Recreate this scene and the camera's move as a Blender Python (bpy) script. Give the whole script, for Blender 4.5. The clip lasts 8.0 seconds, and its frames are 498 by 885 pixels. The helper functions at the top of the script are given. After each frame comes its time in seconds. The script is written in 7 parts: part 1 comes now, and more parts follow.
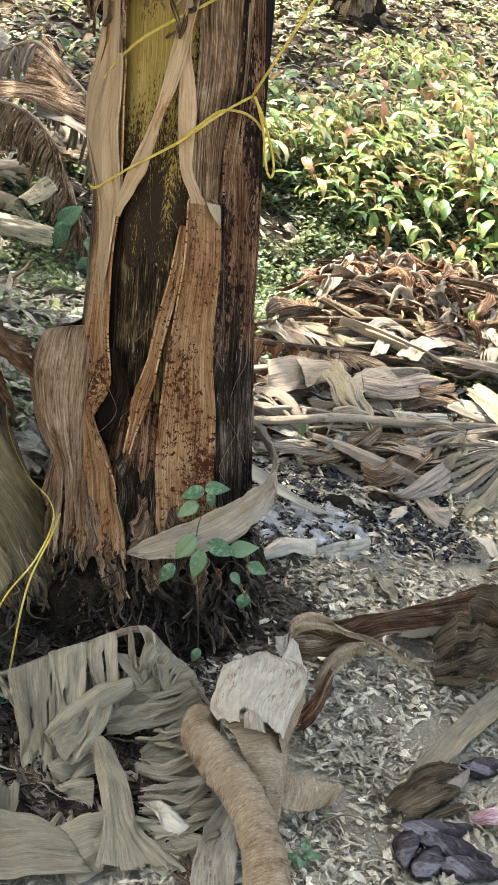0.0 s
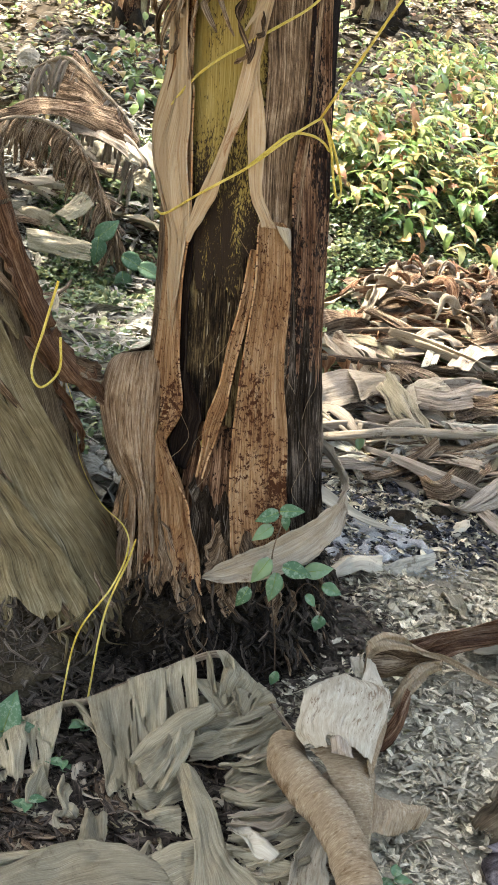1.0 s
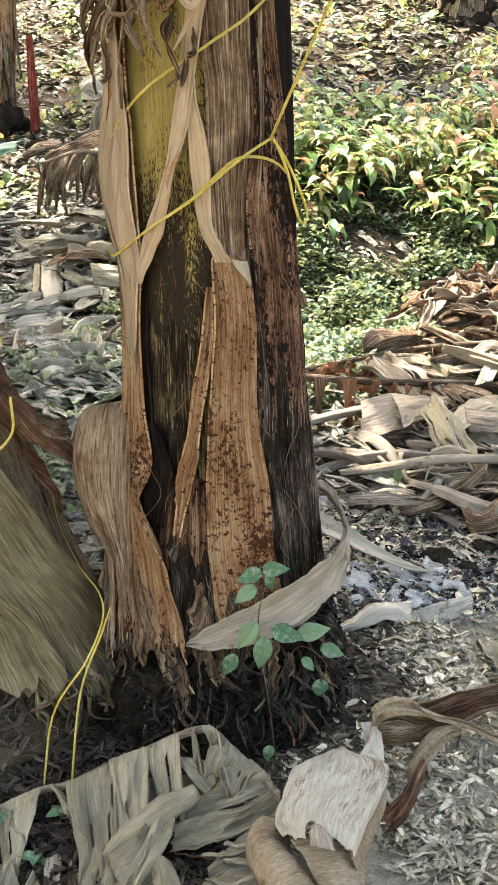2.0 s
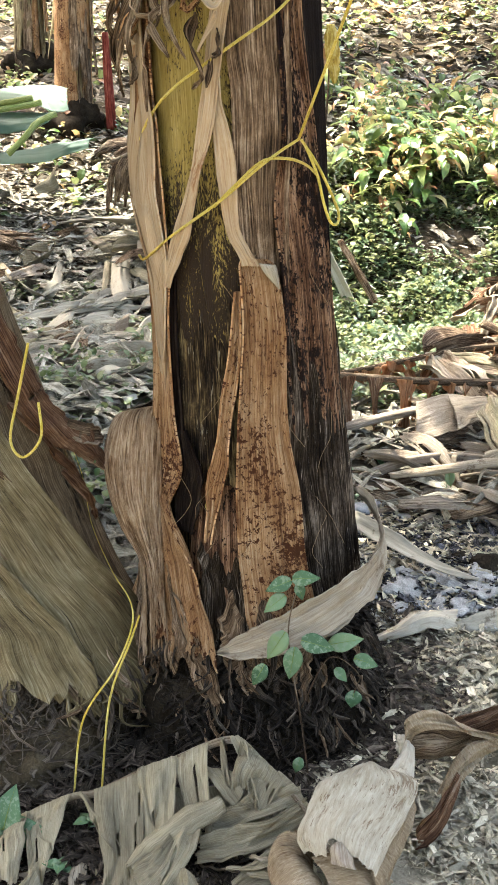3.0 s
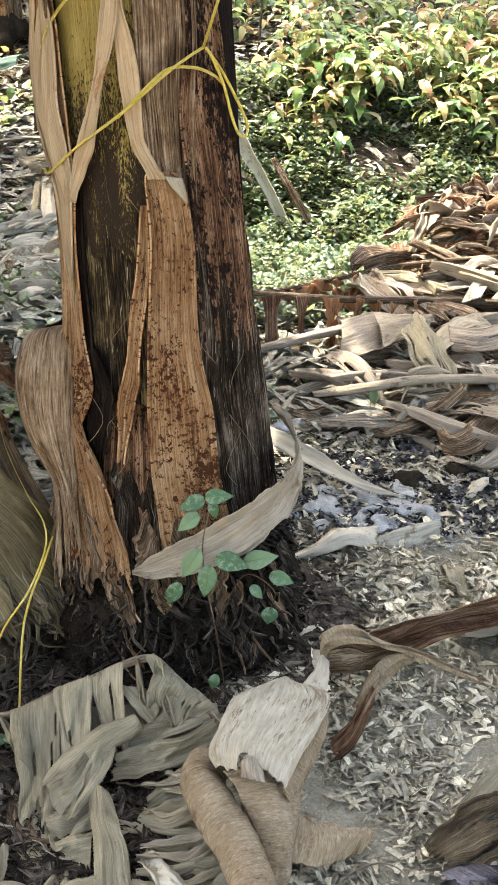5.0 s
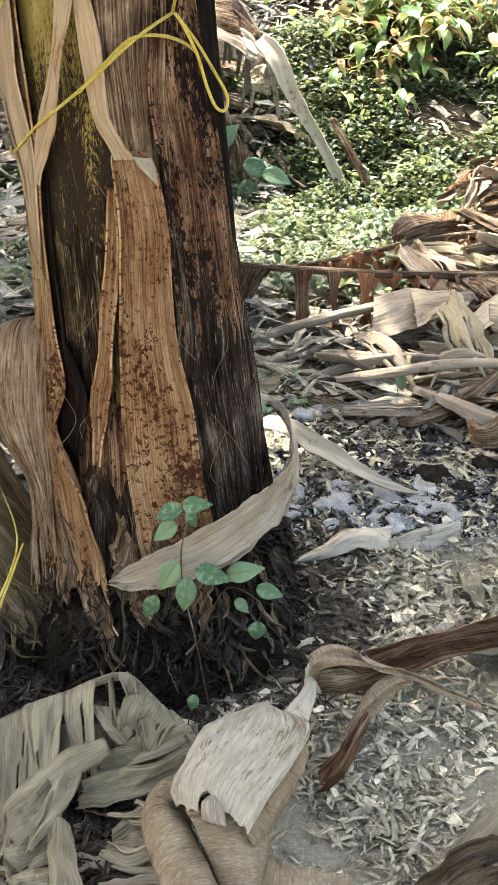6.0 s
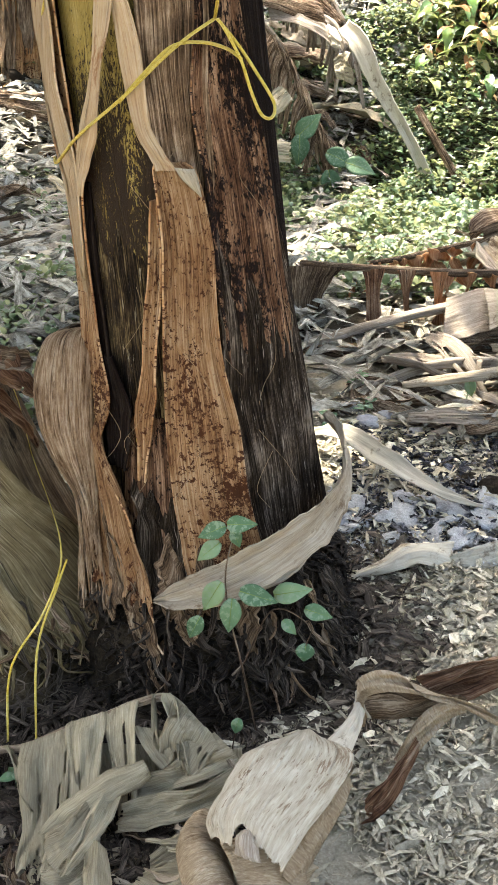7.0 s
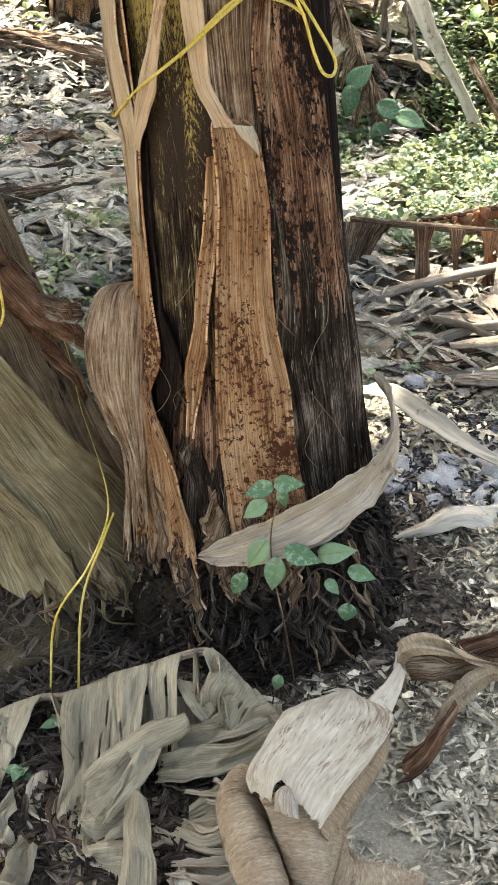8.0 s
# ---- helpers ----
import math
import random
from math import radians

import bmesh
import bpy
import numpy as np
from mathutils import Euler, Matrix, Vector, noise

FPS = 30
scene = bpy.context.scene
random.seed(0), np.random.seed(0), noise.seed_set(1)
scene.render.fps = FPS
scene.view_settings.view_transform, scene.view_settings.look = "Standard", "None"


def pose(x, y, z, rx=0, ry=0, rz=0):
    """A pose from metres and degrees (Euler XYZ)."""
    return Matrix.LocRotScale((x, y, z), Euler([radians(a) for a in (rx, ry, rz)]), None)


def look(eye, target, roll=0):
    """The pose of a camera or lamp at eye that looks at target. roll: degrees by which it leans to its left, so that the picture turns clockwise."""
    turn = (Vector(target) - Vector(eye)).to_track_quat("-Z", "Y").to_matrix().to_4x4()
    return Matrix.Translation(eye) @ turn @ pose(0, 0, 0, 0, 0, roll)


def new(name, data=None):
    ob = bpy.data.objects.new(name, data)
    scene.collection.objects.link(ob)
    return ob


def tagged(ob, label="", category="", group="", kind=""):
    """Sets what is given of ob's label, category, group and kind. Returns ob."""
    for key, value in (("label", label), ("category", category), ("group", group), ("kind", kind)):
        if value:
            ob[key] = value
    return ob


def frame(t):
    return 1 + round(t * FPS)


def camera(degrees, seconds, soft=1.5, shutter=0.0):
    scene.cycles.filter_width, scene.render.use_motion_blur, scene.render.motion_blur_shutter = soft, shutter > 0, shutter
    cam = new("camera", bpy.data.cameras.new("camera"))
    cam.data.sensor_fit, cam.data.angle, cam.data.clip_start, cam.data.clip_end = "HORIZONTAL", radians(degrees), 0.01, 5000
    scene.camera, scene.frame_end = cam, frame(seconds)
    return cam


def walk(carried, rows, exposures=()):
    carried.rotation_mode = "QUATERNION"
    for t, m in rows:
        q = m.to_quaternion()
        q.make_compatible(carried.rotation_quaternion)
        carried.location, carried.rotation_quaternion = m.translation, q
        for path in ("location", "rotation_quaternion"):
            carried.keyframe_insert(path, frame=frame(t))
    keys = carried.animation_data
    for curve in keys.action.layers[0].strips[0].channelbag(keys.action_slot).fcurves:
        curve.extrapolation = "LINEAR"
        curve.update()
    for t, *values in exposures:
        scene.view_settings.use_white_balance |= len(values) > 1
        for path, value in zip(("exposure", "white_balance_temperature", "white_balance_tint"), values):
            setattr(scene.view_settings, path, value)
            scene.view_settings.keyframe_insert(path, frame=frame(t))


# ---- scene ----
cam = camera(22.5, 8.0)
PATH = [
    (0, (-0.296, -2.209, 1.099), (0.074, -0.348, 0.467), 10.2),
    (0.5, (-0.389, -2.196, 1.11), (-0.042, -0.33, 0.479), 9.4),
    (1, (-0.385, -2.183, 1.116), (-0.05, -0.315, 0.483), 8.5),
    (1.5, (-0.266, -2.113, 1.127), (-0.019, -0.229, 0.503), 4.4),
    (1.7, (-0.187, -2.062, 1.133), (-0.001, -0.172, 0.505), 3.5),
    (2.8, (-0.006, -1.979, 1.16), (-0.016, -0.088, 0.509), 1.8),
    (3, (-0.005, -1.974, 1.156), (-0.037, -0.084, 0.504), 1.6),
    (3.5, (0.016, -1.966, 1.151), (-0.028, -0.08, 0.485), 1.3),
    (4, (0.025, -1.997, 1.148), (-0.014, -0.121, 0.455), 1.0),
    (4.5, (0.021, -2.017, 1.149), (0.038, -0.151, 0.43), 1.3),
    (5, (0.051, -1.96, 1.141), (0.105, -0.112, 0.379), 1.8),
    (5.2, (0.084, -1.911, 1.144), (0.109, -0.066, 0.373), 1.7),
    (6.3, (0.239, -1.752, 1.148), (0.106, 0.054, 0.299), -0.2),
    (6.5, (0.255, -1.731, 1.155), (0.085, 0.069, 0.3), -0.7),
    (7, (0.269, -1.708, 1.168), (0.029, 0.084, 0.312), -1.0),
    (7.5, (0.265, -1.704, 1.181), (-0.013, 0.074, 0.31), -0.1),
    (8, (0.25, -1.707, 1.182), (-0.041, 0.04, 0.254), -0.1),
]
walk(cam, [(t, look(eye, target, roll)) for t, eye, target, roll in PATH], exposures=((0.0, 2.8, 6200, 8), (2.5, 2.99, 6250, 8), (5.0, 3.01, 6300, 9), (6.5, 2.95, 6300, 9), (7.0, 3.05, 6300, 9), (8.0, 3.08, 6300, 10)))

# ---- light and exposure ----
SUN_FROM = Vector((-0.46, 0.55, 1.15)).normalized()
world = bpy.data.worlds.new("daylight")
scene.world = world
world.use_nodes = True
wn = world.node_tree.nodes
sky = wn.new("ShaderNodeTexSky")
sky.sky_type = "NISHITA"
sky.sun_disc = False
sky.air_density, sky.dust_density, sky.ozone_density = 0.9, 7.0, 0.3
sky.sun_elevation = math.asin(SUN_FROM.z)
sky.sun_rotation = math.atan2(SUN_FROM.x, SUN_FROM.y)
wn["Background"].inputs["Strength"].default_value = 0.17
world.node_tree.links.new(sky.outputs["Color"], wn["Background"].inputs["Color"])
lamp = bpy.data.lights.new("sun", "SUN")
lamp.energy, lamp.angle, lamp.color = 3.0, radians(0.6), (1.0, 0.95, 0.87)
sun = new("sun", lamp)
sun.matrix_world = look(SUN_FROM * 20, (0, 0, 0))


# ---- materials ----
def nodes_of(name):
    m = bpy.data.materials.new(name)
    m.use_nodes = True
    t = m.node_tree
    return m, t, t.nodes["Principled BSDF"], t.nodes["Material Output"]


def ramp(t, stops, fac):
    n = t.nodes.new("ShaderNodeValToRGB")
    el = n.color_ramp.elements
    while len(el) < len(stops):
        el.new(0.5)
    for e, (p, c) in zip(el, stops):
        e.position, e.color = p, (*c, 1)
    t.links.new(fac, n.inputs["Fac"])
    return n.outputs["Color"]


def noise_tex(t, vec, scale, detail=6.0, rough=0.6, distort=0.0):
    n = t.nodes.new("ShaderNodeTexNoise")
    n.inputs["Scale"].default_value, n.inputs["Detail"].default_value = scale, detail
    n.inputs["Roughness"].default_value, n.inputs["Distortion"].default_value = rough, distort
    t.links.new(vec, n.inputs["Vector"])
    return n.outputs["Fac"]


def scaled(t, vec, s):
    n = t.nodes.new("ShaderNodeMapping")
    n.inputs["Scale"].default_value = s
    t.links.new(vec, n.inputs["Vector"])
    return n.outputs["Vector"]


def blend(t, fac, a, b, mode="MIX"):
    n = t.nodes.new("ShaderNodeMix")
    n.data_type, n.blend_type = "RGBA", mode
    for v, s in ((fac, n.inputs[0]), (a, n.inputs[6]), (b, n.inputs[7])):
        if hasattr(v, "is_output"):
            t.links.new(v, s)
        else:
            s.default_value = v if isinstance(v, float) else (*v, 1)
    return n.outputs[2]


def calc(t, op, a, b=0.0, c=0.0):
    n = t.nodes.new("ShaderNodeMath")
    n.operation = op
    for i, v in enumerate((a, b, c)):
        if hasattr(v, "is_output"):
            t.links.new(v, n.inputs[i])
        else:
            n.inputs[i].default_value = v
    return n.outputs[0]


def window(t, fac, lo, hi):
    n = t.nodes.new("ShaderNodeMapRange")
    n.interpolation_type = "SMOOTHSTEP"
    n.inputs["From Min"].default_value, n.inputs["From Max"].default_value = lo, hi
    t.links.new(fac, n.inputs["Value"])
    return n.outputs["Result"]


def bumped(t, bsdf, height, strength, distance):
    n = t.nodes.new("ShaderNodeBump")
    n.inputs["Strength"].default_value, n.inputs["Distance"].default_value = strength, distance
    t.links.new(height, n.inputs["Height"])
    t.links.new(n.outputs["Normal"], bsdf.inputs["Normal"])


def fibre(name, stops, across=260.0, along=7.0, blotch=None, blotch_at=(0.55, 0.68), blotch_size=(28.0, 9.0),
          flecks=None, rough=0.7, relief=0.0016, thin=0.0, spread=0.25, gain=1.9, cracks=0.75, scar=None, spec=0.06):
    """Dry plant fibre: streaks that run along the strip, blotches, pale flecks and a streaked relief. UV is in metres."""
    m, t, b, out = nodes_of(name)
    uv = t.nodes.new("ShaderNodeTexCoord").outputs["UV"]
    fine = noise_tex(t, scaled(t, uv, (across * 1.5, along * 2.4, 1)), 1.0, 8.0, 0.78, 0.35)
    broad = noise_tex(t, scaled(t, uv, (across * 0.35, along * 0.8, 1)), 1.0, 7.0, 0.75, 0.4)
    tone = noise_tex(t, scaled(t, uv, (17, 9, 1)), 1.0, 7.0, 0.72, 0.2)
    streak = calc(t, "MULTIPLY_ADD", broad, 0.24, calc(t, "MULTIPLY_ADD", tone, 0.28, calc(t, "MULTIPLY", fine, 0.48)))
    streak = calc(t, "MULTIPLY_ADD", streak, gain * 2.7, 0.52 - 0.5 * gain * 2.7)
    col = ramp(t, stops, streak)
    crack = window(t, noise_tex(t, scaled(t, uv, (across * 0.8, along * 0.8, 1)), 1.0, 7.0, 0.72, 0.5), 0.4, 0.35)
    # near-black in the cracks paints the shade between fibres
    if cracks:
        col = blend(t, calc(t, "MULTIPLY", crack, cracks), col, (0.02, 0.014, 0.01))
    if blotch:
        patch = noise_tex(t, scaled(t, uv, (*blotch_size, 1)), 1.0, 8.0, 0.78, 0.15)
        mask = noise_tex(t, scaled(t, uv, (11, 4.5, 1)), 1.0, 4.0, 0.6)
        patch = calc(t, "MULTIPLY_ADD", mask, 0.4, calc(t, "MULTIPLY", patch, 0.6))
        if scar:
            z = t.nodes.new("ShaderNodeSeparateXYZ")
            t.links.new(t.nodes.new("ShaderNodeTexCoord").outputs["Object"], z.inputs[0])
            patch = calc(t, "ADD", patch, calc(t, "MULTIPLY", window(t, z.outputs["Z"], *scar), 0.11))
        col = blend(t, window(t, patch, *blotch_at), col, blotch)
    if flecks:
        spot = noise_tex(t, scaled(t, uv, (190, 16, 1)), 1.0, 5.0, 0.65)
        col = blend(t, window(t, spot, 0.615, 0.66), col, flecks)
    rnd = t.nodes.new("ShaderNodeObjectInfo").outputs["Random"]
    isl = t.nodes.new("ShaderNodeNewGeometry").outputs["Random Per Island"]
    tone = calc(t, "MULTIPLY_ADD", calc(t, "ADD", rnd, isl), spread, 1.0 - spread)
    shade = t.nodes.new("ShaderNodeHueSaturation")
    t.links.new(tone, shade.inputs["Value"])
    t.links.new(col, shade.inputs["Color"])
    t.links.new(shade.outputs["Color"], b.inputs["Base Color"])
    b.inputs["Roughness"].default_value = rough
    b.inputs["Specular IOR Level"].default_value = spec
    bumped(t, b, calc(t, "SUBTRACT", streak, calc(t, "MULTIPLY", crack, 0.5)), 1.0, relief)
    if thin:
        tr = t.nodes.new("ShaderNodeBsdfTranslucent")
        t.links.new(shade.outputs["Color"], tr.inputs["Color"])
        mx = t.nodes.new("ShaderNodeMixShader")
        mx.inputs[0].default_value = thin
        t.links.new(b.outputs[0], mx.inputs[1])
        t.links.new(tr.outputs[0], mx.inputs[2])
        t.links.new(mx.outputs[0], out.inputs["Surface"])
    return m


def foliage(name, stops, thin=0.35, rough=0.45, pale=None):
    """Live leaves: each one takes its own tone, with a mottled blade."""
    m, t, b, out = nodes_of(name)
    geo = t.nodes.new("ShaderNodeNewGeometry")
    rnd = t.nodes.new("ShaderNodeObjectInfo").outputs["Random"]
    mottle = noise_tex(t, t.nodes.new("ShaderNodeTexCoord").outputs["Object"], 60.0, 3.0)
    f = calc(t, "FRACT", calc(t, "ADD", geo.outputs["Random Per Island"], rnd))
    f = calc(t, "MULTIPLY_ADD", mottle, 0.16, calc(t, "MULTIPLY", f, 0.88))
    col = ramp(t, stops, f)
    if pale:
        spot = noise_tex(t, t.nodes.new("ShaderNodeTexCoord").outputs["Object"], 120.0, 6.0, 0.7)
        col = blend(t, window(t, spot, 0.52, 0.6), col, pale)
    t.links.new(col, b.inputs["Base Color"])
    b.inputs["Roughness"].default_value = rough
    b.inputs["Specular IOR Level"].default_value = 0.3
    bumped(t, b, mottle, 0.4, 0.002)
    tr = t.nodes.new("ShaderNodeBsdfTranslucent")
    t.links.new(blend(t, 0.5, col, (0.3, 0.29, 0.12), "MIX"), tr.inputs["Color"])
    mx = t.nodes.new("ShaderNodeMixShader")
    mx.inputs[0].default_value = thin
    t.links.new(b.outputs[0], mx.inputs[1])
    t.links.new(tr.outputs[0], mx.inputs[2])
    t.links.new(mx.outputs[0], out.inputs["Surface"])
    return m


def earth(name, stops, scale=30.0, relief=0.01, painted_shade=None):
    """Trodden soil: clods at two scales and fine grit; off the path it may darken with painted shade."""
    m, t, b, out = nodes_of(name)
    pos = t.nodes.new("ShaderNodeTexCoord").outputs["Object"]
    clod = noise_tex(t, pos, scale * 0.3, 8.0, 0.65)
    grit = noise_tex(t, pos, scale * 6, 5.0, 0.7)
    f = calc(t, "MULTIPLY_ADD", grit, 0.5, calc(t, "MULTIPLY", clod, 0.55))
    col = ramp(t, stops, f)
    if painted_shade:
        sep = t.nodes.new("ShaderNodeSeparateXYZ")
        t.links.new(pos, sep.inputs[0])
        away = calc(t, "MULTIPLY_ADD", noise_tex(t, pos, 4.0, 5.0), 0.9, sep.outputs["Y"])
        col = blend(t, window(t, away, 1.0, 1.7), col, ramp(t, painted_shade, f))
    t.links.new(col, b.inputs["Base Color"])
    b.inputs["Roughness"].default_value = 0.95
    b.inputs["Specular IOR Level"].default_value = 0.04
    bumped(t, b, f, 0.9, relief)
    return m


TAN = fibre("dry_sheath_tan", [(0.05, (0.086, 0.032, 0.011)), (0.3, (0.230, 0.113, 0.043)), (0.6, (0.391, 0.221, 0.096)), (0.95, (0.575, 0.389, 0.206))],
            across=330, along=3.5, blotch=(0.075, 0.027, 0.01), blotch_at=(0.53, 0.55), blotch_size=(120, 95), relief=0.003, cracks=0.9, gain=2.0)
PALE = fibre("dry_sheath_pale", [(0.05, (0.153, 0.090, 0.041)), (0.4, (0.315, 0.216, 0.113)), (0.65, (0.387, 0.288, 0.167)), (0.95, (0.486, 0.396, 0.261))], across=260, along=3.0,
             blotch=(0.22, 0.115, 0.05), blotch_at=(0.55, 0.63), blotch_size=(60, 18), thin=0.08, cracks=0.4, gain=1.2)
GREY = fibre("weathered_sheath_grey", [(0.05, (0.015, 0.009, 0.004)), (0.35, (0.108, 0.066, 0.033)), (0.6, (0.216, 0.140, 0.075)), (0.95, (0.497, 0.363, 0.224))],
             across=260, along=3.5, relief=0.004, cracks=0.95, gain=2.3)
DARK = fibre("rotting_sheath_dark", [(0.1, (0.005, 0.003, 0.002)), (0.45, (0.024, 0.016, 0.009)), (0.65, (0.06, 0.043, 0.027)), (0.98, (0.25, 0.195, 0.135))],
             across=230, along=5.0, flecks=(0.36, 0.3, 0.22), rough=0.9, relief=0.004, cracks=0.9, gain=2.0, spec=0.04)
BROWN = fibre("blotched_sheath_brown", [(0.05, (0.015, 0.006, 0.003)), (0.35, (0.085, 0.04, 0.018)), (0.6, (0.17, 0.09, 0.043)), (0.95, (0.4, 0.245, 0.135))],
              across=230, along=3.0, blotch=(0.011, 0.006, 0.004), blotch_at=(0.495, 0.525), blotch_size=(150, 60), relief=0.004, cracks=0.95, gain=2.2)
# black of the edge sheath; also paints the shade between sheaths
PITCH = fibre("blackened_sheath_and_gap_shade", [(0.1, (0.003, 0.002, 0.0015)), (0.5, (0.008, 0.005, 0.0035)), (0.75, (0.02, 0.014, 0.009)), (0.98, (0.1, 0.075, 0.055))], across=240, along=3.0, rough=0.9, relief=0.002, cracks=0.5, gain=1.4, spec=0.03)
GREEN = fibre("live_sheath_green", [(0.1, (0.108, 0.070, 0.013)), (0.5, (0.217, 0.156, 0.037)), (0.9, (0.325, 0.246, 0.085))], across=160, along=3.0,
              blotch=(0.022, 0.014, 0.008), blotch_at=(0.535, 0.56), blotch_size=(130, 110), rough=0.5, gain=1.5, cracks=0.5, scar=(1.1, 0.68))
MOTTLED = fibre("mottled_sheath", [(0.2, (0.007, 0.005, 0.003)), (0.45, (0.026, 0.016, 0.008)), (0.65, (0.07, 0.046, 0.02)), (0.95, (0.25, 0.18, 0.075))], across=230, along=6.0,
                blotch=(0.17, 0.125, 0.038), blotch_at=(0.6, 0.63), blotch_size=(160, 60), flecks=(0.38, 0.32, 0.2), rough=0.7, relief=0.004, gain=2.2)
BARK = fibre("olive_sheath_bark", [(0.05, (0.04, 0.027, 0.012)), (0.35, (0.15, 0.11, 0.05)), (0.6, (0.26, 0.2, 0.095)), (0.95, (0.5, 0.41, 0.24))],
             across=330, along=4.5, blotch=(0.075, 0.05, 0.024), blotch_at=(0.53, 0.68), blotch_size=(40, 9), relief=0.006, cracks=0.95, gain=1.45)
DARKBARK = fibre("brown_sheath_bark", [(0.05, (0.026, 0.017, 0.009)), (0.35, (0.091, 0.061, 0.031)), (0.6, (0.156, 0.111, 0.058)), (0.95, (0.338, 0.260, 0.156))],
                 across=330, along=3.5, blotch=(0.02, 0.014, 0.008), blotch_at=(0.53, 0.6), blotch_size=(34, 12), relief=0.004, cracks=0.9, gain=1.7)
ASHEN = fibre("dead_leaf_grey", [(0.05, (0.08, 0.062, 0.035)), (0.35, (0.21, 0.17, 0.1)), (0.6, (0.315, 0.263, 0.16)), (0.95, (0.52, 0.45, 0.3))],
              across=560, along=8.0, blotch=(0.12, 0.088, 0.048), blotch_at=(0.54, 0.68), blotch_size=(30, 24), thin=0.1, relief=0.002, cracks=0.4, gain=1.1, spread=0.42)
STRAW = fibre("dead_leaf_straw", [(0.05, (0.11, 0.066, 0.03)), (0.35, (0.24, 0.168, 0.092)), (0.6, (0.34, 0.256, 0.152)), (0.95, (0.54, 0.445, 0.3))],
              across=60, along=150.0, blotch=(0.14, 0.085, 0.038), blotch_at=(0.5, 0.6), blotch_size=(14, 40), thin=0.1, relief=0.003, cracks=0.35, gain=1.15)
CHALK = fibre("dead_leaf_bleached", [(0.05, (0.17, 0.13, 0.075)), (0.4, (0.3, 0.25, 0.165)), (0.9, (0.44, 0.385, 0.275))],
              across=170, along=9.0, blotch=(0.17, 0.12, 0.07), blotch_at=(0.545, 0.575), blotch_size=(260, 34), thin=0.1, relief=0.002, cracks=0.2, gain=1.5)
STRAW_GREY = fibre("dead_leaf_beige", [(0.05, (0.1, 0.068, 0.038)), (0.35, (0.235, 0.18, 0.112)), (0.6, (0.33, 0.268, 0.178)), (0.95, (0.5, 0.43, 0.305))], across=420, along=5.0, blotch=(0.13, 0.088, 0.048), blotch_at=(0.54, 0.62), blotch_size=(50, 26), thin=0.1, relief=0.0014, cracks=0.35, gain=1.0)
SILVER = fibre("dead_leaf_silver", [(0.1, (0.223, 0.183, 0.120)), (0.45, (0.349, 0.301, 0.211)), (0.9, (0.485, 0.432, 0.314))], across=420, along=5, blotch=(0.16, 0.125, 0.08), blotch_at=(0.54, 0.62), blotch_size=(40, 30), thin=0.1, cracks=0.15, relief=0.001, gain=0.9)
RUST = fibre("dead_leaf_rust", [(0.2, (0.14, 0.06, 0.024)), (0.5, (0.34, 0.175, 0.08)), (0.8, (0.52, 0.33, 0.18))], across=200, along=5, thin=0.45, gain=1.3)
UMBER = fibre("dead_leaf_umber", [(0.1, (0.018, 0.010, 0.006)), (0.45, (0.084, 0.054, 0.029)), (0.65, (0.158, 0.110, 0.064)), (0.95, (0.336, 0.259, 0.167))], across=240, along=4, thin=0.08, gain=2.2)
MIDRIB = fibre("leaf_midrib", [(0.05, (0.06, 0.04, 0.022)), (0.45, (0.19, 0.14, 0.085)), (0.95, (0.4, 0.33, 0.23))], across=300, along=3)
FLAKE = fibre("rusty_flake", [(0.05, (0.028, 0.012, 0.006)), (0.4, (0.13, 0.063, 0.03)), (0.65, (0.24, 0.135, 0.07)), (0.95, (0.42, 0.29, 0.18))], across=260, along=2.5, relief=0.004, cracks=0.9, gain=2.1)
CORD = fibre("yellow_cord", [(0.3, (0.45, 0.297, 0.027)), (0.5, (0.648, 0.486, 0.072)), (0.8, (0.738, 0.63, 0.225))], across=900, along=160, rough=0.45)
ROOT = fibre("dead_root", [(0.05, (0.006, 0.004, 0.0025)), (0.5, (0.024, 0.018, 0.012)), (0.95, (0.13, 0.1, 0.07))], across=400, along=8, spread=0.7)
# beyond the path the shade under the bank is painted in as darker soil
SOIL = earth("soil", [(0.3, (0.0759, 0.0609, 0.0393)), (0.5, (0.2403, 0.2048, 0.1365)), (0.7, (0.4174, 0.3657, 0.2567))],
             painted_shade=[(0.3, (0.012, 0.009, 0.005)), (0.5, (0.045, 0.034, 0.02)), (0.72, (0.13, 0.1, 0.06))])
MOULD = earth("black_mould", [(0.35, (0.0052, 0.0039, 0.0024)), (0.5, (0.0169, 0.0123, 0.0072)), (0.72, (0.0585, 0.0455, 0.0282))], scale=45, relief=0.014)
ASH = earth("wood_ash", [(0.3, (0.085, 0.08, 0.07)), (0.5, (0.27, 0.257, 0.225)), (0.7, (0.54, 0.52, 0.465))], scale=60)
CHIP = fibre("leaf_chips", [(0.05, (0.086, 0.067, 0.039)), (0.45, (0.410, 0.345, 0.219)), (0.95, (0.778, 0.678, 0.469))], across=200, along=30, spread=0.66, gain=1.4)
DRYLITTER = fibre("dry_litter", [(0.1, (0.045, 0.037, 0.024)), (0.45, (0.16, 0.142, 0.1)), (0.9, (0.37, 0.345, 0.265))], across=150, along=10, spread=0.6)
CHAR = fibre("charred_leaf", [(0.3, (0.006, 0.006, 0.006)), (0.55, (0.03, 0.028, 0.027)), (0.85, (0.15, 0.14, 0.14))], across=300, along=20, spread=0.5)
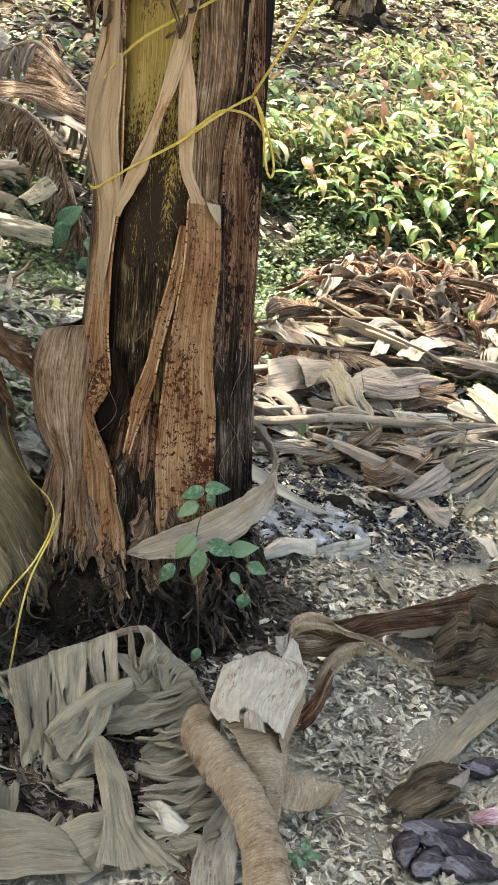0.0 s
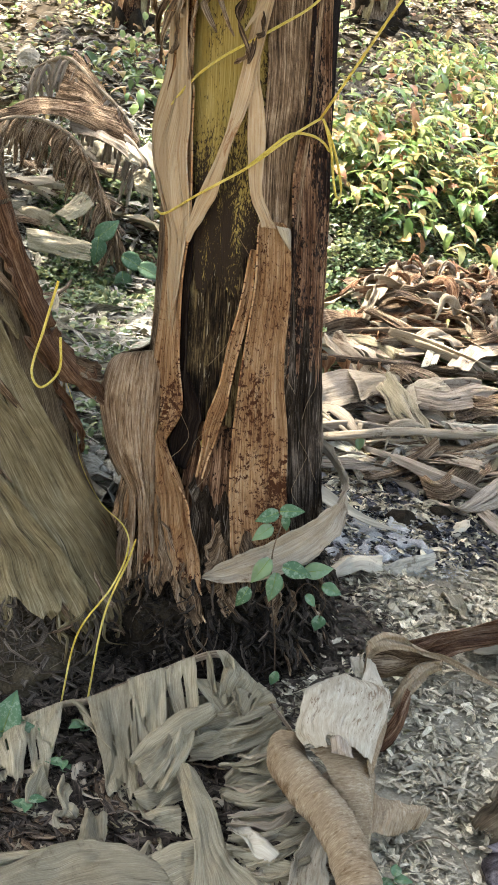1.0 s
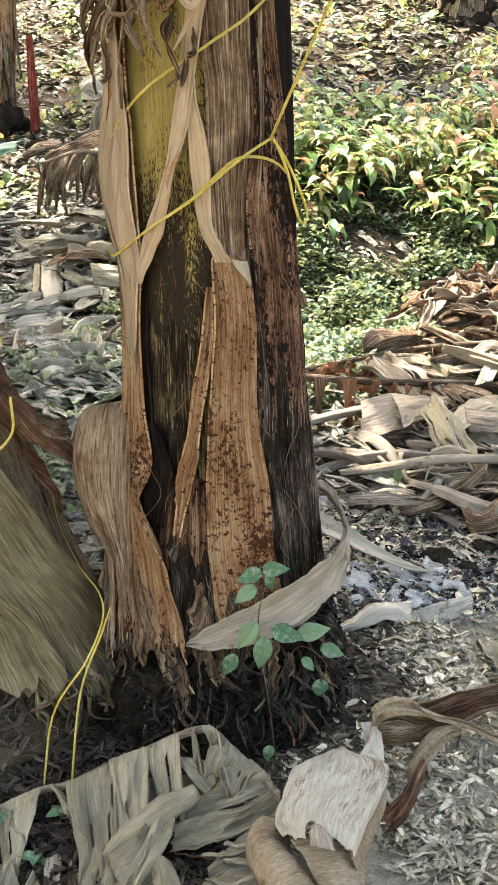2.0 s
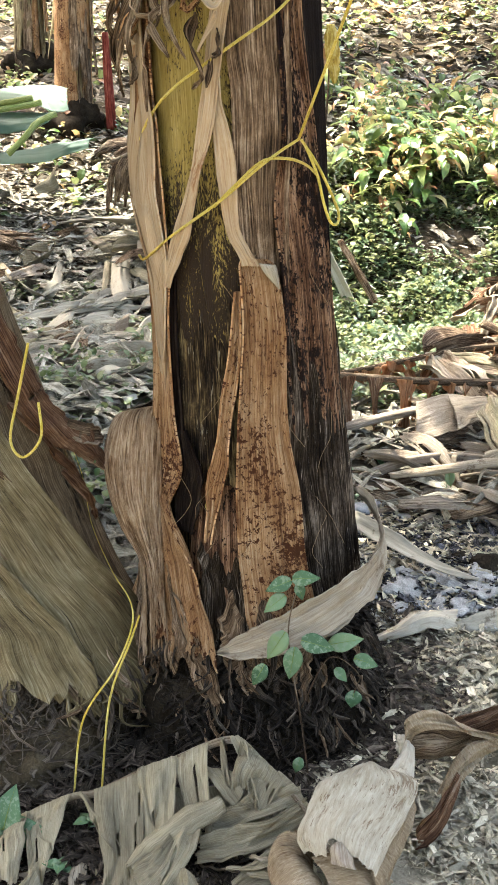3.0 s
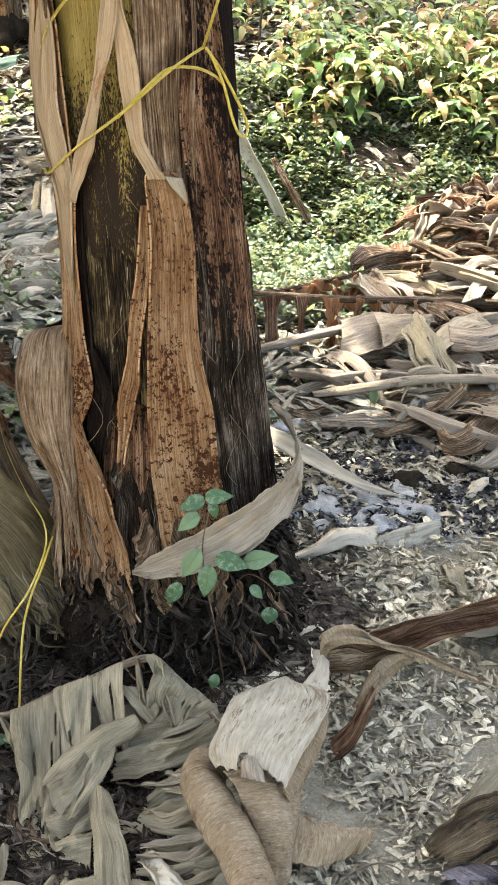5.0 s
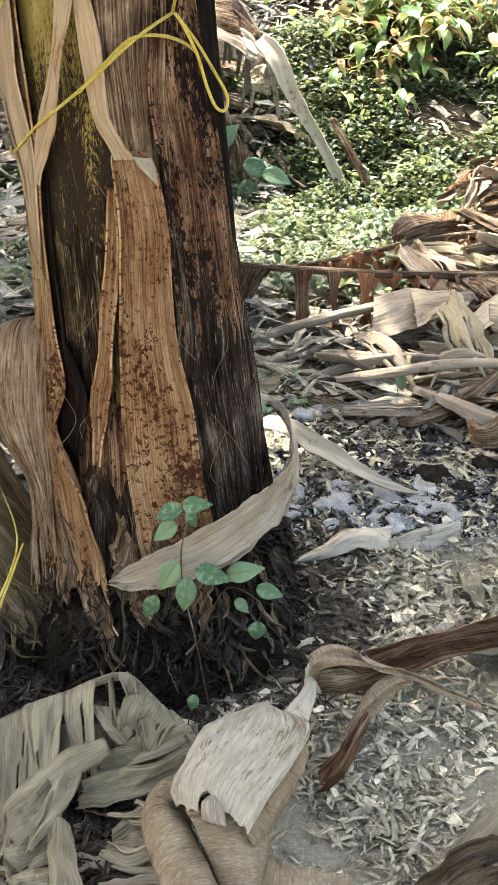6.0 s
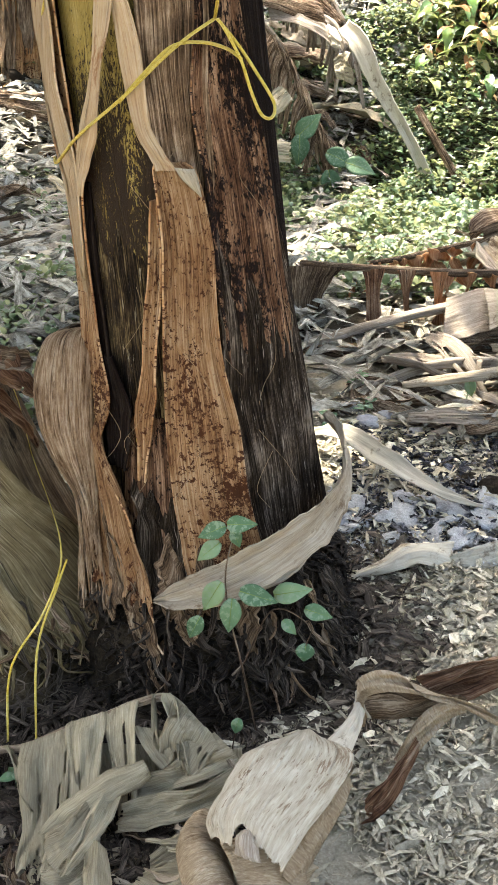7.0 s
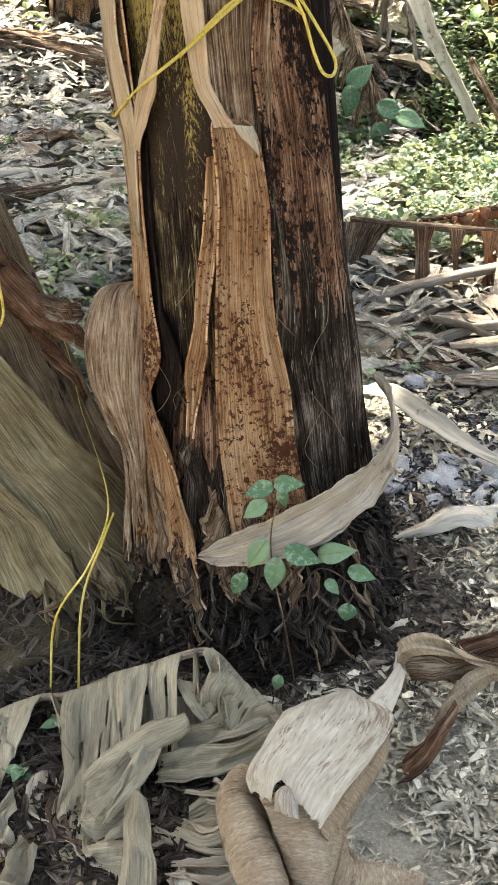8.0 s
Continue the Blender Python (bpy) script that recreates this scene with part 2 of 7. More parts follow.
ROTTEN = fibre("rotten_skin", [(0.2, (0.012, 0.009, 0.008)), (0.5, (0.04, 0.032, 0.03)), (0.95, (0.2, 0.175, 0.165))], across=30, along=30, rough=0.5, gain=1.5, cracks=0.3, spread=0.5)
BRACT = fibre("bract", [(0.3, (0.17, 0.075, 0.07)), (0.55, (0.36, 0.22, 0.2)), (0.85, (0.55, 0.42, 0.38))], across=120, along=6, rough=0.5)
REDSTALK = fibre("red_stalk", [(0.1, (0.06, 0.012, 0.008)), (0.5, (0.17, 0.03, 0.018)), (0.9, (0.3, 0.1, 0.06))], across=120, along=4)
STALKGREEN = fibre("green_stalk", [(0.3, (0.16, 0.2, 0.05)), (0.55, (0.3, 0.34, 0.1)), (0.85, (0.46, 0.48, 0.22))], across=120, along=3, rough=0.45)
YELLOWLEAF = fibre("yellow_leaf", [(0.2, (0.28, 0.19, 0.035)), (0.55, (0.45, 0.34, 0.08)), (0.85, (0.6, 0.5, 0.2))], across=60, along=8, thin=0.4)
STONE = earth("stone", [(0.3, (0.1, 0.095, 0.09)), (0.5, (0.25, 0.24, 0.22)), (0.7, (0.4, 0.38, 0.36))], scale=80, relief=0.004)
LEAF = foliage("shrub_leaves", [(0.0, (0.028, 0.06, 0.016)), (0.24, (0.06, 0.12, 0.026)), (0.44, (0.13, 0.2, 0.042)), (0.6, (0.27, 0.32, 0.085)), (0.72, (0.46, 0.43, 0.18)), (0.82, (0.5, 0.33, 0.13)), (0.9, (0.36, 0.16, 0.065)), (0.98, (0.18, 0.08, 0.04))], rough=0.3)
COVER = foliage("ground_cover", [(0.0, (0.018, 0.04, 0.013)), (0.5, (0.055, 0.095, 0.03)), (0.8, (0.14, 0.17, 0.055)), (1.0, (0.34, 0.32, 0.15))])
SPROUT = foliage("seedling_leaf", [(0.0, (0.04, 0.085, 0.035)), (0.5, (0.065, 0.125, 0.05)), (0.8, (0.11, 0.18, 0.08)), (1.0, (0.17, 0.23, 0.1))], thin=0.2, rough=0.6, pale=(0.17, 0.22, 0.12))
DRAB = fibre("dead_leaf_drab", [(0.05, (0.07, 0.048, 0.03)), (0.35, (0.17, 0.13, 0.087)), (0.6, (0.265, 0.215, 0.152)), (0.95, (0.44, 0.38, 0.29))], across=360, along=6.0, blotch=(0.08, 0.052, 0.03), blotch_at=(0.53, 0.62), blotch_size=(50, 30), thin=0.1, relief=0.0012, cracks=0.4, gain=1.1)
CRUMPLED = fibre("crumpled_sheath", [(0.05, (0.065, 0.033, 0.014)), (0.35, (0.219, 0.133, 0.065)), (0.6, (0.339, 0.227, 0.127)), (0.95, (0.568, 0.423, 0.263))], across=260, along=7.0, blotch=(0.11, 0.06, 0.026), blotch_at=(0.51, 0.6), blotch_size=(80, 12), thin=0.08, relief=0.003, cracks=0.7, gain=2.0)
LOAM = earth("brown_loam", [(0.33, (0.0144, 0.0105, 0.0059)), (0.5, (0.056, 0.0413, 0.0221)), (0.72, (0.136, 0.105, 0.0598))], scale=40, relief=0.014)
SCRAP = fibre("root_scraps", [(0.05, (0.02, 0.014, 0.009)), (0.5, (0.07, 0.052, 0.034)), (0.95, (0.22, 0.175, 0.12))], across=400, along=8, spread=0.6)
CUTLEAF = foliage("cut_banana_blade", [(0.0, (0.05, 0.095, 0.05)), (1.0, (0.09, 0.15, 0.09))], thin=0.2, rough=0.65)
# dry litter darkened so that its colour holds the far slope's shade
SHADED_LITTER = fibre("far_litter", [(0.1, (0.0272, 0.0211, 0.0122)), (0.45, (0.0884, 0.0704, 0.0442)), (0.9, (0.2312, 0.2006, 0.136))], across=120, along=10, spread=0.6)
FROND = foliage("banana_blade", [(0.0, (0.05, 0.12, 0.025)), (1.0, (0.1, 0.2, 0.05))], thin=0.3)


# ---- mesh builders ----
def mesh_of(name, verts, faces, material, uv=None, smooth=True):
    me = bpy.data.meshes.new(name)
    me.from_pydata(np.asarray(verts, float).tolist(), [], faces if isinstance(faces, list) else faces.tolist())
    me.materials.append(material)
    if uv is not None:
        idx = np.empty(len(me.loops), int)
        me.loops.foreach_get("vertex_index", idx)
        me.uv_layers.new(name="metres").data.foreach_set("uv", np.asarray(uv, np.float32)[idx].ravel())
    if smooth:
        me.polygons.foreach_set("use_smooth", np.ones(len(me.polygons), bool))
    return me


def thing(name, label, category, at=(0, 0, 0), group="", kind=""):
    ob = tagged(new(name), label, category, group, kind)
    ob.location = at
    return ob


def part(name, me, parent, label=""):
    ob = new(name, me)
    ob.parent = parent
    ob.matrix_parent_inverse = Matrix.Translation(parent.location).inverted() if parent.parent is None else Matrix()
    return tagged(ob, label)


def lone(name, me, label, category, group="", kind=""):
    return tagged(new(name, me), label, category, group, kind)


def nz(p, scale, seed=0.0):
    return noise.noise((p[0] * scale + seed * 7.31, p[1] * scale - seed * 3.17, p[2] * scale + seed))


def wobble(n, m, seed, fa, fc):
    """A smooth random field over an n x m sheet, with about fa swells along and fc across, about -1 to 1; it never repeats."""
    r = np.random.default_rng(abs(int(seed)))
    out = np.zeros((n, m))
    for octave, amp in ((1.6, 0.75), (3.7, 0.3)):
        a, c = fa * octave, fc * octave
        g = r.normal(0, 0.8, (int(a) + 3, int(c) + 3))
        v, u = np.linspace(0, a, n) + (r.random() if a else 0), np.linspace(0, c, m) + (r.random() if c else 0)
        i, j = v.astype(int), u.astype(int)
        f, h = (v - i)[:, None], (u - j)[None, :]
        f, h = f * f * (3 - 2 * f), h * h * (3 - 2 * h)
        i, j = i[:, None], j[None, :]
        out += amp * ((g[i, j] * (1 - h) + g[i, j + 1] * h) * (1 - f) + (g[i + 1, j] * (1 - h) + g[i + 1, j + 1] * h) * f)
    return out


def ridges(n, m, seed, fa, fc):
    """Sharp folds: the creases of crumpled dry leaf."""
    return 0.6 - 1.6 * np.abs(wobble(n, m, seed, fa, fc))


def crumple(n, m, seed, folds, aspect=1.0, lean=0.5):
    """Crumpled paper: the sheet is bent along a few straight creases that run mostly lengthwise, about -1 to 1."""
    r = np.random.default_rng(abs(int(seed)) + 991)
    v, u = np.linspace(0, 1, n)[:, None] * aspect, np.linspace(0, 1, m)[None, :]
    v, u = v + 0.05 * wobble(n, m, seed + 5, 1.5, 1.5), u + 0.05 * wobble(n, m, seed + 6, 1.5, 1.5)
    out, folds = np.zeros((n, m)), max(2, int(folds))
    for k in range(folds):
        a = r.normal(0, lean)
        d = np.abs((u - r.random()) * math.cos(a) + (v - aspect * r.random()) * math.sin(a))
        reach = r.uniform(0.12, 0.45)
        out += r.choice((-1, 1)) * np.maximum(0, 1 - d / reach) * reach * 2.2
    return np.tanh(out - out.mean())


def spline(rows, n):
    """Catmull-Rom through rows of numbers, at n even steps."""
    p = np.asarray(rows, float)
    p = np.vstack([2 * p[0] - p[1], p, 2 * p[-1] - p[-2]])
    k = len(p) - 3
    s = np.linspace(0, k, n)
    i = np.minimum(s.astype(int), k - 1)
    f = (s - i)[:, None]
    a, b, c, d = p[i], p[i + 1], p[i + 2], p[i + 3]
    return 0.5 * (2 * b + (c - a) * f + (2 * a - 5 * b + 4 * c - d) * f ** 2 + (3 * b - a - 3 * c + d) * f ** 3)


def sheet(name, P, thick, material, keep=None):
    """A sheet of points P[n, m, 3] made solid, with the cells of keep[n-1, m-1] alone."""
    n, m = P.shape[:2]
    ga, gc = np.gradient(P, axis=0), np.gradient(P, axis=1)
    nor = np.cross(gc, ga)
    nor /= np.maximum(np.linalg.norm(nor, axis=2, keepdims=True), 1e-9)
    verts = np.concatenate([(P + nor * thick / 2).reshape(-1, 3), (P - nor * thick / 2).reshape(-1, 3)])
    if keep is None:
        keep = np.ones((n - 1, m - 1), bool)
    i, j = np.nonzero(keep)
    a = i * m + j
    o = n * m
    top = np.stack([a, a + 1, a + m + 1, a + m], 1)
    faces = [top, top[:, ::-1] + o]
    pad = np.pad(keep, 1)
    for di, dj, p, q in ((0, -1, a + m, a), (0, 1, a + 1, a + m + 1), (-1, 0, a, a + 1), (1, 0, a + m + 1, a + m)):
        e = ~pad[i + 1 + di, j + 1 + dj]
        faces.append(np.stack([q[e], p[e], p[e] + o, q[e] + o], 1))
    faces = np.concatenate(faces)
    v = np.concatenate([[0], np.cumsum(np.linalg.norm(np.diff(P[:, m // 2], axis=0), axis=1))])
    w = np.linalg.norm(np.diff(P, axis=1), axis=2).sum(1).mean()
    u = np.linspace(0, w, m)
    seed = sum(map(ord, name)) % 17 * 0.37 + float(P[0, 0, 0]) * 3.1
    uv = np.stack(np.broadcast_arrays(u[None, :] + seed, v[:, None] + seed), 2).reshape(-1, 2)
    used = np.unique(faces)
    back = np.full(2 * o, -1)
    back[used] = np.arange(len(used))
    return mesh_of(name, verts[used], back[faces], material, np.concatenate([uv, uv])[used])


def ribbon(name, rows, material, n=48, m=12, thick=0.0016, crease=0.004, ripple=0.003, ragged=0.12, tears=0.0, seed=1, ends=(0.4, 0.3), face=(0, 0, 1.0), fray=0.0, wrinkle=0.0):
    """A dry leaf strip. Rows of x, y, z, width, roll and curl in degrees along its middle; it is creased, ragged and may be torn across."""
    c = spline(rows, n)
    p, w, roll, curl = c[:, :3], c[:, 3], np.radians(c[:, 4]), np.radians(c[:, 5])
    t = np.gradient(p, axis=0)
    t /= np.maximum(np.linalg.norm(t, axis=1, keepdims=True), 1e-9)
    side = np.cross(t, np.asarray(face, float))
    side /= np.maximum(np.linalg.norm(side, axis=1, keepdims=True), 1e-6)
    up = np.cross(side, t)
    cr, sr = np.cos(roll)[:, None], np.sin(roll)[:, None]
    side, up = side * cr + up * sr, up * cr - side * sr
    v = np.linspace(0, 1, n)
    w = w * np.minimum(1, ends[0] + (1 - ends[0]) * v / 0.08) * np.minimum(1, ends[1] + (1 - ends[1]) * (1 - v) / 0.1)
    u = np.linspace(-1, 1, m)[None, :]
    half = (w[:, None] / 2) * (1 + ragged * wobble(n, 1, seed, 9, 0) * np.sign(u) * np.abs(u) + 0.5 * ragged * wobble(n, 2, seed + 5, n / 4, 1)[:, [0]] * np.abs(u) ** 3)
    ang = curl[:, None] / 2 * u
    k = np.where(np.abs(curl) < 0.02, 0.02, curl)[:, None] / 2
    x = half * np.sin(np.where(np.abs(curl)[:, None] < 0.02, 0.02 * u, ang)) / k
    y = half * (1 - np.cos(ang)) / k
    y = y + crease * crumple(n, m, seed + 1, 6, 2.5) + 0.25 * crease * ridges(n, m, seed + 3, 3.0, 2.6) + ripple * wobble(n, m, seed + 2, 5, 1.5)
    if wrinkle:
        y = y + wrinkle * ridges(n, m, seed + 4, n / 7, 1.6) + wrinkle * wobble(n, m, seed + 6, n / 4, 2.5)
    P = p[:, None] + side[:, None] * x[..., None] + up[:, None] * y[..., None]
    keep = np.ones((n - 1, m - 1), bool)
    r = np.random.default_rng(seed)
    for _ in range(int(tears)):
        i, s = r.integers(2, n - 3), r.integers(2)
        d = r.integers(m // 4, max(m // 4 + 1, int(m * 0.7)))
        keep[i, :d] &= s == 0
        keep[i, m - 1 - d:] &= s == 1
    if fray:
        cut = (fray * n * np.abs(wobble(1, m - 1, seed + 11, 0, 4)[0])).astype(int)
        for j, c in enumerate(cut):
            keep[n - 1 - c:, j] = False
    return sheet(name, P, thick, material, keep)


def cloth_mesh(name, a, b, material, seed, folds=3, n=56, m=34, crease=0.011, fine=0.0014, bulge=0.003, thick=0.0008, slits=0, toward=(0.1, -0.7, 0.7), dome=0.0, notch=(), jag=0.025):
    """A thin dry blade hung between two edges a and b: lengthwise folds, fine veins, a torn end and a few slits."""
    A, B = spline(a, n), spline(b, n)
    j = jag * wobble(n, 2, seed + 7, n / 10, 1)
    u = np.linspace(0, 1, m)[None, :] * (1 + j[:, [0]] - j[:, [1]]) + j[:, [1]]
    P = A[:, None] * (1 - u[..., None]) + B[:, None] * u[..., None]
    nor = np.cross(np.gradient(A + B, axis=0), B - A)
    nor /= np.maximum(np.linalg.norm(nor, axis=1, keepdims=True), 1e-9)
    nor *= np.where(nor @ np.asarray(toward) < 0, -1, 1)[:, None]
    span = np.linalg.norm(np.diff(A + B, axis=0), axis=1).sum() / 2
    wide = np.linalg.norm(B - A, axis=1).mean()
    h = 1.15 * crease * crumple(n, m, seed + 1, folds * 1.6 + 3, min(span / max(wide, 1e-3), 4.0)) + 0.35 * crease * ridges(n, m, seed + 4, 0.6, folds * 0.5) + fine * ridges(n, m, seed + 2, 1.6, folds * 2.4) + 0.6 * fine * wobble(n, m, seed + 3, 8, folds * 2)
    h = h + bulge * 4 * u * (1 - u)
    P = P + nor[:, None] * h[..., None]
    P[..., 2] += dome * np.exp(-np.linspace(0, 1, n)[:, None] / 0.07) * (4 * np.clip(u, 0, 1) * (1 - np.clip(u, 0, 1))) ** 0.6
    keep = np.ones((n - 1, m - 1), bool)
    r = np.random.default_rng(seed)
    cut = (0.03 * n * np.abs(wobble(1, m - 1, seed + 11, 0, 5)[0])).astype(int)
    for c, e in enumerate(cut):
        keep[n - 1 - e:, c] = False
    for c0, half, deep in notch:
        for c in range(m - 1):
            d = 1 - ((c / m - c0) / half) ** 2
            if d > 0:
                keep[int(n - 1 - deep * n * d ** 0.5):, c] = False
    for _ in range(slits):
        c, i = r.integers(3, m - 4), r.integers(n // 4, n - 6)
        keep[i:i + r.integers(4, n // 2), c] = False
    return sheet(name, P, thick, material, keep)


def cloth(parent, name, a, b, material, seed, label="", **kw):
    return part(name, cloth_mesh(name, a, b, material, seed, **kw), parent, label)


def tube(name, rows, material, n=40, sides=8, seed=0, rough=0.0, cap=True):
    """A round stem through rows of x, y, z and radius."""
    c = spline(rows, n)
    p = c[:, :3]
    t = np.gradient(p, axis=0)
    t /= np.linalg.norm(t, axis=1, keepdims=True)
    ref = np.array((0.0, 0, 1)) if abs(t[:, 2]).mean() < 0.8 else np.array((1.0, 0, 0))
    a = np.cross(t, ref)
    a /= np.maximum(np.linalg.norm(a, axis=1, keepdims=True), 1e-6)
    b = np.cross(t, a)
    ang = np.linspace(0, 2 * np.pi, sides, endpoint=False)
    rad = c[:, 3][:, None] * (1 + rough * wobble(n, sides + 1, seed, 6, 2)[:, :sides])
    P = p[:, None] + (a[:, None] * np.cos(ang)[None, :, None] + b[:, None] * np.sin(ang)[None, :, None]) * rad[..., None]
    i, j = np.meshgrid(np.arange(n - 1), np.arange(sides), indexing="ij")
    j2 = (j + 1) % sides
    faces = np.stack([i * sides + j, i * sides + j2, (i + 1) * sides + j2, (i + 1) * sides + j], -1).reshape(-1, 4).tolist()
    if cap:
        faces += [list(range(sides))[::-1], list(range((n - 1) * sides, n * sides))]
    v = np.concatenate([[0], np.cumsum(np.linalg.norm(np.diff(p, axis=0), axis=1))])
    uv = np.stack(np.broadcast_arrays(ang[None, :] * c[:, 3].mean(), v[:, None]), 2).reshape(-1, 2)
    return mesh_of(name, P.reshape(-1, 3), faces, material, uv)


def join(name, pieces, material, smooth=True):
    """Many small pieces, each (verts, faces, uv), as one mesh."""
    vs, fs, us, o = [], [], [], 0
    for v, f, uv in pieces:
        vs.append(v), us.append(uv)
        fs += [[k + o for k in q] for q in f]
        o += len(v)
    return mesh_of(name, np.concatenate(vs), fs, material, np.concatenate(us), smooth)


# ---- the lie of the land ----
Y_NEAR = (-6, -3, -1.2, -0.5, 0.13, 0.4, 0.75, 1.2, 2.0, 2.8, 3.2)
Z_NEAR = (-0.5, -0.35, -0.17, -0.07, 0.035, 0.085, 0.11, 0.12, 0.03, -0.13, -0.2)
Y_BANK, Z_BANK = (3.2, 3.5, 3.9, 4.4, 5.5, 7.5, 9.0, 14, 30, 90), (-0.2, -0.13, 0.1, 0.34, 0.6, 0.98, 1.3, 2.6, 7, 24)
Y_LEFT, Z_LEFT = (3.2, 4.0, 5.0, 6.5, 8.0, 10, 14, 30, 90), (-0.2, -0.14, 0.04, 0.4, 0.66, 1.1, 2.2, 6.6, 24)


def land(x, y):
    """The ground's height: a trodden path that falls towards the front, a ditch behind it and a bank beyond."""
    if y < 3.2:
        z = float(np.interp(y, Y_NEAR, Z_NEAR))
    else:
        k = min(max((x + 1.0) / 0.7, 0), 1)
        k = k * k * (3 - 2 * k)
        z = float(np.interp(y, Y_BANK, Z_BANK)) * k + float(np.interp(y, Y_LEFT, Z_LEFT)) * (1 - k)
    if x < 0 and y < 0.6:
        z -= 0.035 * min(-x / 0.4, 1) * min((0.6 - y) / 0.5, 1)
    far = min(max((abs(x) + abs(y) - 1.5) / 5, 0), 1)
    p = (x, y, 0.0)
    return z + 0.012 * nz(p, 3.0, 1) + 0.006 * nz(p, 11.0, 2) + 0.09 * far * nz(p, 0.9, 3) + 0.03 * far * nz(p, 3.2, 4)


def graded(lo, hi, near0, near1, step, grow=1.16):
    a = list(np.arange(near0, near1, step))
    d = step
    while a[-1] < hi:
        d *= grow
        a.append(a[-1] + d)
    d = step
    while a[0] > lo:
        d *= grow
        a.insert(0, a[0] - d)
    return np.array(a)


def build_ground():
    gx, gy = graded(-110, 110, -0.9, 1.3, 0.02, 1.07), graded(-60, 120, -0.9, 1.4, 0.02, 1.05)
    n, m = len(gy), len(gx)
    verts = [(x, y, land(x, y)) for y in gy for x in gx]
    i, j = np.meshgrid(np.arange(n - 1), np.arange(m - 1), indexing="ij")
    a = (i * m + j).ravel()
    faces = np.stack([a, a + 1, a + m + 1, a + m], 1)
    lone("ground", mesh_of("ground", verts, faces, SOIL), "grey trodden soil path strewn with leaf chips", "ground", kind="structure")


build_ground()

# ---- the tied banana plant ----
R_Z = (-0.2, 0.0, 0.15, 0.25, 0.35, 0.45, 0.6, 0.75, 0.9, 1.2, 3.0)
R_R = (0.20, 0.19, 0.18, 0.172, 0.164, 0.158, 0.149, 0.145, 0.142, 0.138, 0.11)


def stem_x(z):
    return -0.03 - (z - 0.4) * 0.075


def on_stem(z, deg, lift=0.0):
    """A point on the main stem: height, degrees round it from the front towards +x, and distance off its face."""
    a, r = math.radians(deg), float(np.interp(z, R_Z, R_R)) + lift
    return (stem_x(z) + r * math.sin(a), 0.01 - r * math.cos(a), z)


def sheath(name, rows, material, parent, label="", n=130, m=34, thick=0.003, edge=0.006, ribs=0.0025, seed=1, ragged=1.1, ends=0.0):
    """A leaf sheath that clasps the stem. Rows of height, left and right limit in degrees, and lift."""
    c = spline(rows, n)
    u = np.linspace(0, 1, m)
    left = c[:, 1] + ragged * wobble(n, 1, seed, 3.5, 0)[:, 0]
    right = c[:, 2] + ragged * wobble(n, 1, seed + 3, 3.5, 0)[:, 0]
    z = c[:, 0][:, None] + 0 * u[None, :] + ends * wobble(1, m, seed + 9, 0, 4)
    th = np.radians(left[:, None] + (right - left)[:, None] * u[None, :])
    lift = c[:, 3][:, None] + edge * np.abs(2 * u - 1)[None, :] ** 5 + ribs * wobble(n, m, seed + 1, 1.2, m / 6) + 0.5 * ribs * ridges(n, m, seed + 2, 3, m / 5)
    r = np.interp(z, R_Z, R_R) + lift
    P = np.stack([-0.03 - (z - 0.4) * 0.075 + r * np.sin(th), 0.01 - r * np.cos(th), z], 2)
    return part(name, sheet(name, P, thick, material), parent, label)


def build_core(parent):
    """The closed inner stem, ribbed lengthwise."""
    n, m = 220, 200
    z = np.linspace(-0.12, 2.7, n)[:, None]
    th = np.linspace(0, 2 * np.pi, m)[None, :]
    r = np.random.default_rng(4)
    ribs = sum(np.sin(k * th + r.uniform(0, 6) + 1.5 * np.sin(z * r.uniform(1, 4) + k)) * a for k, a in ((9, 0.003), (17, 0.0025), (31, 0.002), (53, 0.0014)))
    rad = np.interp(z, R_Z, R_R) - 0.01 + ribs
    P = np.stack([-0.03 - (z - 0.4) * 0.075 + rad * np.sin(th), 0.01 - rad * np.cos(th), z + 0 * th], 2)
    i, j = np.meshgrid(np.arange(n - 1), np.arange(m - 1), indexing="ij")
    a = (i * m + j).ravel()
    uv = np.stack(np.broadcast_arrays(th * 0.15, z), 2).reshape(-1, 2)
    part("core", mesh_of("core", P.reshape(-1, 3), np.stack([a, a + 1, a + m + 1, a + m], 1), DARK, uv), parent, "dark rotting inner stem with pale flecks")


def blade(name, base, out, length, width, droop, material, seed, n=26):
    """An arching banana leaf above the stem."""
    rows = []
    for s in np.linspace(0, 1, 6):
        d = Vector((math.cos(out), math.sin(out), 0))
        p = Vector(base) + d * length * (s - 0.12 * s * s) + Vector((0, 0, length * (0.55 * s - droop * s * s)))
        rows.append((*p, width * (0.25 + 0.75 * math.sin(min(1, s * 1.15 + 0.12) * 2.8) ** 0.7), 0, 30))
    return ribbon(name, rows, material, n=n, m=10, thick=0.002, crease=0.01, ripple=0.015, tears=9, seed=seed, ends=(0.5, 0.2))


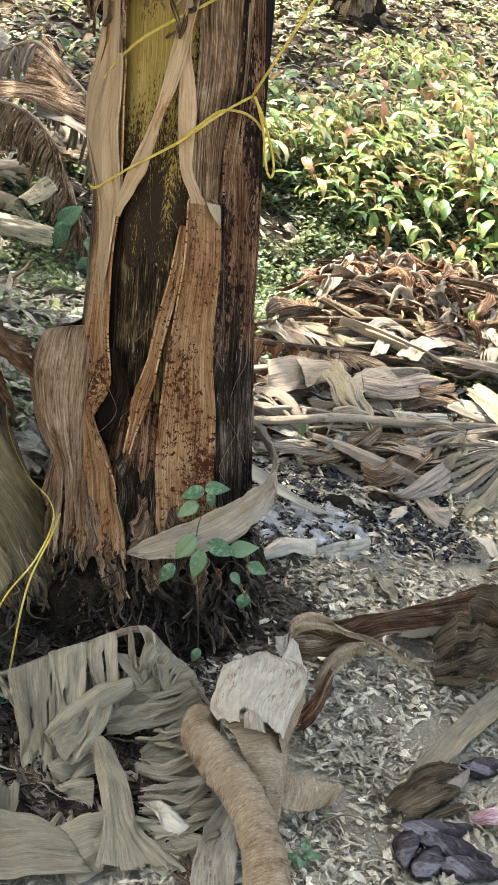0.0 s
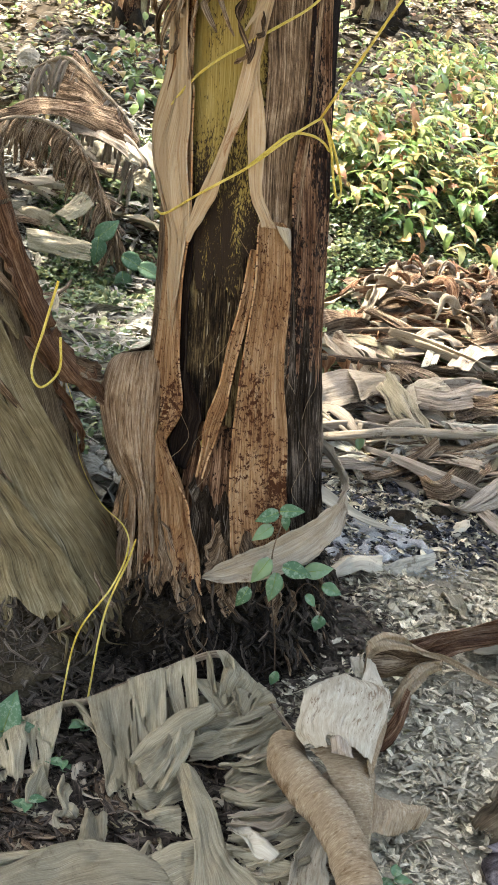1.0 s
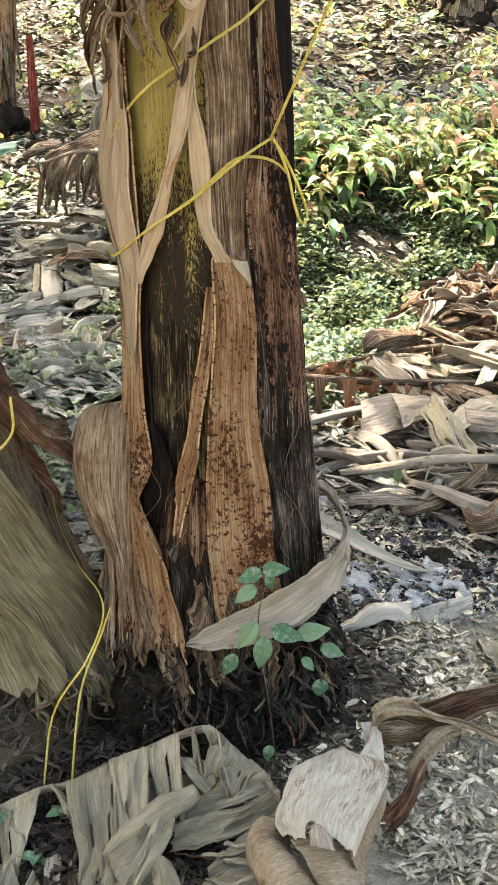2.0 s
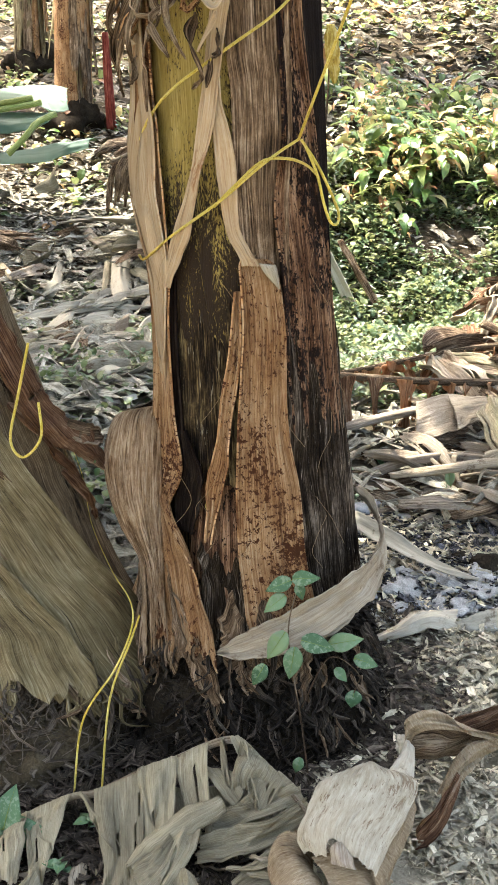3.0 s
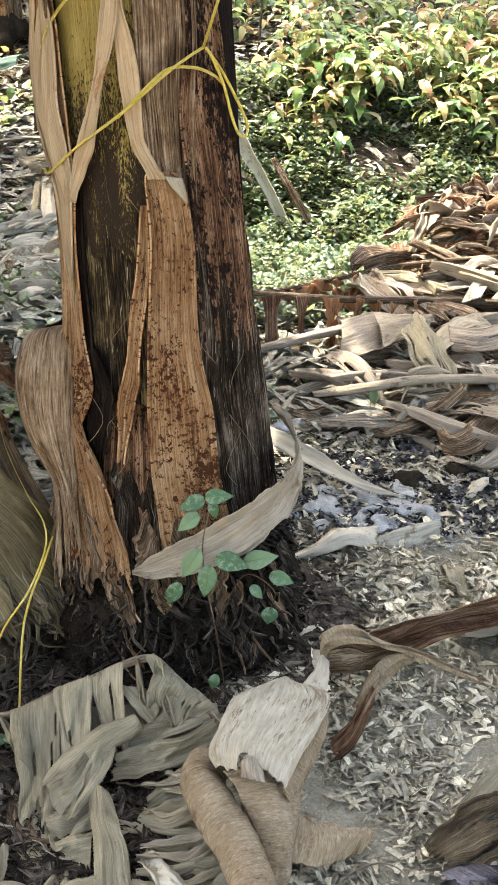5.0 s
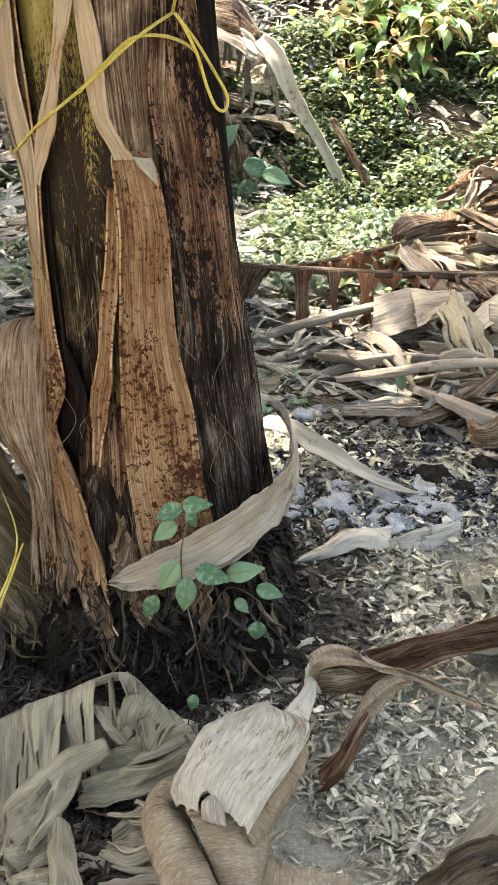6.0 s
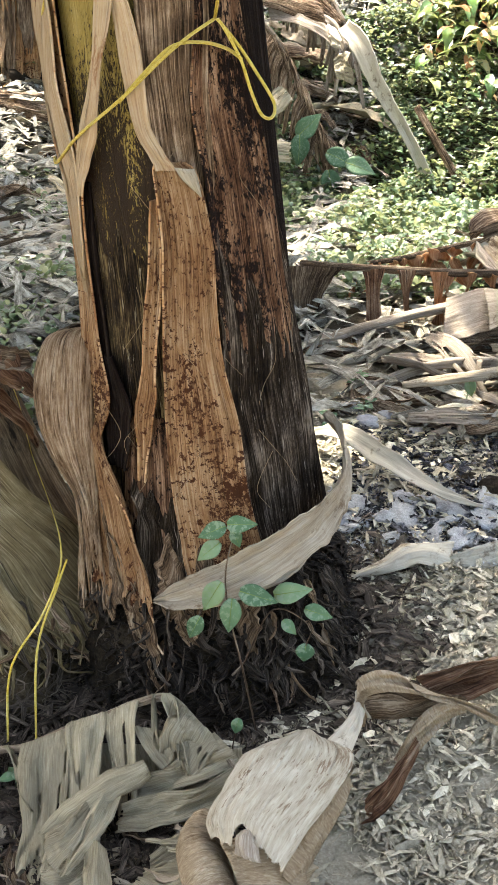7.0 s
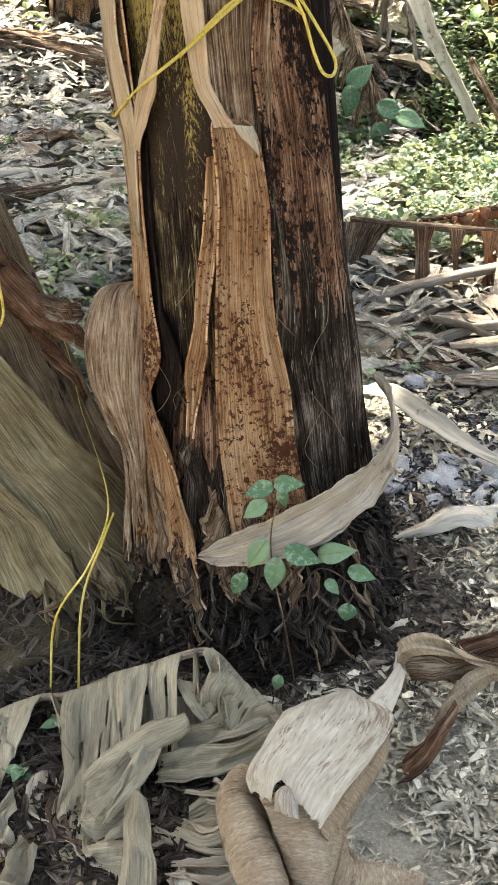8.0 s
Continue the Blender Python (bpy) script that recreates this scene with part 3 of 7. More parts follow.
def crown(parent, top, count, length, seed):
    r = random.Random(seed)
    for k in range(count):
        a, ln, w, dr = k * 2.4 + r.uniform(-0.3, 0.3), length * r.uniform(0.85, 1.15), r.uniform(0.5, 0.75), r.uniform(0.5, 0.8)
        lf = part("leaf", blade("leaf", top, a, ln, w, dr, FROND, seed + k), parent, "unseen broad green torn banana leaf that casts shade")
        rib = [Vector(top) + Vector((math.cos(a), math.sin(a), 0)) * ln * (s - 0.12 * s * s) + Vector((0, 0, ln * (0.55 * s - dr * s * s) - 0.006)) for s in (0, 0.3, 0.6, 0.9)]
        part("midrib", tube("midrib", [(*q, 0.016 - 0.004 * i) for i, q in enumerate(rib)], STALKGREEN, n=14, sides=6), lf, "pale green midrib")


def hood_flap(parent):
    """The crumpled flap of an old sheath: a rounded hood above, pleats that gather towards a narrow foot."""
    outer = spline([(-0.24, 0.08, 0.44), (-0.25, 0.06, 0.49), (-0.25, 0.03, 0.512), (-0.268, 0.01, 0.5), (-0.28, -0.01, 0.45), (-0.268, -0.035, 0.395), (-0.246, -0.052, 0.34), (-0.216, -0.072, 0.3), (-0.206, -0.092, 0.25), (-0.208, -0.11, 0.19), (-0.214, -0.12, 0.13)], 150)
    inner = spline([(-0.17, 0.06, 0.45), (-0.175, 0.045, 0.515), (-0.176, 0.0, 0.536), (-0.178, -0.05, 0.53), (-0.177, -0.085, 0.45), (-0.176, -0.095, 0.4), (-0.174, -0.105, 0.35), (-0.17, -0.12, 0.3), (-0.166, -0.135, 0.25), (-0.158, -0.15, 0.19), (-0.15, -0.162, 0.12)], 150)
    n, m = 150, 90
    u = np.linspace(0, 1, m)[None, :]
    v = np.linspace(0, 1, n)[:, None]
    P = inner[:, None] * (1 - u[..., None]) + outer[:, None] * u[..., None]
    mid = np.sin(np.pi * u) ** 0.8
    swell = np.interp(v, [0, 0.12, 0.25, 0.5, 0.7, 1], [0.0, 0.02, 0.045, 0.045, 0.018, 0.006])
    r = np.random.default_rng(31)
    fan = np.clip(u + 0.42 * np.sin(np.pi * np.clip((v - 0.15) / 0.8, 0, 1)) * (1 - u) * u * 2.2 + 0.02 * wobble(n, m, 34, 3, 2), 0, 1)
    pleat = sum(a * (0.5 - np.abs(np.interp(fan, np.linspace(0, 1, k), r.normal(0, 0.8, k)))) for k, a in ((9, 0.006), (23, 0.0035), (52, 0.0016)))
    pleat = pleat * np.interp(v, [0, 0.16, 0.3, 1], [0.2, 0.35, 1.0, 1.1]) + 0.005 * crumple(n, m, 33, 12, 2.5, 0.4)
    P = P + np.array((-0.35, -0.9, 0.25)) * (swell * mid + pleat)[..., None]
    keep = np.ones((n - 1, m - 1), bool)
    cut = (26 * np.abs(wobble(1, m - 1, 37, 0, 6)[0])).astype(int)
    for j, c in enumerate(cut):
        keep[n - 1 - c:, j] = False
    for j, i0, i1 in ((18, 84, 128), (30, 100, 140), (52, 108, 146), (9, 96, 118)):
        keep[i0:i1, j:j + 2] = False
    part("drooping_flap", sheet("drooping_flap", P, 0.0012, CRUMPLED, keep), parent, "grey-brown crumpled hood of an old sheath")


def build_plant():
    p = thing("banana_plant", "thick banana stem with peeling brown sheaths, tied with cord", "banana plant", (-0.03, 0.01, 0.0))
    build_core(p)
    sheath("green_sheath", [(1.35, -58, 12, -0.004), (1.0, -58, 8, -0.004), (0.8, -55, 2, -0.005), (0.66, -52, 2, -0.007)], GREEN, p, "yellow-green living sheath with dark scars", seed=3, ends=0.05, edge=-0.002, ribs=0.0012)
    sheath("mottled_sheath", [(0.78, -54, 4, -0.009), (0.7, -54, 4, -0.0065), (0.55, -54, 4, -0.006), (0.4, -52, 4, -0.008), (0.2, -50, 4, -0.006)], MOTTLED, p, "dark mottled sheath with pale flecks", seed=4, m=40, ribs=0.003)
    sheath("grey_sheath", [(1.4, -2, 40, 0.0), (1.15, 0, 38, 0.0), (1.04, 0, 38, 0.0), (0.92, 1, 32, 0.0), (0.8, 4, 30, -0.001), (0.68, 6, 28, -0.004)], GREY, p, "grey fibrous weathered sheath", seed=5, m=48, ribs=0.0022)
    sheath("brown_sheath", [(1.4, 28, 50, 0.002), (1.15, 30, 48, 0.002), (1.0, 30, 55, 0.002), (0.89, 23, 61, 0.002), (0.79, 25, 66, 0.002), (0.66, 25, 71, 0.002), (0.57, 26, 75, 0.0), (0.5, 30, 74, -0.003)], BROWN, p, "blotched dark brown sheath", seed=7, m=40)
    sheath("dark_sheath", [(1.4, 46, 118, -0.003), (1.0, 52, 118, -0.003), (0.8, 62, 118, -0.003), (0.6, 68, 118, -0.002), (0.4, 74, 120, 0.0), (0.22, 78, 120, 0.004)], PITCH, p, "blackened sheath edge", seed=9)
    sheath("low_sheath", [(0.72, 26, 74, -0.004), (0.6, 25, 84, 0.0), (0.47, 24, 84, 0.001), (0.33, 26, 80, 0.003), (0.22, 30, 76, 0.006)], DARK, p, "black and grey fibrous lower sheath", seed=11, m=44, ribs=0.005)
    sheath("left_sheath", [(1.3, -70, -50, 0.004), (1.06, -66, -50, 0.006), (0.99, -71, -46, 0.007), (0.91, -80, -45, 0.008), (0.85, -80, -43, 0.008), (0.78, -68, -43, 0.006), (0.69, -66, -47, 0.005), (0.56, -68, -45, 0.006), (0.47, -68, -39, 0.009), (0.4, -76, -48, 0.013), (0.3, -84, -58, 0.02), (0.19, -86, -50, 0.028)], TAN, p, "long tan peeling sheath", seed=13)
    sheath("pale_sheath", [(1.2, -70, -54, 0.012), (1.06, -68, -51, 0.012), (0.99, -73, -46, 0.013), (0.91, -86, -44, 0.018), (0.85, -84, -42, 0.016), (0.78, -66, -42, 0.011), (0.7, -58, -47, 0.008), (0.62, -56, -53, 0.006)], PALE, p, "pale bulging sheath strip", seed=14, n=110, m=24, ends=0.03, ragged=2.0)
    sheath("foot_lobe", [(0.42, -58, -53, 0.012), (0.385, -58, -42, 0.02), (0.34, -57, -31, 0.024), (0.29, -55, -25, 0.024), (0.24, -52, -20, 0.026), (0.2, -48, -17, 0.032), (0.175, -46, -16, 0.04)], TAN, p, "orange-brown sheath lobe at the foot", seed=15, n=70, ends=0.025, ribs=0.004, edge=0.012)
    sheath("back_sheath", [(1.3, -120, -64, 0.0), (0.9, -120, -62, 0.0), (0.6, -120, -62, 0.0), (0.3, -120, -60, 0.004), (0.15, -120, -55, 0.01)], GREY, p, "grey sheath on the far side", seed=17)
    sheath("middle_sheath", [(0.81, 3, 17, 0.01), (0.79, 1, 22, 0.008), (0.705, 1, 25, 0.006), (0.627, -2, 24, 0.006), (0.53, -5, 23, 0.007), (0.44, -7, 26, 0.008), (0.35, -7, 28, 0.01), (0.27, -5, 31, 0.014), (0.22, -3, 33, 0.022)], TAN, p, "broad orange-brown dry sheath", seed=19, n=110, m=36)
    sheath("thin_sheath", [(0.76, -3, 1, 0.004), (0.67, -8, -1, 0.004), (0.58, -13, -6, 0.004), (0.51, -18, -10, 0.004), (0.46, -22, -14, 0.003), (0.41, -25, -18, 0.0), (0.35, -27, -23, -0.004)], TAN, p, "narrow tan strip", seed=21, m=14)
    # a black strip on the surface paints the shade of a gap
    sheath("dark_gap", [(0.77, -47, -44, -0.004), (0.68, -49, -43, -0.002), (0.58, -50, -42, -0.002), (0.5, -48, -39, -0.001), (0.44, -47, -36, 0.0)], PITCH, p, "black strip painting the shade of a gap beside the peeling sheath", seed=39, n=60, m=12)
    sheath("inner_foot", [(0.45, -34, 0, -0.006), (0.35, -36, 0, -0.002), (0.22, -36, 2, 0.006)], BROWN, p, "dark brown inner sheath with a yellow spot", seed=23)
    # shade between the sheaths, painted as a black patch on the stem
    sheath("hollow", [(0.53, -43, -37, 0.001), (0.47, -43, -27, 0.002), (0.42, -46, -28, 0.003), (0.36, -46, -34, 0.003)], PITCH, p, "black patch painting the shade between the sheaths", seed=36, n=40, m=16)
    sheath("inner_root", [(0.33, -28, -4, 0.003), (0.27, -28, -3, 0.008), (0.19, -26, 0, 0.016)], DARK, p, "black rotting base with pale flecks", seed=37, n=40, m=24, ends=0.03)
    sheath("yellow_spot", [(0.438, -23, -22, -0.001), (0.428, -25, -21, 0.0005), (0.412, -26, -22, 0.0005), (0.403, -25, -24, -0.001)], YELLOWLEAF, p, "yellow rotten spot", seed=38, n=24, m=10, ragged=1.0, edge=0.0, ribs=0.0003)
    sheath("slanting_strip", [(1.2, -3, 6, 0.012), (1.07, -13, -4, 0.012), (1.0, -19, -9, 0.014), (0.92, -26, -18, 0.014), (0.85, -36, -25, 0.015), (0.8, -43, -33, 0.014), (0.755, -47, -43, 0.012)], PALE, p, "pale strip crossing the green sheath", seed=25, m=10, thick=0.002, edge=0.002)
    sheath("folded_strip", [(1.12, -8, -4, 0.008), (1.04, -10, -4, 0.009), (0.975, -9, 1, 0.01), (0.905, -7, 1, 0.011), (0.855, -4, 2, 0.012), (0.825, 0, 7, 0.014), (0.8, 2, 12, 0.013)], PALE, p, "pale strip folded over the broad sheath", seed=27, m=10, thick=0.002, edge=0.002)
    crown(p, (-0.2, 0.01, 2.55), 9, 1.7, 40)
    # unseen long leaves added to block the sun over the leaf heap
    for k, a in enumerate((70, 88, 104, 122, 140, 80, 97, 112)):
        part("leaf", blade("leaf", (-0.2, 0.01, 2.5 + 0.05 * k), math.radians(a), (2.5 - 0.1 * (k % 2)) if k < 5 else 3.2, 0.62 if k < 5 else 0.72, 0.62 + 0.05 * (k % 3), FROND, 240 + k), p, "unseen broad green torn banana leaf that casts shade")
    # the folded white tip
    cloth(p, "folded_tip", [on_stem(0.806, 11, 0.02), on_stem(0.79, 14, 0.021), on_stem(0.768, 21, 0.017)], [on_stem(0.803, 20, 0.022), on_stem(0.788, 21, 0.021), on_stem(0.766, 22, 0.017)], CHALK, 29, label="bleached folded tip", n=12, m=8, crease=0.001, fine=0.0004, slits=0)
    # the drooping sheath flap beside the foot
    hood_flap(p)
    cloth(p, "curled_tip", [(-0.262, -0.022, 0.352), (-0.25, -0.04, 0.335), (-0.232, -0.06, 0.31)], [(-0.254, -0.018, 0.362), (-0.238, -0.035, 0.35), (-0.22, -0.055, 0.322)], UMBER, 35, "brown curled tip of the flap", n=20, m=8, folds=1)
    cloth(p, "flap_edge", [(-0.256, 0.01, 0.51), (-0.223, 0.02, 0.531), (-0.182, 0.02, 0.554)], [(-0.252, 0.03, 0.488), (-0.218, 0.04, 0.5), (-0.175, 0.04, 0.504)], UMBER, 32, label="dark folded edge behind the flap", n=40, m=12, folds=2)
    sheath("foot_skirt", [(0.34, -96, -70, 0.016), (0.27, -98, -64, 0.024), (0.2, -100, -58, 0.034), (0.13, -100, -52, 0.05)], GREY, p, "grey flared sheath foot", seed=24, n=90, m=50, ends=0.035, ragged=2.5, ribs=0.006)
    sheath("foot_skirt", [(0.27, -62, -40, 0.022), (0.22, -64, -30, 0.026), (0.17, -62, -18, 0.034), (0.12, -58, -14, 0.046)], GREY, p, "grey flared sheath foot", seed=26, n=90, m=50, ends=0.035, ragged=2.5, ribs=0.006)
    sheath("foot_skirt", [(0.25, -10, 22, 0.012), (0.2, -16, 26, 0.022), (0.15, -16, 22, 0.03)], GREY, p, "grey torn sheath foot", seed=28, n=90, m=50, ends=0.035, ragged=2.5, ribs=0.006)
    tuft = ((1.19, -50, 1.03, -72, 0.02), (1.18, -56, 1.06, -78, 0.016), (1.2, -44, 1.08, -56, 0.014), (1.2, -62, 1.1, -84, 0.018), (1.2, -30, 1.09, -20, 0.014))
    for k, (z0, d0, z1, d1, w) in enumerate(tuft):
        rows = [(*on_stem(z0 + (z1 - z0) * s, d0 + (d1 - d0) * s ** 1.5, 0.014 + 0.03 * math.sin(s * 2.6)), w * (1.2 - s), 10 * k, 80) for s in (0, 0.35, 0.7, 1)]
        part("tuft", ribbon("tuft", rows, (UMBER, GREY)[k % 2], n=30, m=10, crease=0.004, ripple=0.003, seed=80 + k, face=(-0.6, -0.8, 0), ragged=0.3), p, "dark shrivelled shred")
    for k, (z0, d0) in enumerate(((1.2, -16),)):
        rows = [(*on_stem(z0 + dz, d0 + dd, 0.02 + lf), 0.013, 20, 60) for dz, dd, lf in ((0.06, -6, 0), (0.0, 2, 0.02), (-0.04, 12, 0.03), (0.0, 18, 0.03), (0.05, 14, 0.015))]
        part("curl", ribbon("curl", rows, PALE, n=36, m=8, crease=0.001, ripple=0.001, seed=90 + k, face=(0, -1, 0.2)), p, "pale curling shred")
    band = [(-0.075, -0.195, 0.185, 0.02, -55, 30), (-0.03, -0.208, 0.205, 0.042, -58, 35), (0.04, -0.212, 0.24, 0.06, -65, 30), (0.11, -0.19, 0.278, 0.062, -70, 30), (0.162, -0.13, 0.3, 0.065, -75, 30), (0.188, -0.05, 0.322, 0.05, -80, 40), (0.18, 0.03, 0.345, 0.035, -80, 60), (0.15, 0.08, 0.37, 0.03, -85, 60)]
    part("loose_band", ribbon("loose_band", band, STRAW_GREY, n=110, m=40, crease=0.008, ripple=0.003, seed=33, wrinkle=0.0012, ends=(0.3, 0.3)), p, "grey sheath band curling away from the foot")
    part("loose_band", ribbon("loose_band", [(-0.03, -0.2, 0.2, 0.03, -70, 30), (0.05, -0.205, 0.225, 0.04, -75, 30), (0.12, -0.175, 0.25, 0.035, -80, 30), (0.165, -0.11, 0.275, 0.015, -80, 30)], STRAW_GREY, n=50, m=14, crease=0.004, seed=34), p)
    # ragged shreds near the top edge of view
    r = random.Random(8)
    for k in range(14):
        z0, d0 = r.uniform(1.1, 1.24), r.uniform(-68, -2)
        rows = [(*on_stem(z0 - s * r.uniform(0.05, 0.13), d0 + s * r.uniform(-9, 9), 0.012 + 0.03 * math.sin(s * 2.5) * r.random()), r.uniform(0.008, 0.03) * (1 - 0.6 * s), 80 + r.uniform(-40, 40), r.uniform(0, 160)) for s in (0, 0.35, 0.7, 1)]
        part("shred", ribbon("shred", rows, r.choice((PALE, TAN, GREY, UMBER)), n=22, m=6, crease=0.002, ripple=0.002, seed=60 + k), p)
    # shreds that hang from the foot over the roots
    for k in range(170):
        z0, d0, w = r.uniform(0.04, 0.21), r.uniform(-95, 62), r.uniform(0.003, 0.012)
        ln, bow, sw = r.uniform(0.02, 0.065), r.uniform(0.0, 0.016), r.uniform(-9, 9)
        rows = [(*on_stem(z0 - ln * s, d0 + sw * s * s, 0.026 + bow * math.sin(2.4 * s) + 0.02 * s), w * (1.1 - 0.7 * s), r.uniform(-30, 30), r.uniform(20, 150)) for s in (0, 0.33, 0.66, 1)]
        a = math.radians(d0)
        part("foot_shred", ribbon("foot_shred", rows, r.choice((GREY, SCRAP, ROOT, ROOT, ROOT, ROOT)), n=20, m=8, thick=0.0008, crease=0.004, ripple=0.003, seed=4000 + k, face=(math.sin(a), -math.cos(a), 0.1)), p)
    # fine loose threads
    for k in range(16):
        z0, d0 = r.uniform(0.4, 0.85), r.uniform(-45, 60)
        rows = [(*on_stem(z0 - s * 0.09, d0 + 8 * math.sin(s * 3 + k), 0.012 + 0.012 * r.random()), 0.00028) for s in (0, 0.4, 0.7, 1)]
        part("thread", tube("thread", rows, PALE, n=16, sides=4), p)


build_plant()


# ---- the leaning banana plant beside it ----
def lean_at(z, deg, lift=0.0):
    k = 0.132 + 0.04 * math.exp(-max(z - 0.1, 0) / 0.14)
    a = math.radians(deg)
    return (-0.395 - (z - 0.15) * 0.33 + (k + lift) * math.sin(a), 0.0 - (k + lift) * math.cos(a), z)


def lean_sheath(name, rows, material, parent, label, seed, n=110, m=60, ribs=0.005, ends=0.0, lip=0.004):
    c = spline(rows, n)
    u = np.linspace(0, 1, m)
    z = c[:, 0][:, None] + 0 * u[None, :] + ends * np.linspace(0, 1, n)[:, None] ** 6 * (wobble(1, m, seed + 9, 0, 5) + 0.6 * wobble(1, m, seed + 10, 0, 13))
    wob = 2.0 * wobble(n, 1, seed, 7, 0)
    th = np.radians(c[:, 1][:, None] + wob + (c[:, 2] - c[:, 1])[:, None] * u[None, :])
    r = 0.132 + 0.04 * np.exp(-np.maximum(z - 0.1, 0) / 0.14) + c[:, 3][:, None] + 0.6 * ribs * wobble(n, m, seed + 1, 0.8, m / 7) + 0.35 * ribs * crumple(n, m, seed + 2, 14, 3.0, 0.3) + 0.2 * ribs * ridges(n, m, seed + 3, 3.0, m / 6) + lip * np.abs(2 * u - 1)[None, :] ** 6
    P = np.stack([-0.395 - (z - 0.15) * 0.33 + r * np.sin(th), -r * np.cos(th), z], 2)
    part(name, sheet(name, P, 0.003, material), parent, label)


def build_leaning():
    p = thing("banana_plant", "leaning banana stem with olive-brown flaking sheaths", "banana plant", (-0.4, 0.0, 0.0))
    lean_sheath("core", [(2.2, -180, 180, -0.012), (1.0, -180, 180, -0.012), (0.4, -180, 180, -0.012), (-0.1, -180, 180, -0.012)], BARK, p, "olive inner stem", 51, n=90, m=120)
    lean_sheath("side_sheath", [(1.6, 22, 120, -0.002), (0.8, 20, 120, -0.002), (0.5, 22, 118, 0.001), (0.3, 30, 112, 0.004), (0.16, 34, 105, 0.012), (0.12, 36, 100, 0.016)], DARKBARK, p, "dark brown side sheath", 55, ends=0.03, lip=0.008, ribs=0.008)
    lean_sheath("outer_sheath", [(1.6, -75, 20, 0.006), (0.8, -75, 22, 0.006), (0.6, -75, 30, 0.01), (0.45, -78, 44, 0.014), (0.3, -80, 62, 0.017), (0.19, -82, 84, 0.022), (0.1, -84, 90, 0.03)], BARK, p, "broad flaking olive sheath", 53, ends=0.05, lip=0.012, ribs=0.009)
    lean_sheath("flaking_sheath", [(1.2, -70, -30, 0.012), (0.7, -70, -22, 0.016), (0.5, -72, -12, 0.022), (0.36, -74, 4, 0.027), (0.24, -76, 22, 0.032), (0.15, -78, 30, 0.04), (0.08, -78, 34, 0.046)], BARK, p, "lighter flaking sheath", 54, ribs=0.009, ends=0.05, lip=0.01)
    for k in range(22):
        r = random.Random(900 + k)
        z0, d0 = r.uniform(0.16, 0.75), r.uniform(-50, 85)
        rows = [(*lean_at(z0 - s * 0.1, d0 + s * 22, 0.012 + 0.012 * math.sin(s * 3)), 0.018 * (1.1 - s * 0.7), 5, 50) for s in (0, 0.4, 0.8, 1.1)]
        part("flake", ribbon("flake", rows, r.choice((BARK, FLAKE, GREY)), n=20, m=8, crease=0.004, seed=930 + k, face=(math.sin(math.radians(d0)), -math.cos(math.radians(d0)), 0)), p)
    for k in range(60):
        r = random.Random(1900 + k)
        z0, d0 = r.uniform(0.09, 0.17), r.uniform(-60, 95)
        rows = [(*lean_at(z0 - s * r.uniform(0.04, 0.09), d0 + s * r.uniform(-8, 8), 0.03 + 0.016 * s), r.uniform(0.005, 0.016) * (1.1 - s * 0.8), r.uniform(-20, 20), 60) for s in (0, 0.4, 0.8, 1.1)]
        part("tatter", ribbon("tatter", rows, r.choice((BARK, BARK, SCRAP, GREY)), n=16, m=7, crease=0.005, seed=1960 + k, face=(math.sin(math.radians(d0)), -math.cos(math.radians(d0)), 0), fray=0.2), p)
    peel = [(-0.5, -0.1, 0.84, 0.03, 20, -60), (-0.452, -0.1, 0.72, 0.045, 10, -80), (-0.415, -0.1, 0.64, 0.05, 0, -90), (-0.375, -0.095, 0.56, 0.055, 10, -100), (-0.335, -0.085, 0.51, 0.06, -10, -140), (-0.3, -0.07, 0.475, 0.05, -25, -160), (-0.268, -0.055, 0.44, 0.022, -20, -150)]
    part("peeling_strip", ribbon("peeling_strip", peel, FLAKE, n=110, m=30, crease=0.012, ripple=0.005, seed=57, face=(0.3, -1, 0.2), ragged=0.25, wrinkle=0.003, tears=3), p, "rust-brown crumpled strip peeling off")
    part("peeling_strip", ribbon("peeling_strip", [(-0.345, -0.08, 0.52, 0.03, 30, 100), (-0.305, -0.06, 0.5, 0.04, 20, 120), (-0.28, -0.03, 0.49, 0.03, 0, 140)], UMBER, n=40, m=16, crease=0.006, seed=58, face=(0.2, -1, 0.2)), p, "dark curled end of the strip")
    crown(p, (-1.05, 0.0, 2.15), 8, 1.8, 60)


build_leaning()


# ---- unseen plants added out of view to shade the path ----
def shade_stem(x, y, count, length, seed, top=2.6):
    p = thing("banana_plant", "unseen banana plant with broad green leaves, added for shade", "banana plant", (x, y, land(x, y)), group="grove")
    z = land(x, y)
    part("stem", tube("stem", [(x, y, z - 0.1, 0.17), (x, y, z + 0.8, 0.14), (x, y, z + top, 0.1)], BARK, n=30, sides=20, seed=seed, rough=0.05), p)
    crown(p, (x, y, z + top - 0.05), count, length, seed)


shade_stem(1.75, 1.05, 5, 1.6, 2001)
shade_stem(0.9, -3.9, 6, 1.6, 2021)
shade_stem(-2.5, 4.1, 14, 1.95, 2041)
shade_stem(-2.2, 0.9, 14, 2.0, 2061)
shade_stem(-2.4, 2.6, 14, 2.0, 2081)


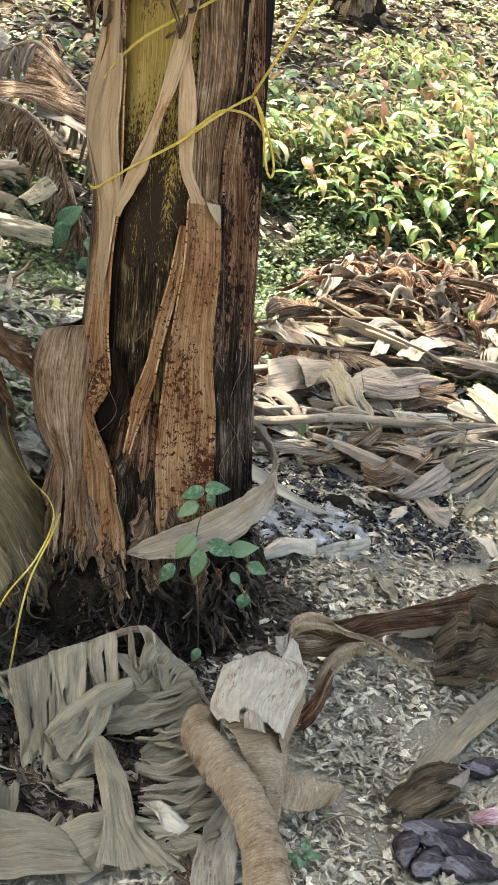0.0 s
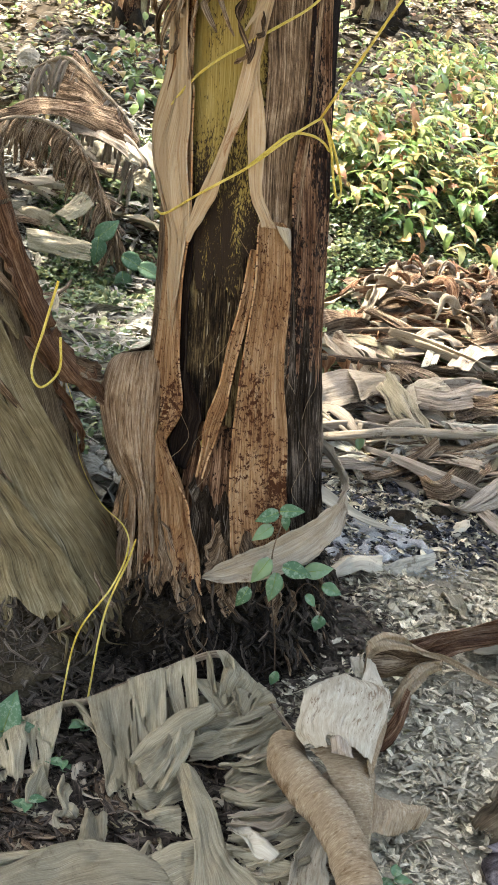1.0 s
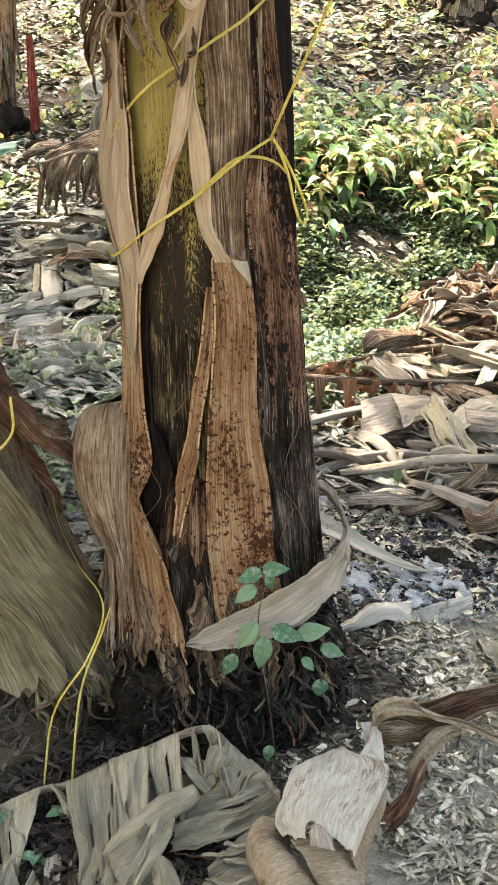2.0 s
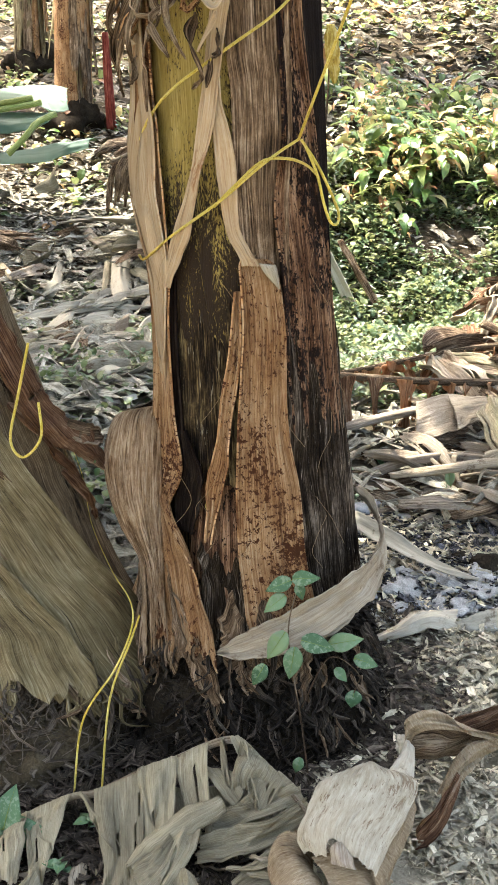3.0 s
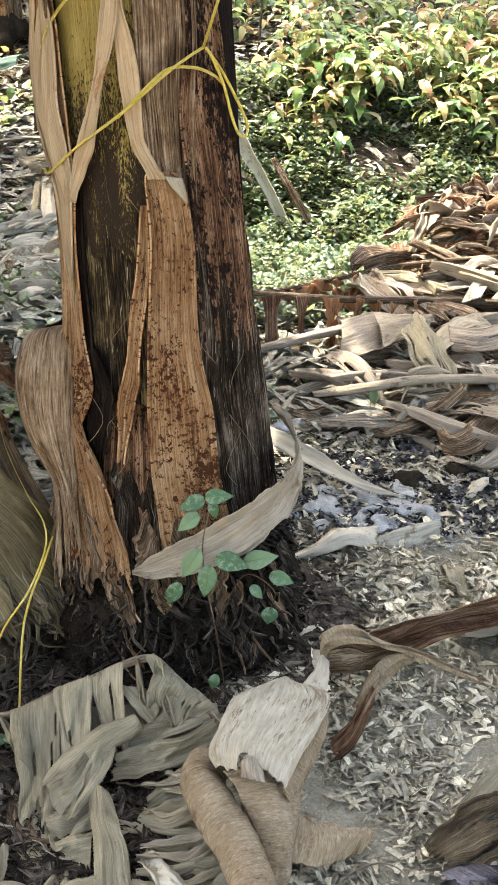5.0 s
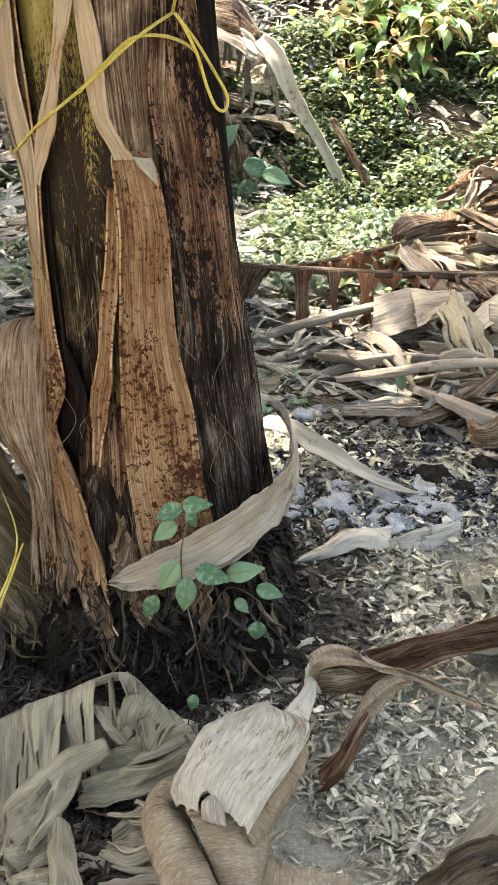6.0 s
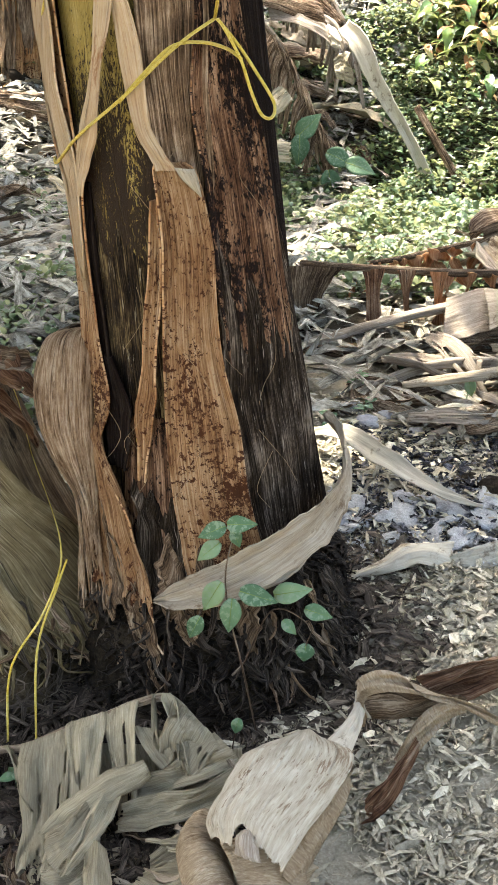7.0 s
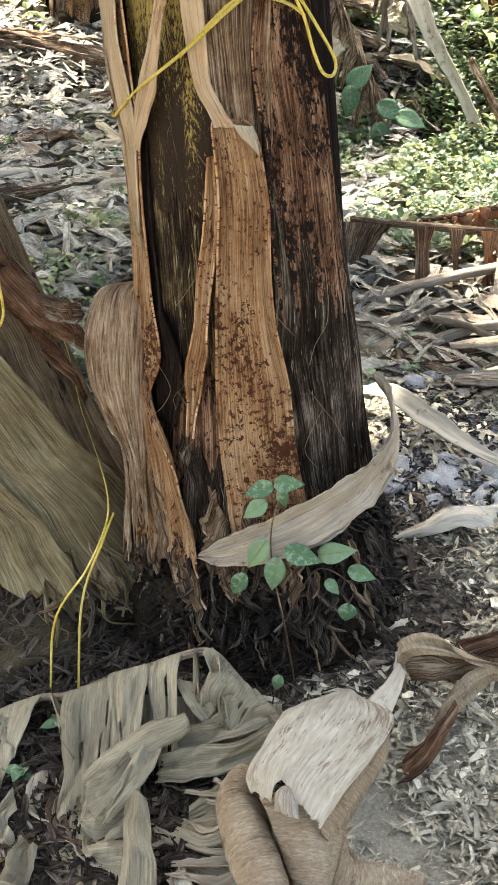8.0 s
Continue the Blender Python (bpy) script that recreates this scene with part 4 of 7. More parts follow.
# ---- root mounds ----
def build_mound(cx, cy, seed, radii, count, soil, roots, label):
    n, m = 90, 200
    z = np.linspace(0.24, -0.25, n)[:, None]
    th = np.linspace(0, 2 * np.pi, m)[None, :]
    rad = np.interp(-z, [-0.24, -0.17, -0.08, 0.02, 0.12, 0.25], radii)
    rad = rad - 0.004 + 0.016 * wobble(n, m, seed, 3, 6) + 0.016 * ridges(n, m, seed + 1, 7, 15) + 0.008 * wobble(n, m, seed + 2, 16, 40)
    rad[:, -1] = rad[:, 0]
    P = np.stack([cx + rad * np.sin(th), cy - rad * np.cos(th), z + 0 * th], 2)
    base = thing("root_mound", label, "root mound", (cx, cy, -0.1))
    part("soil_core", sheet("soil_core", P, 0.01, soil), base)
    r = np.random.default_rng(seed)
    pieces = []
    for _ in range(count):
        zz, a = r.uniform(-0.14, 0.2), r.uniform(-110, 110)
        ln, w, kink = r.uniform(0.012, 0.06), (r.uniform(0.0008, 0.0025), r.uniform(0.002, 0.0045), r.uniform(0.004, 0.009))[int(r.choice(3, p=(0.5, 0.35, 0.15)))], r.uniform(-16, 16)
        pts, k, out = [], 5, r.uniform(-0.006, 0.018)
        for s in np.linspace(0, 1, k):
            h = zz - s * ln
            rr = float(np.interp(-h, [-0.24, -0.17, -0.08, 0.02, 0.12, 0.25], radii)) + out + 0.02 * r.random() * math.sin(s * 3)
            d = math.radians(a + kink * s * s + 4 * math.sin(5 * s + zz * 90))
            pts.append((cx + rr * math.sin(d), cy - rr * math.cos(d), h))
        pts = np.array(pts)
        t = np.gradient(pts, axis=0)
        side = np.cross(t, (pts - (cx, cy, 0)) * (1, 1, 0) + r.normal(0, 0.1, 3))
        side *= w / np.maximum(np.linalg.norm(side, axis=1, keepdims=True), 1e-9)
        taper = np.linspace(1, 0.35, k)[:, None]
        v = np.concatenate([pts - side * taper, pts + side * taper])
        f = [(i, i + 1, k + i + 1, k + i) for i in range(k - 1)]
        uv = np.concatenate([np.stack([np.zeros(k), np.linspace(0, ln, k)], 1), np.stack([np.full(k, w * 2), np.linspace(0, ln, k)], 1)]) + r.uniform(0, 9, 2)
        pieces.append((v, f, uv))
    ob = part("root_tangle", join("root_tangle", pieces, roots), base, "tangle of dead roots and sheath scraps")
    ob["kind"] = "stuff"


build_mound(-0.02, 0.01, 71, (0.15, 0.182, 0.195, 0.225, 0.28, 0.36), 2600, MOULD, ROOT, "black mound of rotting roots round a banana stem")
build_mound(-0.42, 0.0, 73, (0.12, 0.165, 0.19, 0.235, 0.28, 0.32), 1900, LOAM, SCRAP, "brown earth mound with roots round a leaning stem")


# ---- cord ----
def build_cords():
    ties = thing("rope", "thin yellow cord wound round the banana stem with a loose loop", "rope", on_stem(0.9, -40, 0.01))
    w = 0.0022
    ring = [(0.79, -75), (0.792, -62), (0.838, -36), (0.893, -8), (0.942, 13), (0.965, 25), (0.982, 37)]
    part("winding", tube("winding", [(*on_stem(z, d, 0.02), w) for z, d in ring], CORD, n=60, sides=8), ties)
    part("winding", tube("winding", [(*on_stem(z, d, 0.017), w) for z, d in ((0.885, -11), (0.92, 2), (0.952, 16), (0.955, 30), (0.945, 42), (0.93, 50))], CORD, n=40, sides=8), ties)
    part("upper_winding", tube("upper_winding", [(*on_stem(z, d, 0.016), w) for z, d in ((0.94, -80), (1.0, -52), (1.05, -30), (1.114, 5), (1.15, 25), (1.2, 50))], CORD, n=40, sides=8), ties)
    part("loop", tube("loop", [(*on_stem(z, d, 0.026), w) for z, d in ((0.982, 37), (0.95, 46), (0.91, 56), (0.87, 66), (0.853, 63), (0.86, 56), (0.89, 51), (0.93, 47), (0.97, 40), (0.982, 37))], CORD, n=60, sides=8), ties)
    a = Vector(on_stem(0.982, 37, 0.02))
    d = Vector((0.30, -0.9, 1.0))
    part("free_end", tube("free_end", [(*(a + d * s), w) for s in (0, 0.1, 0.2, 0.35)], CORD, n=20, sides=8), ties)
    low = thing("rope", "yellow cord hanging down over the dark roots", "rope", (-0.22, -0.2, 0.2))
    part("strand", tube("strand", [(-0.36, 0.02, 0.5, 0.0007), (-0.322, 0.01, 0.41, 0.0007), (-0.304, 0.0, 0.319, 0.0007), (-0.262, -0.06, 0.26, 0.0008), (-0.22, -0.16, 0.255, 0.0012), (-0.212, -0.205, 0.23, 0.0016), (-0.235, -0.235, 0.172, 0.0018), (-0.285, -0.25, 0.086, 0.0018), (-0.301, -0.256, -0.05, 0.0018)], CORD, n=60), low)
    part("strand", tube("strand", [(-0.2, -0.2, 0.25, 0.0014), (-0.212, -0.222, 0.215, 0.0018), (-0.243, -0.245, 0.12, 0.0018), (-0.256, -0.258, -0.045, 0.0018)], CORD, n=40), low)
    left = thing("rope", "loop of yellow cord on the leaning stem", "rope", (-0.39, -0.16, 0.55))
    part("loop", tube("loop", [(-0.372, -0.155, 0.675, w), (-0.388, -0.163, 0.596, w), (-0.402, -0.165, 0.523, w), (-0.384, -0.16, 0.494, w), (-0.357, -0.155, 0.525, w), (-0.36, -0.15, 0.58, w)], CORD, n=40), left)


build_cords()


# ---- fallen leaves in front ----
def strip(parent, name, rows, material, seed, roll=0, curl=25, label="", **kw):
    """A strip of dry blade through rows of x, y, z and width."""
    r = random.Random(seed)
    side = r.choice((-1, 1)) if curl < 100 else 1
    rows = [(*q, roll + r.uniform(-12, 12), side * curl + r.uniform(-20, 20)) for q in rows]
    return part(name, ribbon(name, rows, material, seed=seed, **{"n": 44, "m": 18, "crease": 0.005, "ripple": 0.003, "ragged": 0.12, "ends": (0.9, 0.75), "fray": 0.05, **kw}), parent, label)


def build_front_leaf():
    p = thing("dead_banana_leaf", "large grey dried banana leaf, torn into strips, on the ground", "dead leaf", (-0.15, -0.35, -0.08))
    rib = [(-0.52, -0.335, -0.09, 0.005), (-0.4, -0.33, -0.056, 0.006), (-0.304, -0.3, -0.024, 0.006), (-0.254, -0.303, -0.009, 0.006), (-0.181, -0.29, 0.026, 0.006), (-0.134, -0.291, 0.048, 0.006), (-0.087, -0.29, 0.073, 0.006), (-0.04, -0.298, 0.091, 0.006), (0.0, -0.314, 0.066, 0.005), (0.05, -0.34, 0.025, 0.004), (0.09, -0.378, -0.01, 0.003), (0.12, -0.43, -0.045, 0.003)]
    part("midrib", tube("midrib", rib, MIDRIB, n=90, sides=10, rough=0.12), p, "grey broken midrib")
    cloth(p, "under_sheet", [(-0.242, -0.281, -0.021), (-0.217, -0.379, -0.057), (-0.217, -0.494, -0.086), (-0.204, -0.576, -0.098)], [(0.057, -0.296, 0.013), (0.093, -0.387, -0.046), (0.109, -0.509, -0.07), (0.087, -0.651, -0.09)], ASHEN, 2999, folds=12, n=70, m=90, crease=0.009, fine=0.003, slits=8)
    line = spline([q[:3] for q in rib], 400)

    def curtain(x0, x1, drop, sway, taper, seed, slits=0):
        """A strip of blade that folds over the midrib and falls forward to the ground, tapering to a torn end."""
        n, m = 60, max(8, int(320 * (x1 - x0)))
        xs = np.linspace(x0, x1, m)
        top = np.stack([np.interp(xs, line[:, 0], line[:, k]) for k in range(3)], 1)[None]
        v = np.linspace(-0.06, 1, n)[:, None]
        u = np.linspace(-1, 1, m)[None, :]
        run = drop * np.maximum(v, 0) * (1 + 0.12 * wobble(1, m, seed, 0, 2))
        x = top[..., 0] + sway * run - taper * (x1 - x0) / 2 * u * np.maximum(v, 0) ** 1.3 + 0.004 * wobble(n, m, seed + 4, 2, 1)
        y = top[..., 1] - 0.82 * run + 0.1 * drop * (v < 0)
        base = np.array([[land(float(x[i, j]), float(y[i, j])) for j in range(m)] for i in range(n)]) + 0.016
        z = base + np.maximum(top[..., 2] + 0.007 - base, 0.004) * np.exp(-(run / 0.085) ** 1.5) - 0.12 * drop * (v < 0)
        h = 0.022 * crumple(n, m, seed + 1, 10, 1.8, 0.42) * np.clip(v * 5, 0.15, 1) + 0.0025 * ridges(n, m, seed + 2, 2, 5) + 0.006 * np.clip(v, 0, 1) * u ** 2
        P = np.stack([x, y - 0.55 * h, z + 0.8 * np.abs(h)], 2)
        keep = np.ones((n - 1, m - 1), bool)
        for c, e in enumerate((0.16 * n * np.abs(wobble(1, m - 1, seed + 11, 0, 3)[0])).astype(int)):
            keep[n - 1 - e:, c] = False
        r = np.random.default_rng(seed)
        for _ in range(slits):
            c, i0 = r.integers(2, m - 3), r.integers(n // 4, n // 2)
            keep[i0:i0 + r.integers(n // 8, n // 3), c] = False
        part("blade_strip", sheet("blade_strip", P, 0.0008, ASHEN, keep), p)

    curtain(-0.5, -0.362, 0.16, 0.25, 0.5, 3000, slits=2)
    curtain(-0.366, -0.3, 0.17, 0.05, 0.7, 3001, slits=1)
    curtain(-0.298, -0.28, 0.13, 0.62, 0.2, 3002)
    curtain(-0.258, -0.186, 0.24, 0.14, 0.25, 3003, slits=3)
    curtain(-0.19, -0.132, 0.16, 0.08, 0.3, 3004, slits=1)
    curtain(-0.137, -0.086, 0.14, 0.2, 0.4, 3005, slits=1)
    curtain(-0.074, -0.06, 0.07, 0.3, 0.3, 3006)
    curtain(-0.05, -0.03, 0.08, 0.4, 0.5, 3007)
    curtain(-0.03, 0.045, 0.06, -0.5, 0.4, 3008, slits=2)
    cloth(p, "hanging_flap", [(-0.088, -0.318, 0.055), (-0.07, -0.345, 0.04), (-0.04, -0.36, 0.012)], [(-0.05, -0.32, 0.05), (-0.03, -0.335, 0.042), (-0.025, -0.345, 0.03)], ASHEN, 3005, folds=1, crease=0.004)
    cloth(p, "fan_blade", [(0.03, -0.325, 0.058), (-0.006, -0.342, 0.04), (-0.029, -0.351, 0.021), (-0.054, -0.36, -0.003)], [(0.065, -0.333, 0.017), (0.019, -0.372, 0.011), (-0.029, -0.382, -0.003), (-0.08, -0.387, -0.014)], ASHEN, 3009, folds=2)
    cloth(p, "fan_blade", [(0.065, -0.331, 0.017), (0.007, -0.387, 0.013), (-0.04, -0.39, -0.0), (-0.089, -0.403, -0.012)], [(0.077, -0.351, -0.016), (0.009, -0.408, -0.021), (-0.04, -0.429, -0.027), (-0.094, -0.434, -0.038)], ASHEN, 3010, folds=4)
    cloth(p, "fan_blade", [(0.077, -0.346, -0.015), (0.03, -0.402, -0.015), (-0.004, -0.437, -0.02), (-0.039, -0.473, -0.034)], [(0.084, -0.388, -0.036), (0.048, -0.435, -0.04), (0.014, -0.47, -0.046), (-0.036, -0.49, -0.052)], ASHEN, 3011, folds=3)
    cloth(p, "fan_blade", [(0.083, -0.417, -0.037), (0.031, -0.46, -0.029), (-0.006, -0.468, -0.036), (-0.048, -0.479, -0.046)], [(0.104, -0.474, -0.054), (0.055, -0.509, -0.051), (0.009, -0.514, -0.058), (-0.042, -0.508, -0.061)], ASHEN, 3012, folds=4)
    cloth(p, "fan_blade", [(0.101, -0.481, -0.043), (0.053, -0.511, -0.037), (0.007, -0.515, -0.043), (-0.041, -0.513, -0.051)], [(0.111, -0.547, -0.066), (0.066, -0.567, -0.066), (0.013, -0.565, -0.065), (-0.031, -0.547, -0.068)], ASHEN, 3013, folds=4)
    cloth(p, "fan_blade", [(0.108, -0.555, -0.053), (0.057, -0.581, -0.047), (0.01, -0.573, -0.052), (-0.036, -0.553, -0.056)], [(0.093, -0.633, -0.078), (0.047, -0.641, -0.079), (-0.003, -0.624, -0.073), (-0.03, -0.595, -0.072)], ASHEN, 3014, folds=4)
    cloth(p, "fan_blade", [(0.092, -0.631, -0.069), (0.048, -0.649, -0.062), (-0.006, -0.631, -0.06), (-0.046, -0.61, -0.065)], [(0.079, -0.722, -0.093), (0.038, -0.714, -0.091), (-0.011, -0.703, -0.091), (-0.034, -0.681, -0.09)], ASHEN, 3015, folds=3)
    cloth(p, "under_blade", [(-0.109, -0.457, -0.023), (-0.135, -0.47, -0.037), (-0.159, -0.473, -0.05), (-0.178, -0.482, -0.063)], [(-0.106, -0.506, -0.061), (-0.136, -0.53, -0.067), (-0.153, -0.549, -0.076), (-0.169, -0.519, -0.076)], ASHEN, 3016, folds=4)
    cloth(p, "under_blade", [(-0.111, -0.519, -0.053), (-0.141, -0.532, -0.057), (-0.166, -0.528, -0.07)], [(-0.111, -0.583, -0.08), (-0.137, -0.572, -0.077), (-0.163, -0.545, -0.08)], ASHEN, 3017, folds=3)
    cloth(p, "hanging_flap", [(-0.107, -0.395, 0.022), (-0.131, -0.459, -0.005), (-0.151, -0.518, -0.036)], [(-0.084, -0.393, 0.02), (-0.095, -0.451, -0.005), (-0.137, -0.52, -0.036)], ASHEN, 3018, folds=1)
    cloth(p, "hanging_flap", [(-0.133, -0.427, 0.015), (-0.16, -0.457, -0.008), (-0.181, -0.458, -0.025)], [(-0.119, -0.453, 0.007), (-0.134, -0.487, -0.015), (-0.163, -0.512, -0.037)], ASHEN, 3019, folds=2)
    cloth(p, "broad_strip", [(-0.122, -0.467, -0.011), (-0.114, -0.528, -0.025), (-0.104, -0.584, -0.041), (-0.099, -0.64, -0.055), (-0.109, -0.709, -0.08)], [(-0.091, -0.494, -0.008), (-0.073, -0.543, -0.018), (-0.055, -0.591, -0.039), (-0.041, -0.641, -0.054), (0.029, -0.704, -0.079)], ASHEN, 3020, folds=3)
    cloth(p, "ground_blade", [(-0.41, -0.663, -0.099), (-0.333, -0.637, -0.075), (-0.277, -0.622, -0.058), (-0.219, -0.619, -0.056), (-0.166, -0.634, -0.065)], [(-0.404, -0.723, -0.127), (-0.311, -0.722, -0.115), (-0.248, -0.722, -0.104), (-0.185, -0.714, -0.098), (-0.111, -0.703, -0.095)], ASHEN, 3021, folds=3)
    cloth(p, "ground_blade", [(-0.414, -0.623, -0.083), (-0.35, -0.624, -0.074), (-0.298, -0.624, -0.065)], [(-0.41, -0.652, -0.108), (-0.348, -0.639, -0.091), (-0.304, -0.635, -0.071)], ASHEN, 3022, folds=2)
    cloth(p, "ground_blade", [(-0.166, -0.635, -0.069), (-0.135, -0.627, -0.056), (-0.095, -0.622, -0.046)], [(-0.147, -0.717, -0.104), (-0.12, -0.709, -0.101), (-0.094, -0.695, -0.091)], ASHEN, 3023, folds=2)
    cloth(p, "ground_blade", [(-0.257, -0.531, -0.067), (-0.265, -0.57, -0.074), (-0.274, -0.6, -0.089)], [(-0.223, -0.553, -0.063), (-0.226, -0.582, -0.072), (-0.23, -0.596, -0.084)], ASHEN, 3024, folds=2)
    cloth(p, "ground_blade", [(-0.295, -0.452, -0.058), (-0.303, -0.492, -0.061), (-0.291, -0.534, -0.071), (-0.277, -0.537, -0.081)], [(-0.277, -0.487, -0.062), (-0.284, -0.511, -0.062), (-0.269, -0.526, -0.068), (-0.266, -0.531, -0.078)], ASHEN, 3025, folds=1)
    cloth(p, "ground_blade", [(-0.332, -0.422, -0.057), (-0.347, -0.472, -0.066), (-0.349, -0.501, -0.087)], [(-0.31, -0.479, -0.064), (-0.321, -0.497, -0.073), (-0.334, -0.509, -0.086)], ASHEN, 3026, folds=2)
    cloth(p, "pale_roll", [(-0.044, -0.584, -0.046), (-0.021, -0.631, -0.042), (0.013, -0.661, -0.054)], [(-0.029, -0.556, -0.051), (-0.003, -0.606, -0.046), (0.039, -0.634, -0.06)], SILVER, 3027, folds=1)
    r = random.Random(61)
    for k in range(84):
        x, y = r.uniform(-0.44, -0.12) if k < 44 else r.uniform(-0.2, 0.1), r.uniform(-0.64, -0.34)
        a = r.uniform(-2.4, -0.8)
        ln, w = r.uniform(0.05, 0.14), r.uniform(0.008, 0.026)
        rows = []
        for s in (0, 0.5, 1):
            px, py = x + ln * s * math.cos(a + s), y + ln * s * math.sin(a + s)
            rows.append((px, py, land(px, py) + 0.006 + 0.012 * r.random(), w * (1, 1.1, 0.5)[int(s * 2)]))
        strip(p, "lower_strip", rows, r.choice((ASHEN, UMBER, UMBER, STRAW_GREY)), 620 + k, curl=70, roll=r.uniform(-30, 30), n=20, m=8, thick=0.0008)
    r = random.Random(629)
    for k in range(12):
        y = -0.4 - 0.022 * k
        w, x1, x0 = r.uniform(0.012, 0.024), 0.085 - r.uniform(0, 0.03), -0.03 + r.uniform(-0.02, 0.02)
        rows = [(x1 + (x0 - x1) * f, y - r.uniform(0.03, 0.05) * math.sin(2.2 * f), -0.02 + 0.2 * (y + 0.42) - 0.01 * f + r.uniform(0.004, 0.012), w * (1 - 0.6 * abs(f - 0.4))) for f in (0, 0.33, 0.66, 1)]
        strip(p, "narrow_strip", rows, r.choice((ASHEN, ASHEN, STRAW_GREY)), 640 + k, curl=r.uniform(50, 110), roll=r.uniform(-50, 50), n=24, m=8, thick=0.0008)
    strip(p, "folded_strip", [(-0.058, -0.385, 0.046, 0.06), (-0.113, -0.415, 0.03, 0.075), (-0.157, -0.437, 0.004, 0.08), (-0.19, -0.46, -0.025, 0.03)], ASHEN, 111, roll=190, curl=200, label="folded over strip", crease=0.004, thick=0.001, m=24)


build_front_leaf()


def build_curled_leaf():
    p = thing("dead_banana_leaf", "pale dried banana leaf rolled into a tan tube on the path", "dead leaf", (0.12, -0.5, -0.05))
    cloth(p, "pale_blade", [(0.137, -0.361, 0.088), (0.096, -0.405, 0.1), (0.079, -0.434, 0.104), (0.064, -0.487, 0.1), (0.05, -0.533, 0.094), (0.065, -0.57, 0.085)], [(0.188, -0.375, 0.096), (0.221, -0.402, 0.104), (0.223, -0.441, 0.106), (0.201, -0.503, 0.106), (0.176, -0.555, 0.104), (0.152, -0.617, 0.1)], CHALK, 201, "bleached beige blade with brown flecks", n=110, m=80, folds=3, crease=0.003, fine=0.0012, bulge=0.014, notch=((0.4, 0.1, 0.13), (0.05, 0.08, 0.06), (0.7, 0.1, 0.03)), jag=0.006)
    cloth(p, "curled_lip", [(0.098, -0.57, 0.106), (0.094, -0.585, 0.112), (0.095, -0.597, 0.1)], [(0.114, -0.576, 0.108), (0.12, -0.594, 0.114), (0.128, -0.606, 0.098)], DRAB, 202, "dark curled lip of the torn hole", n=24, m=16, folds=1, crease=0.002, bulge=0.008)
    cloth(p, "blade_stalk", [(0.186, -0.384, 0.1), (0.212, -0.315, 0.09), (0.223, -0.275, 0.087)], [(0.222, -0.404, 0.105), (0.231, -0.34, 0.092), (0.235, -0.293, 0.09)], SILVER, 206, "pale bluish twisted neck", n=30, m=14, folds=2, crease=0.004)
    cloth(p, "under_panel", [(0.222, -0.402, 0.1), (0.221, -0.445, 0.1), (0.199, -0.507, 0.1), (0.173, -0.56, 0.098), (0.15, -0.612, 0.094)], [(0.216, -0.395, 0.07), (0.214, -0.43, 0.06), (0.2, -0.485, 0.045), (0.184, -0.53, 0.03), (0.165, -0.57, 0.01)], STRAW, 207, "tan underside", n=60, m=24, folds=2, crease=0.003, jag=0.004)
    cloth(p, "lower_panel", [(0.07, -0.56, 0.08), (0.09, -0.59, 0.07), (0.108, -0.612, 0.045), (0.125, -0.64, 0.015), (0.13, -0.67, -0.02)], [(0.17, -0.545, 0.06), (0.178, -0.57, 0.05), (0.174, -0.592, 0.03), (0.166, -0.615, 0.0), (0.15, -0.64, -0.03)], STRAW, 209, "tan hanging blade", n=50, m=30, folds=2, crease=0.005, bulge=0.02, jag=0.006)
    roll = [(0.058, -0.48, 0.066, 0.14, 170, 350), (0.044, -0.51, 0.074, 0.18, 175, 350), (0.046, -0.55, 0.074, 0.19, 178, 350), (0.068, -0.6, 0.064, 0.19, 182, 345), (0.097, -0.655, 0.05, 0.175, 186, 345), (0.116, -0.715, 0.034, 0.17, 185, 340), (0.122, -0.78, 0.01, 0.18, 180, 330), (0.112, -0.87, -0.02, 0.17, 180, 310)]
    part("rolled_blade", ribbon("rolled_blade", roll, STRAW, n=190, m=70, thick=0.001, crease=0.009, ripple=0.004, ragged=0.06, seed=203, ends=(0.75, 0.9), wrinkle=0.002), p, "tan rolled blade")
    tail = [(0.12, -0.53, 0.035, 0.1, 170, 60), (0.15, -0.57, 0.02, 0.12, 175, 80), (0.19, -0.583, 0.008, 0.1, 180, 110), (0.23, -0.573, -0.006, 0.07, 180, 160), (0.262, -0.562, -0.022, 0.05, 180, 230), (0.28, -0.558, -0.03, 0.035, 180, 260)]
    part("tail_blade", ribbon("tail_blade", tail, STRAW, n=90, m=44, thick=0.001, crease=0.012, ripple=0.004, ragged=0.1, seed=205, wrinkle=0.0012), p, "tan curling tail")
    light = [(0.108, -0.577, -0.03, 0.03), (0.091, -0.625, -0.045, 0.04), (0.066, -0.69, -0.06, 0.06), (0.05, -0.78, -0.08, 0.07)]
    strip(p, "white_blade", light, CHALK, 208, label="whitish smooth blade")
    q = thing("dead_banana_leaf", "brown twisted dried banana leaf arching over the path", "dead leaf", (0.35, -0.25, 0.0))
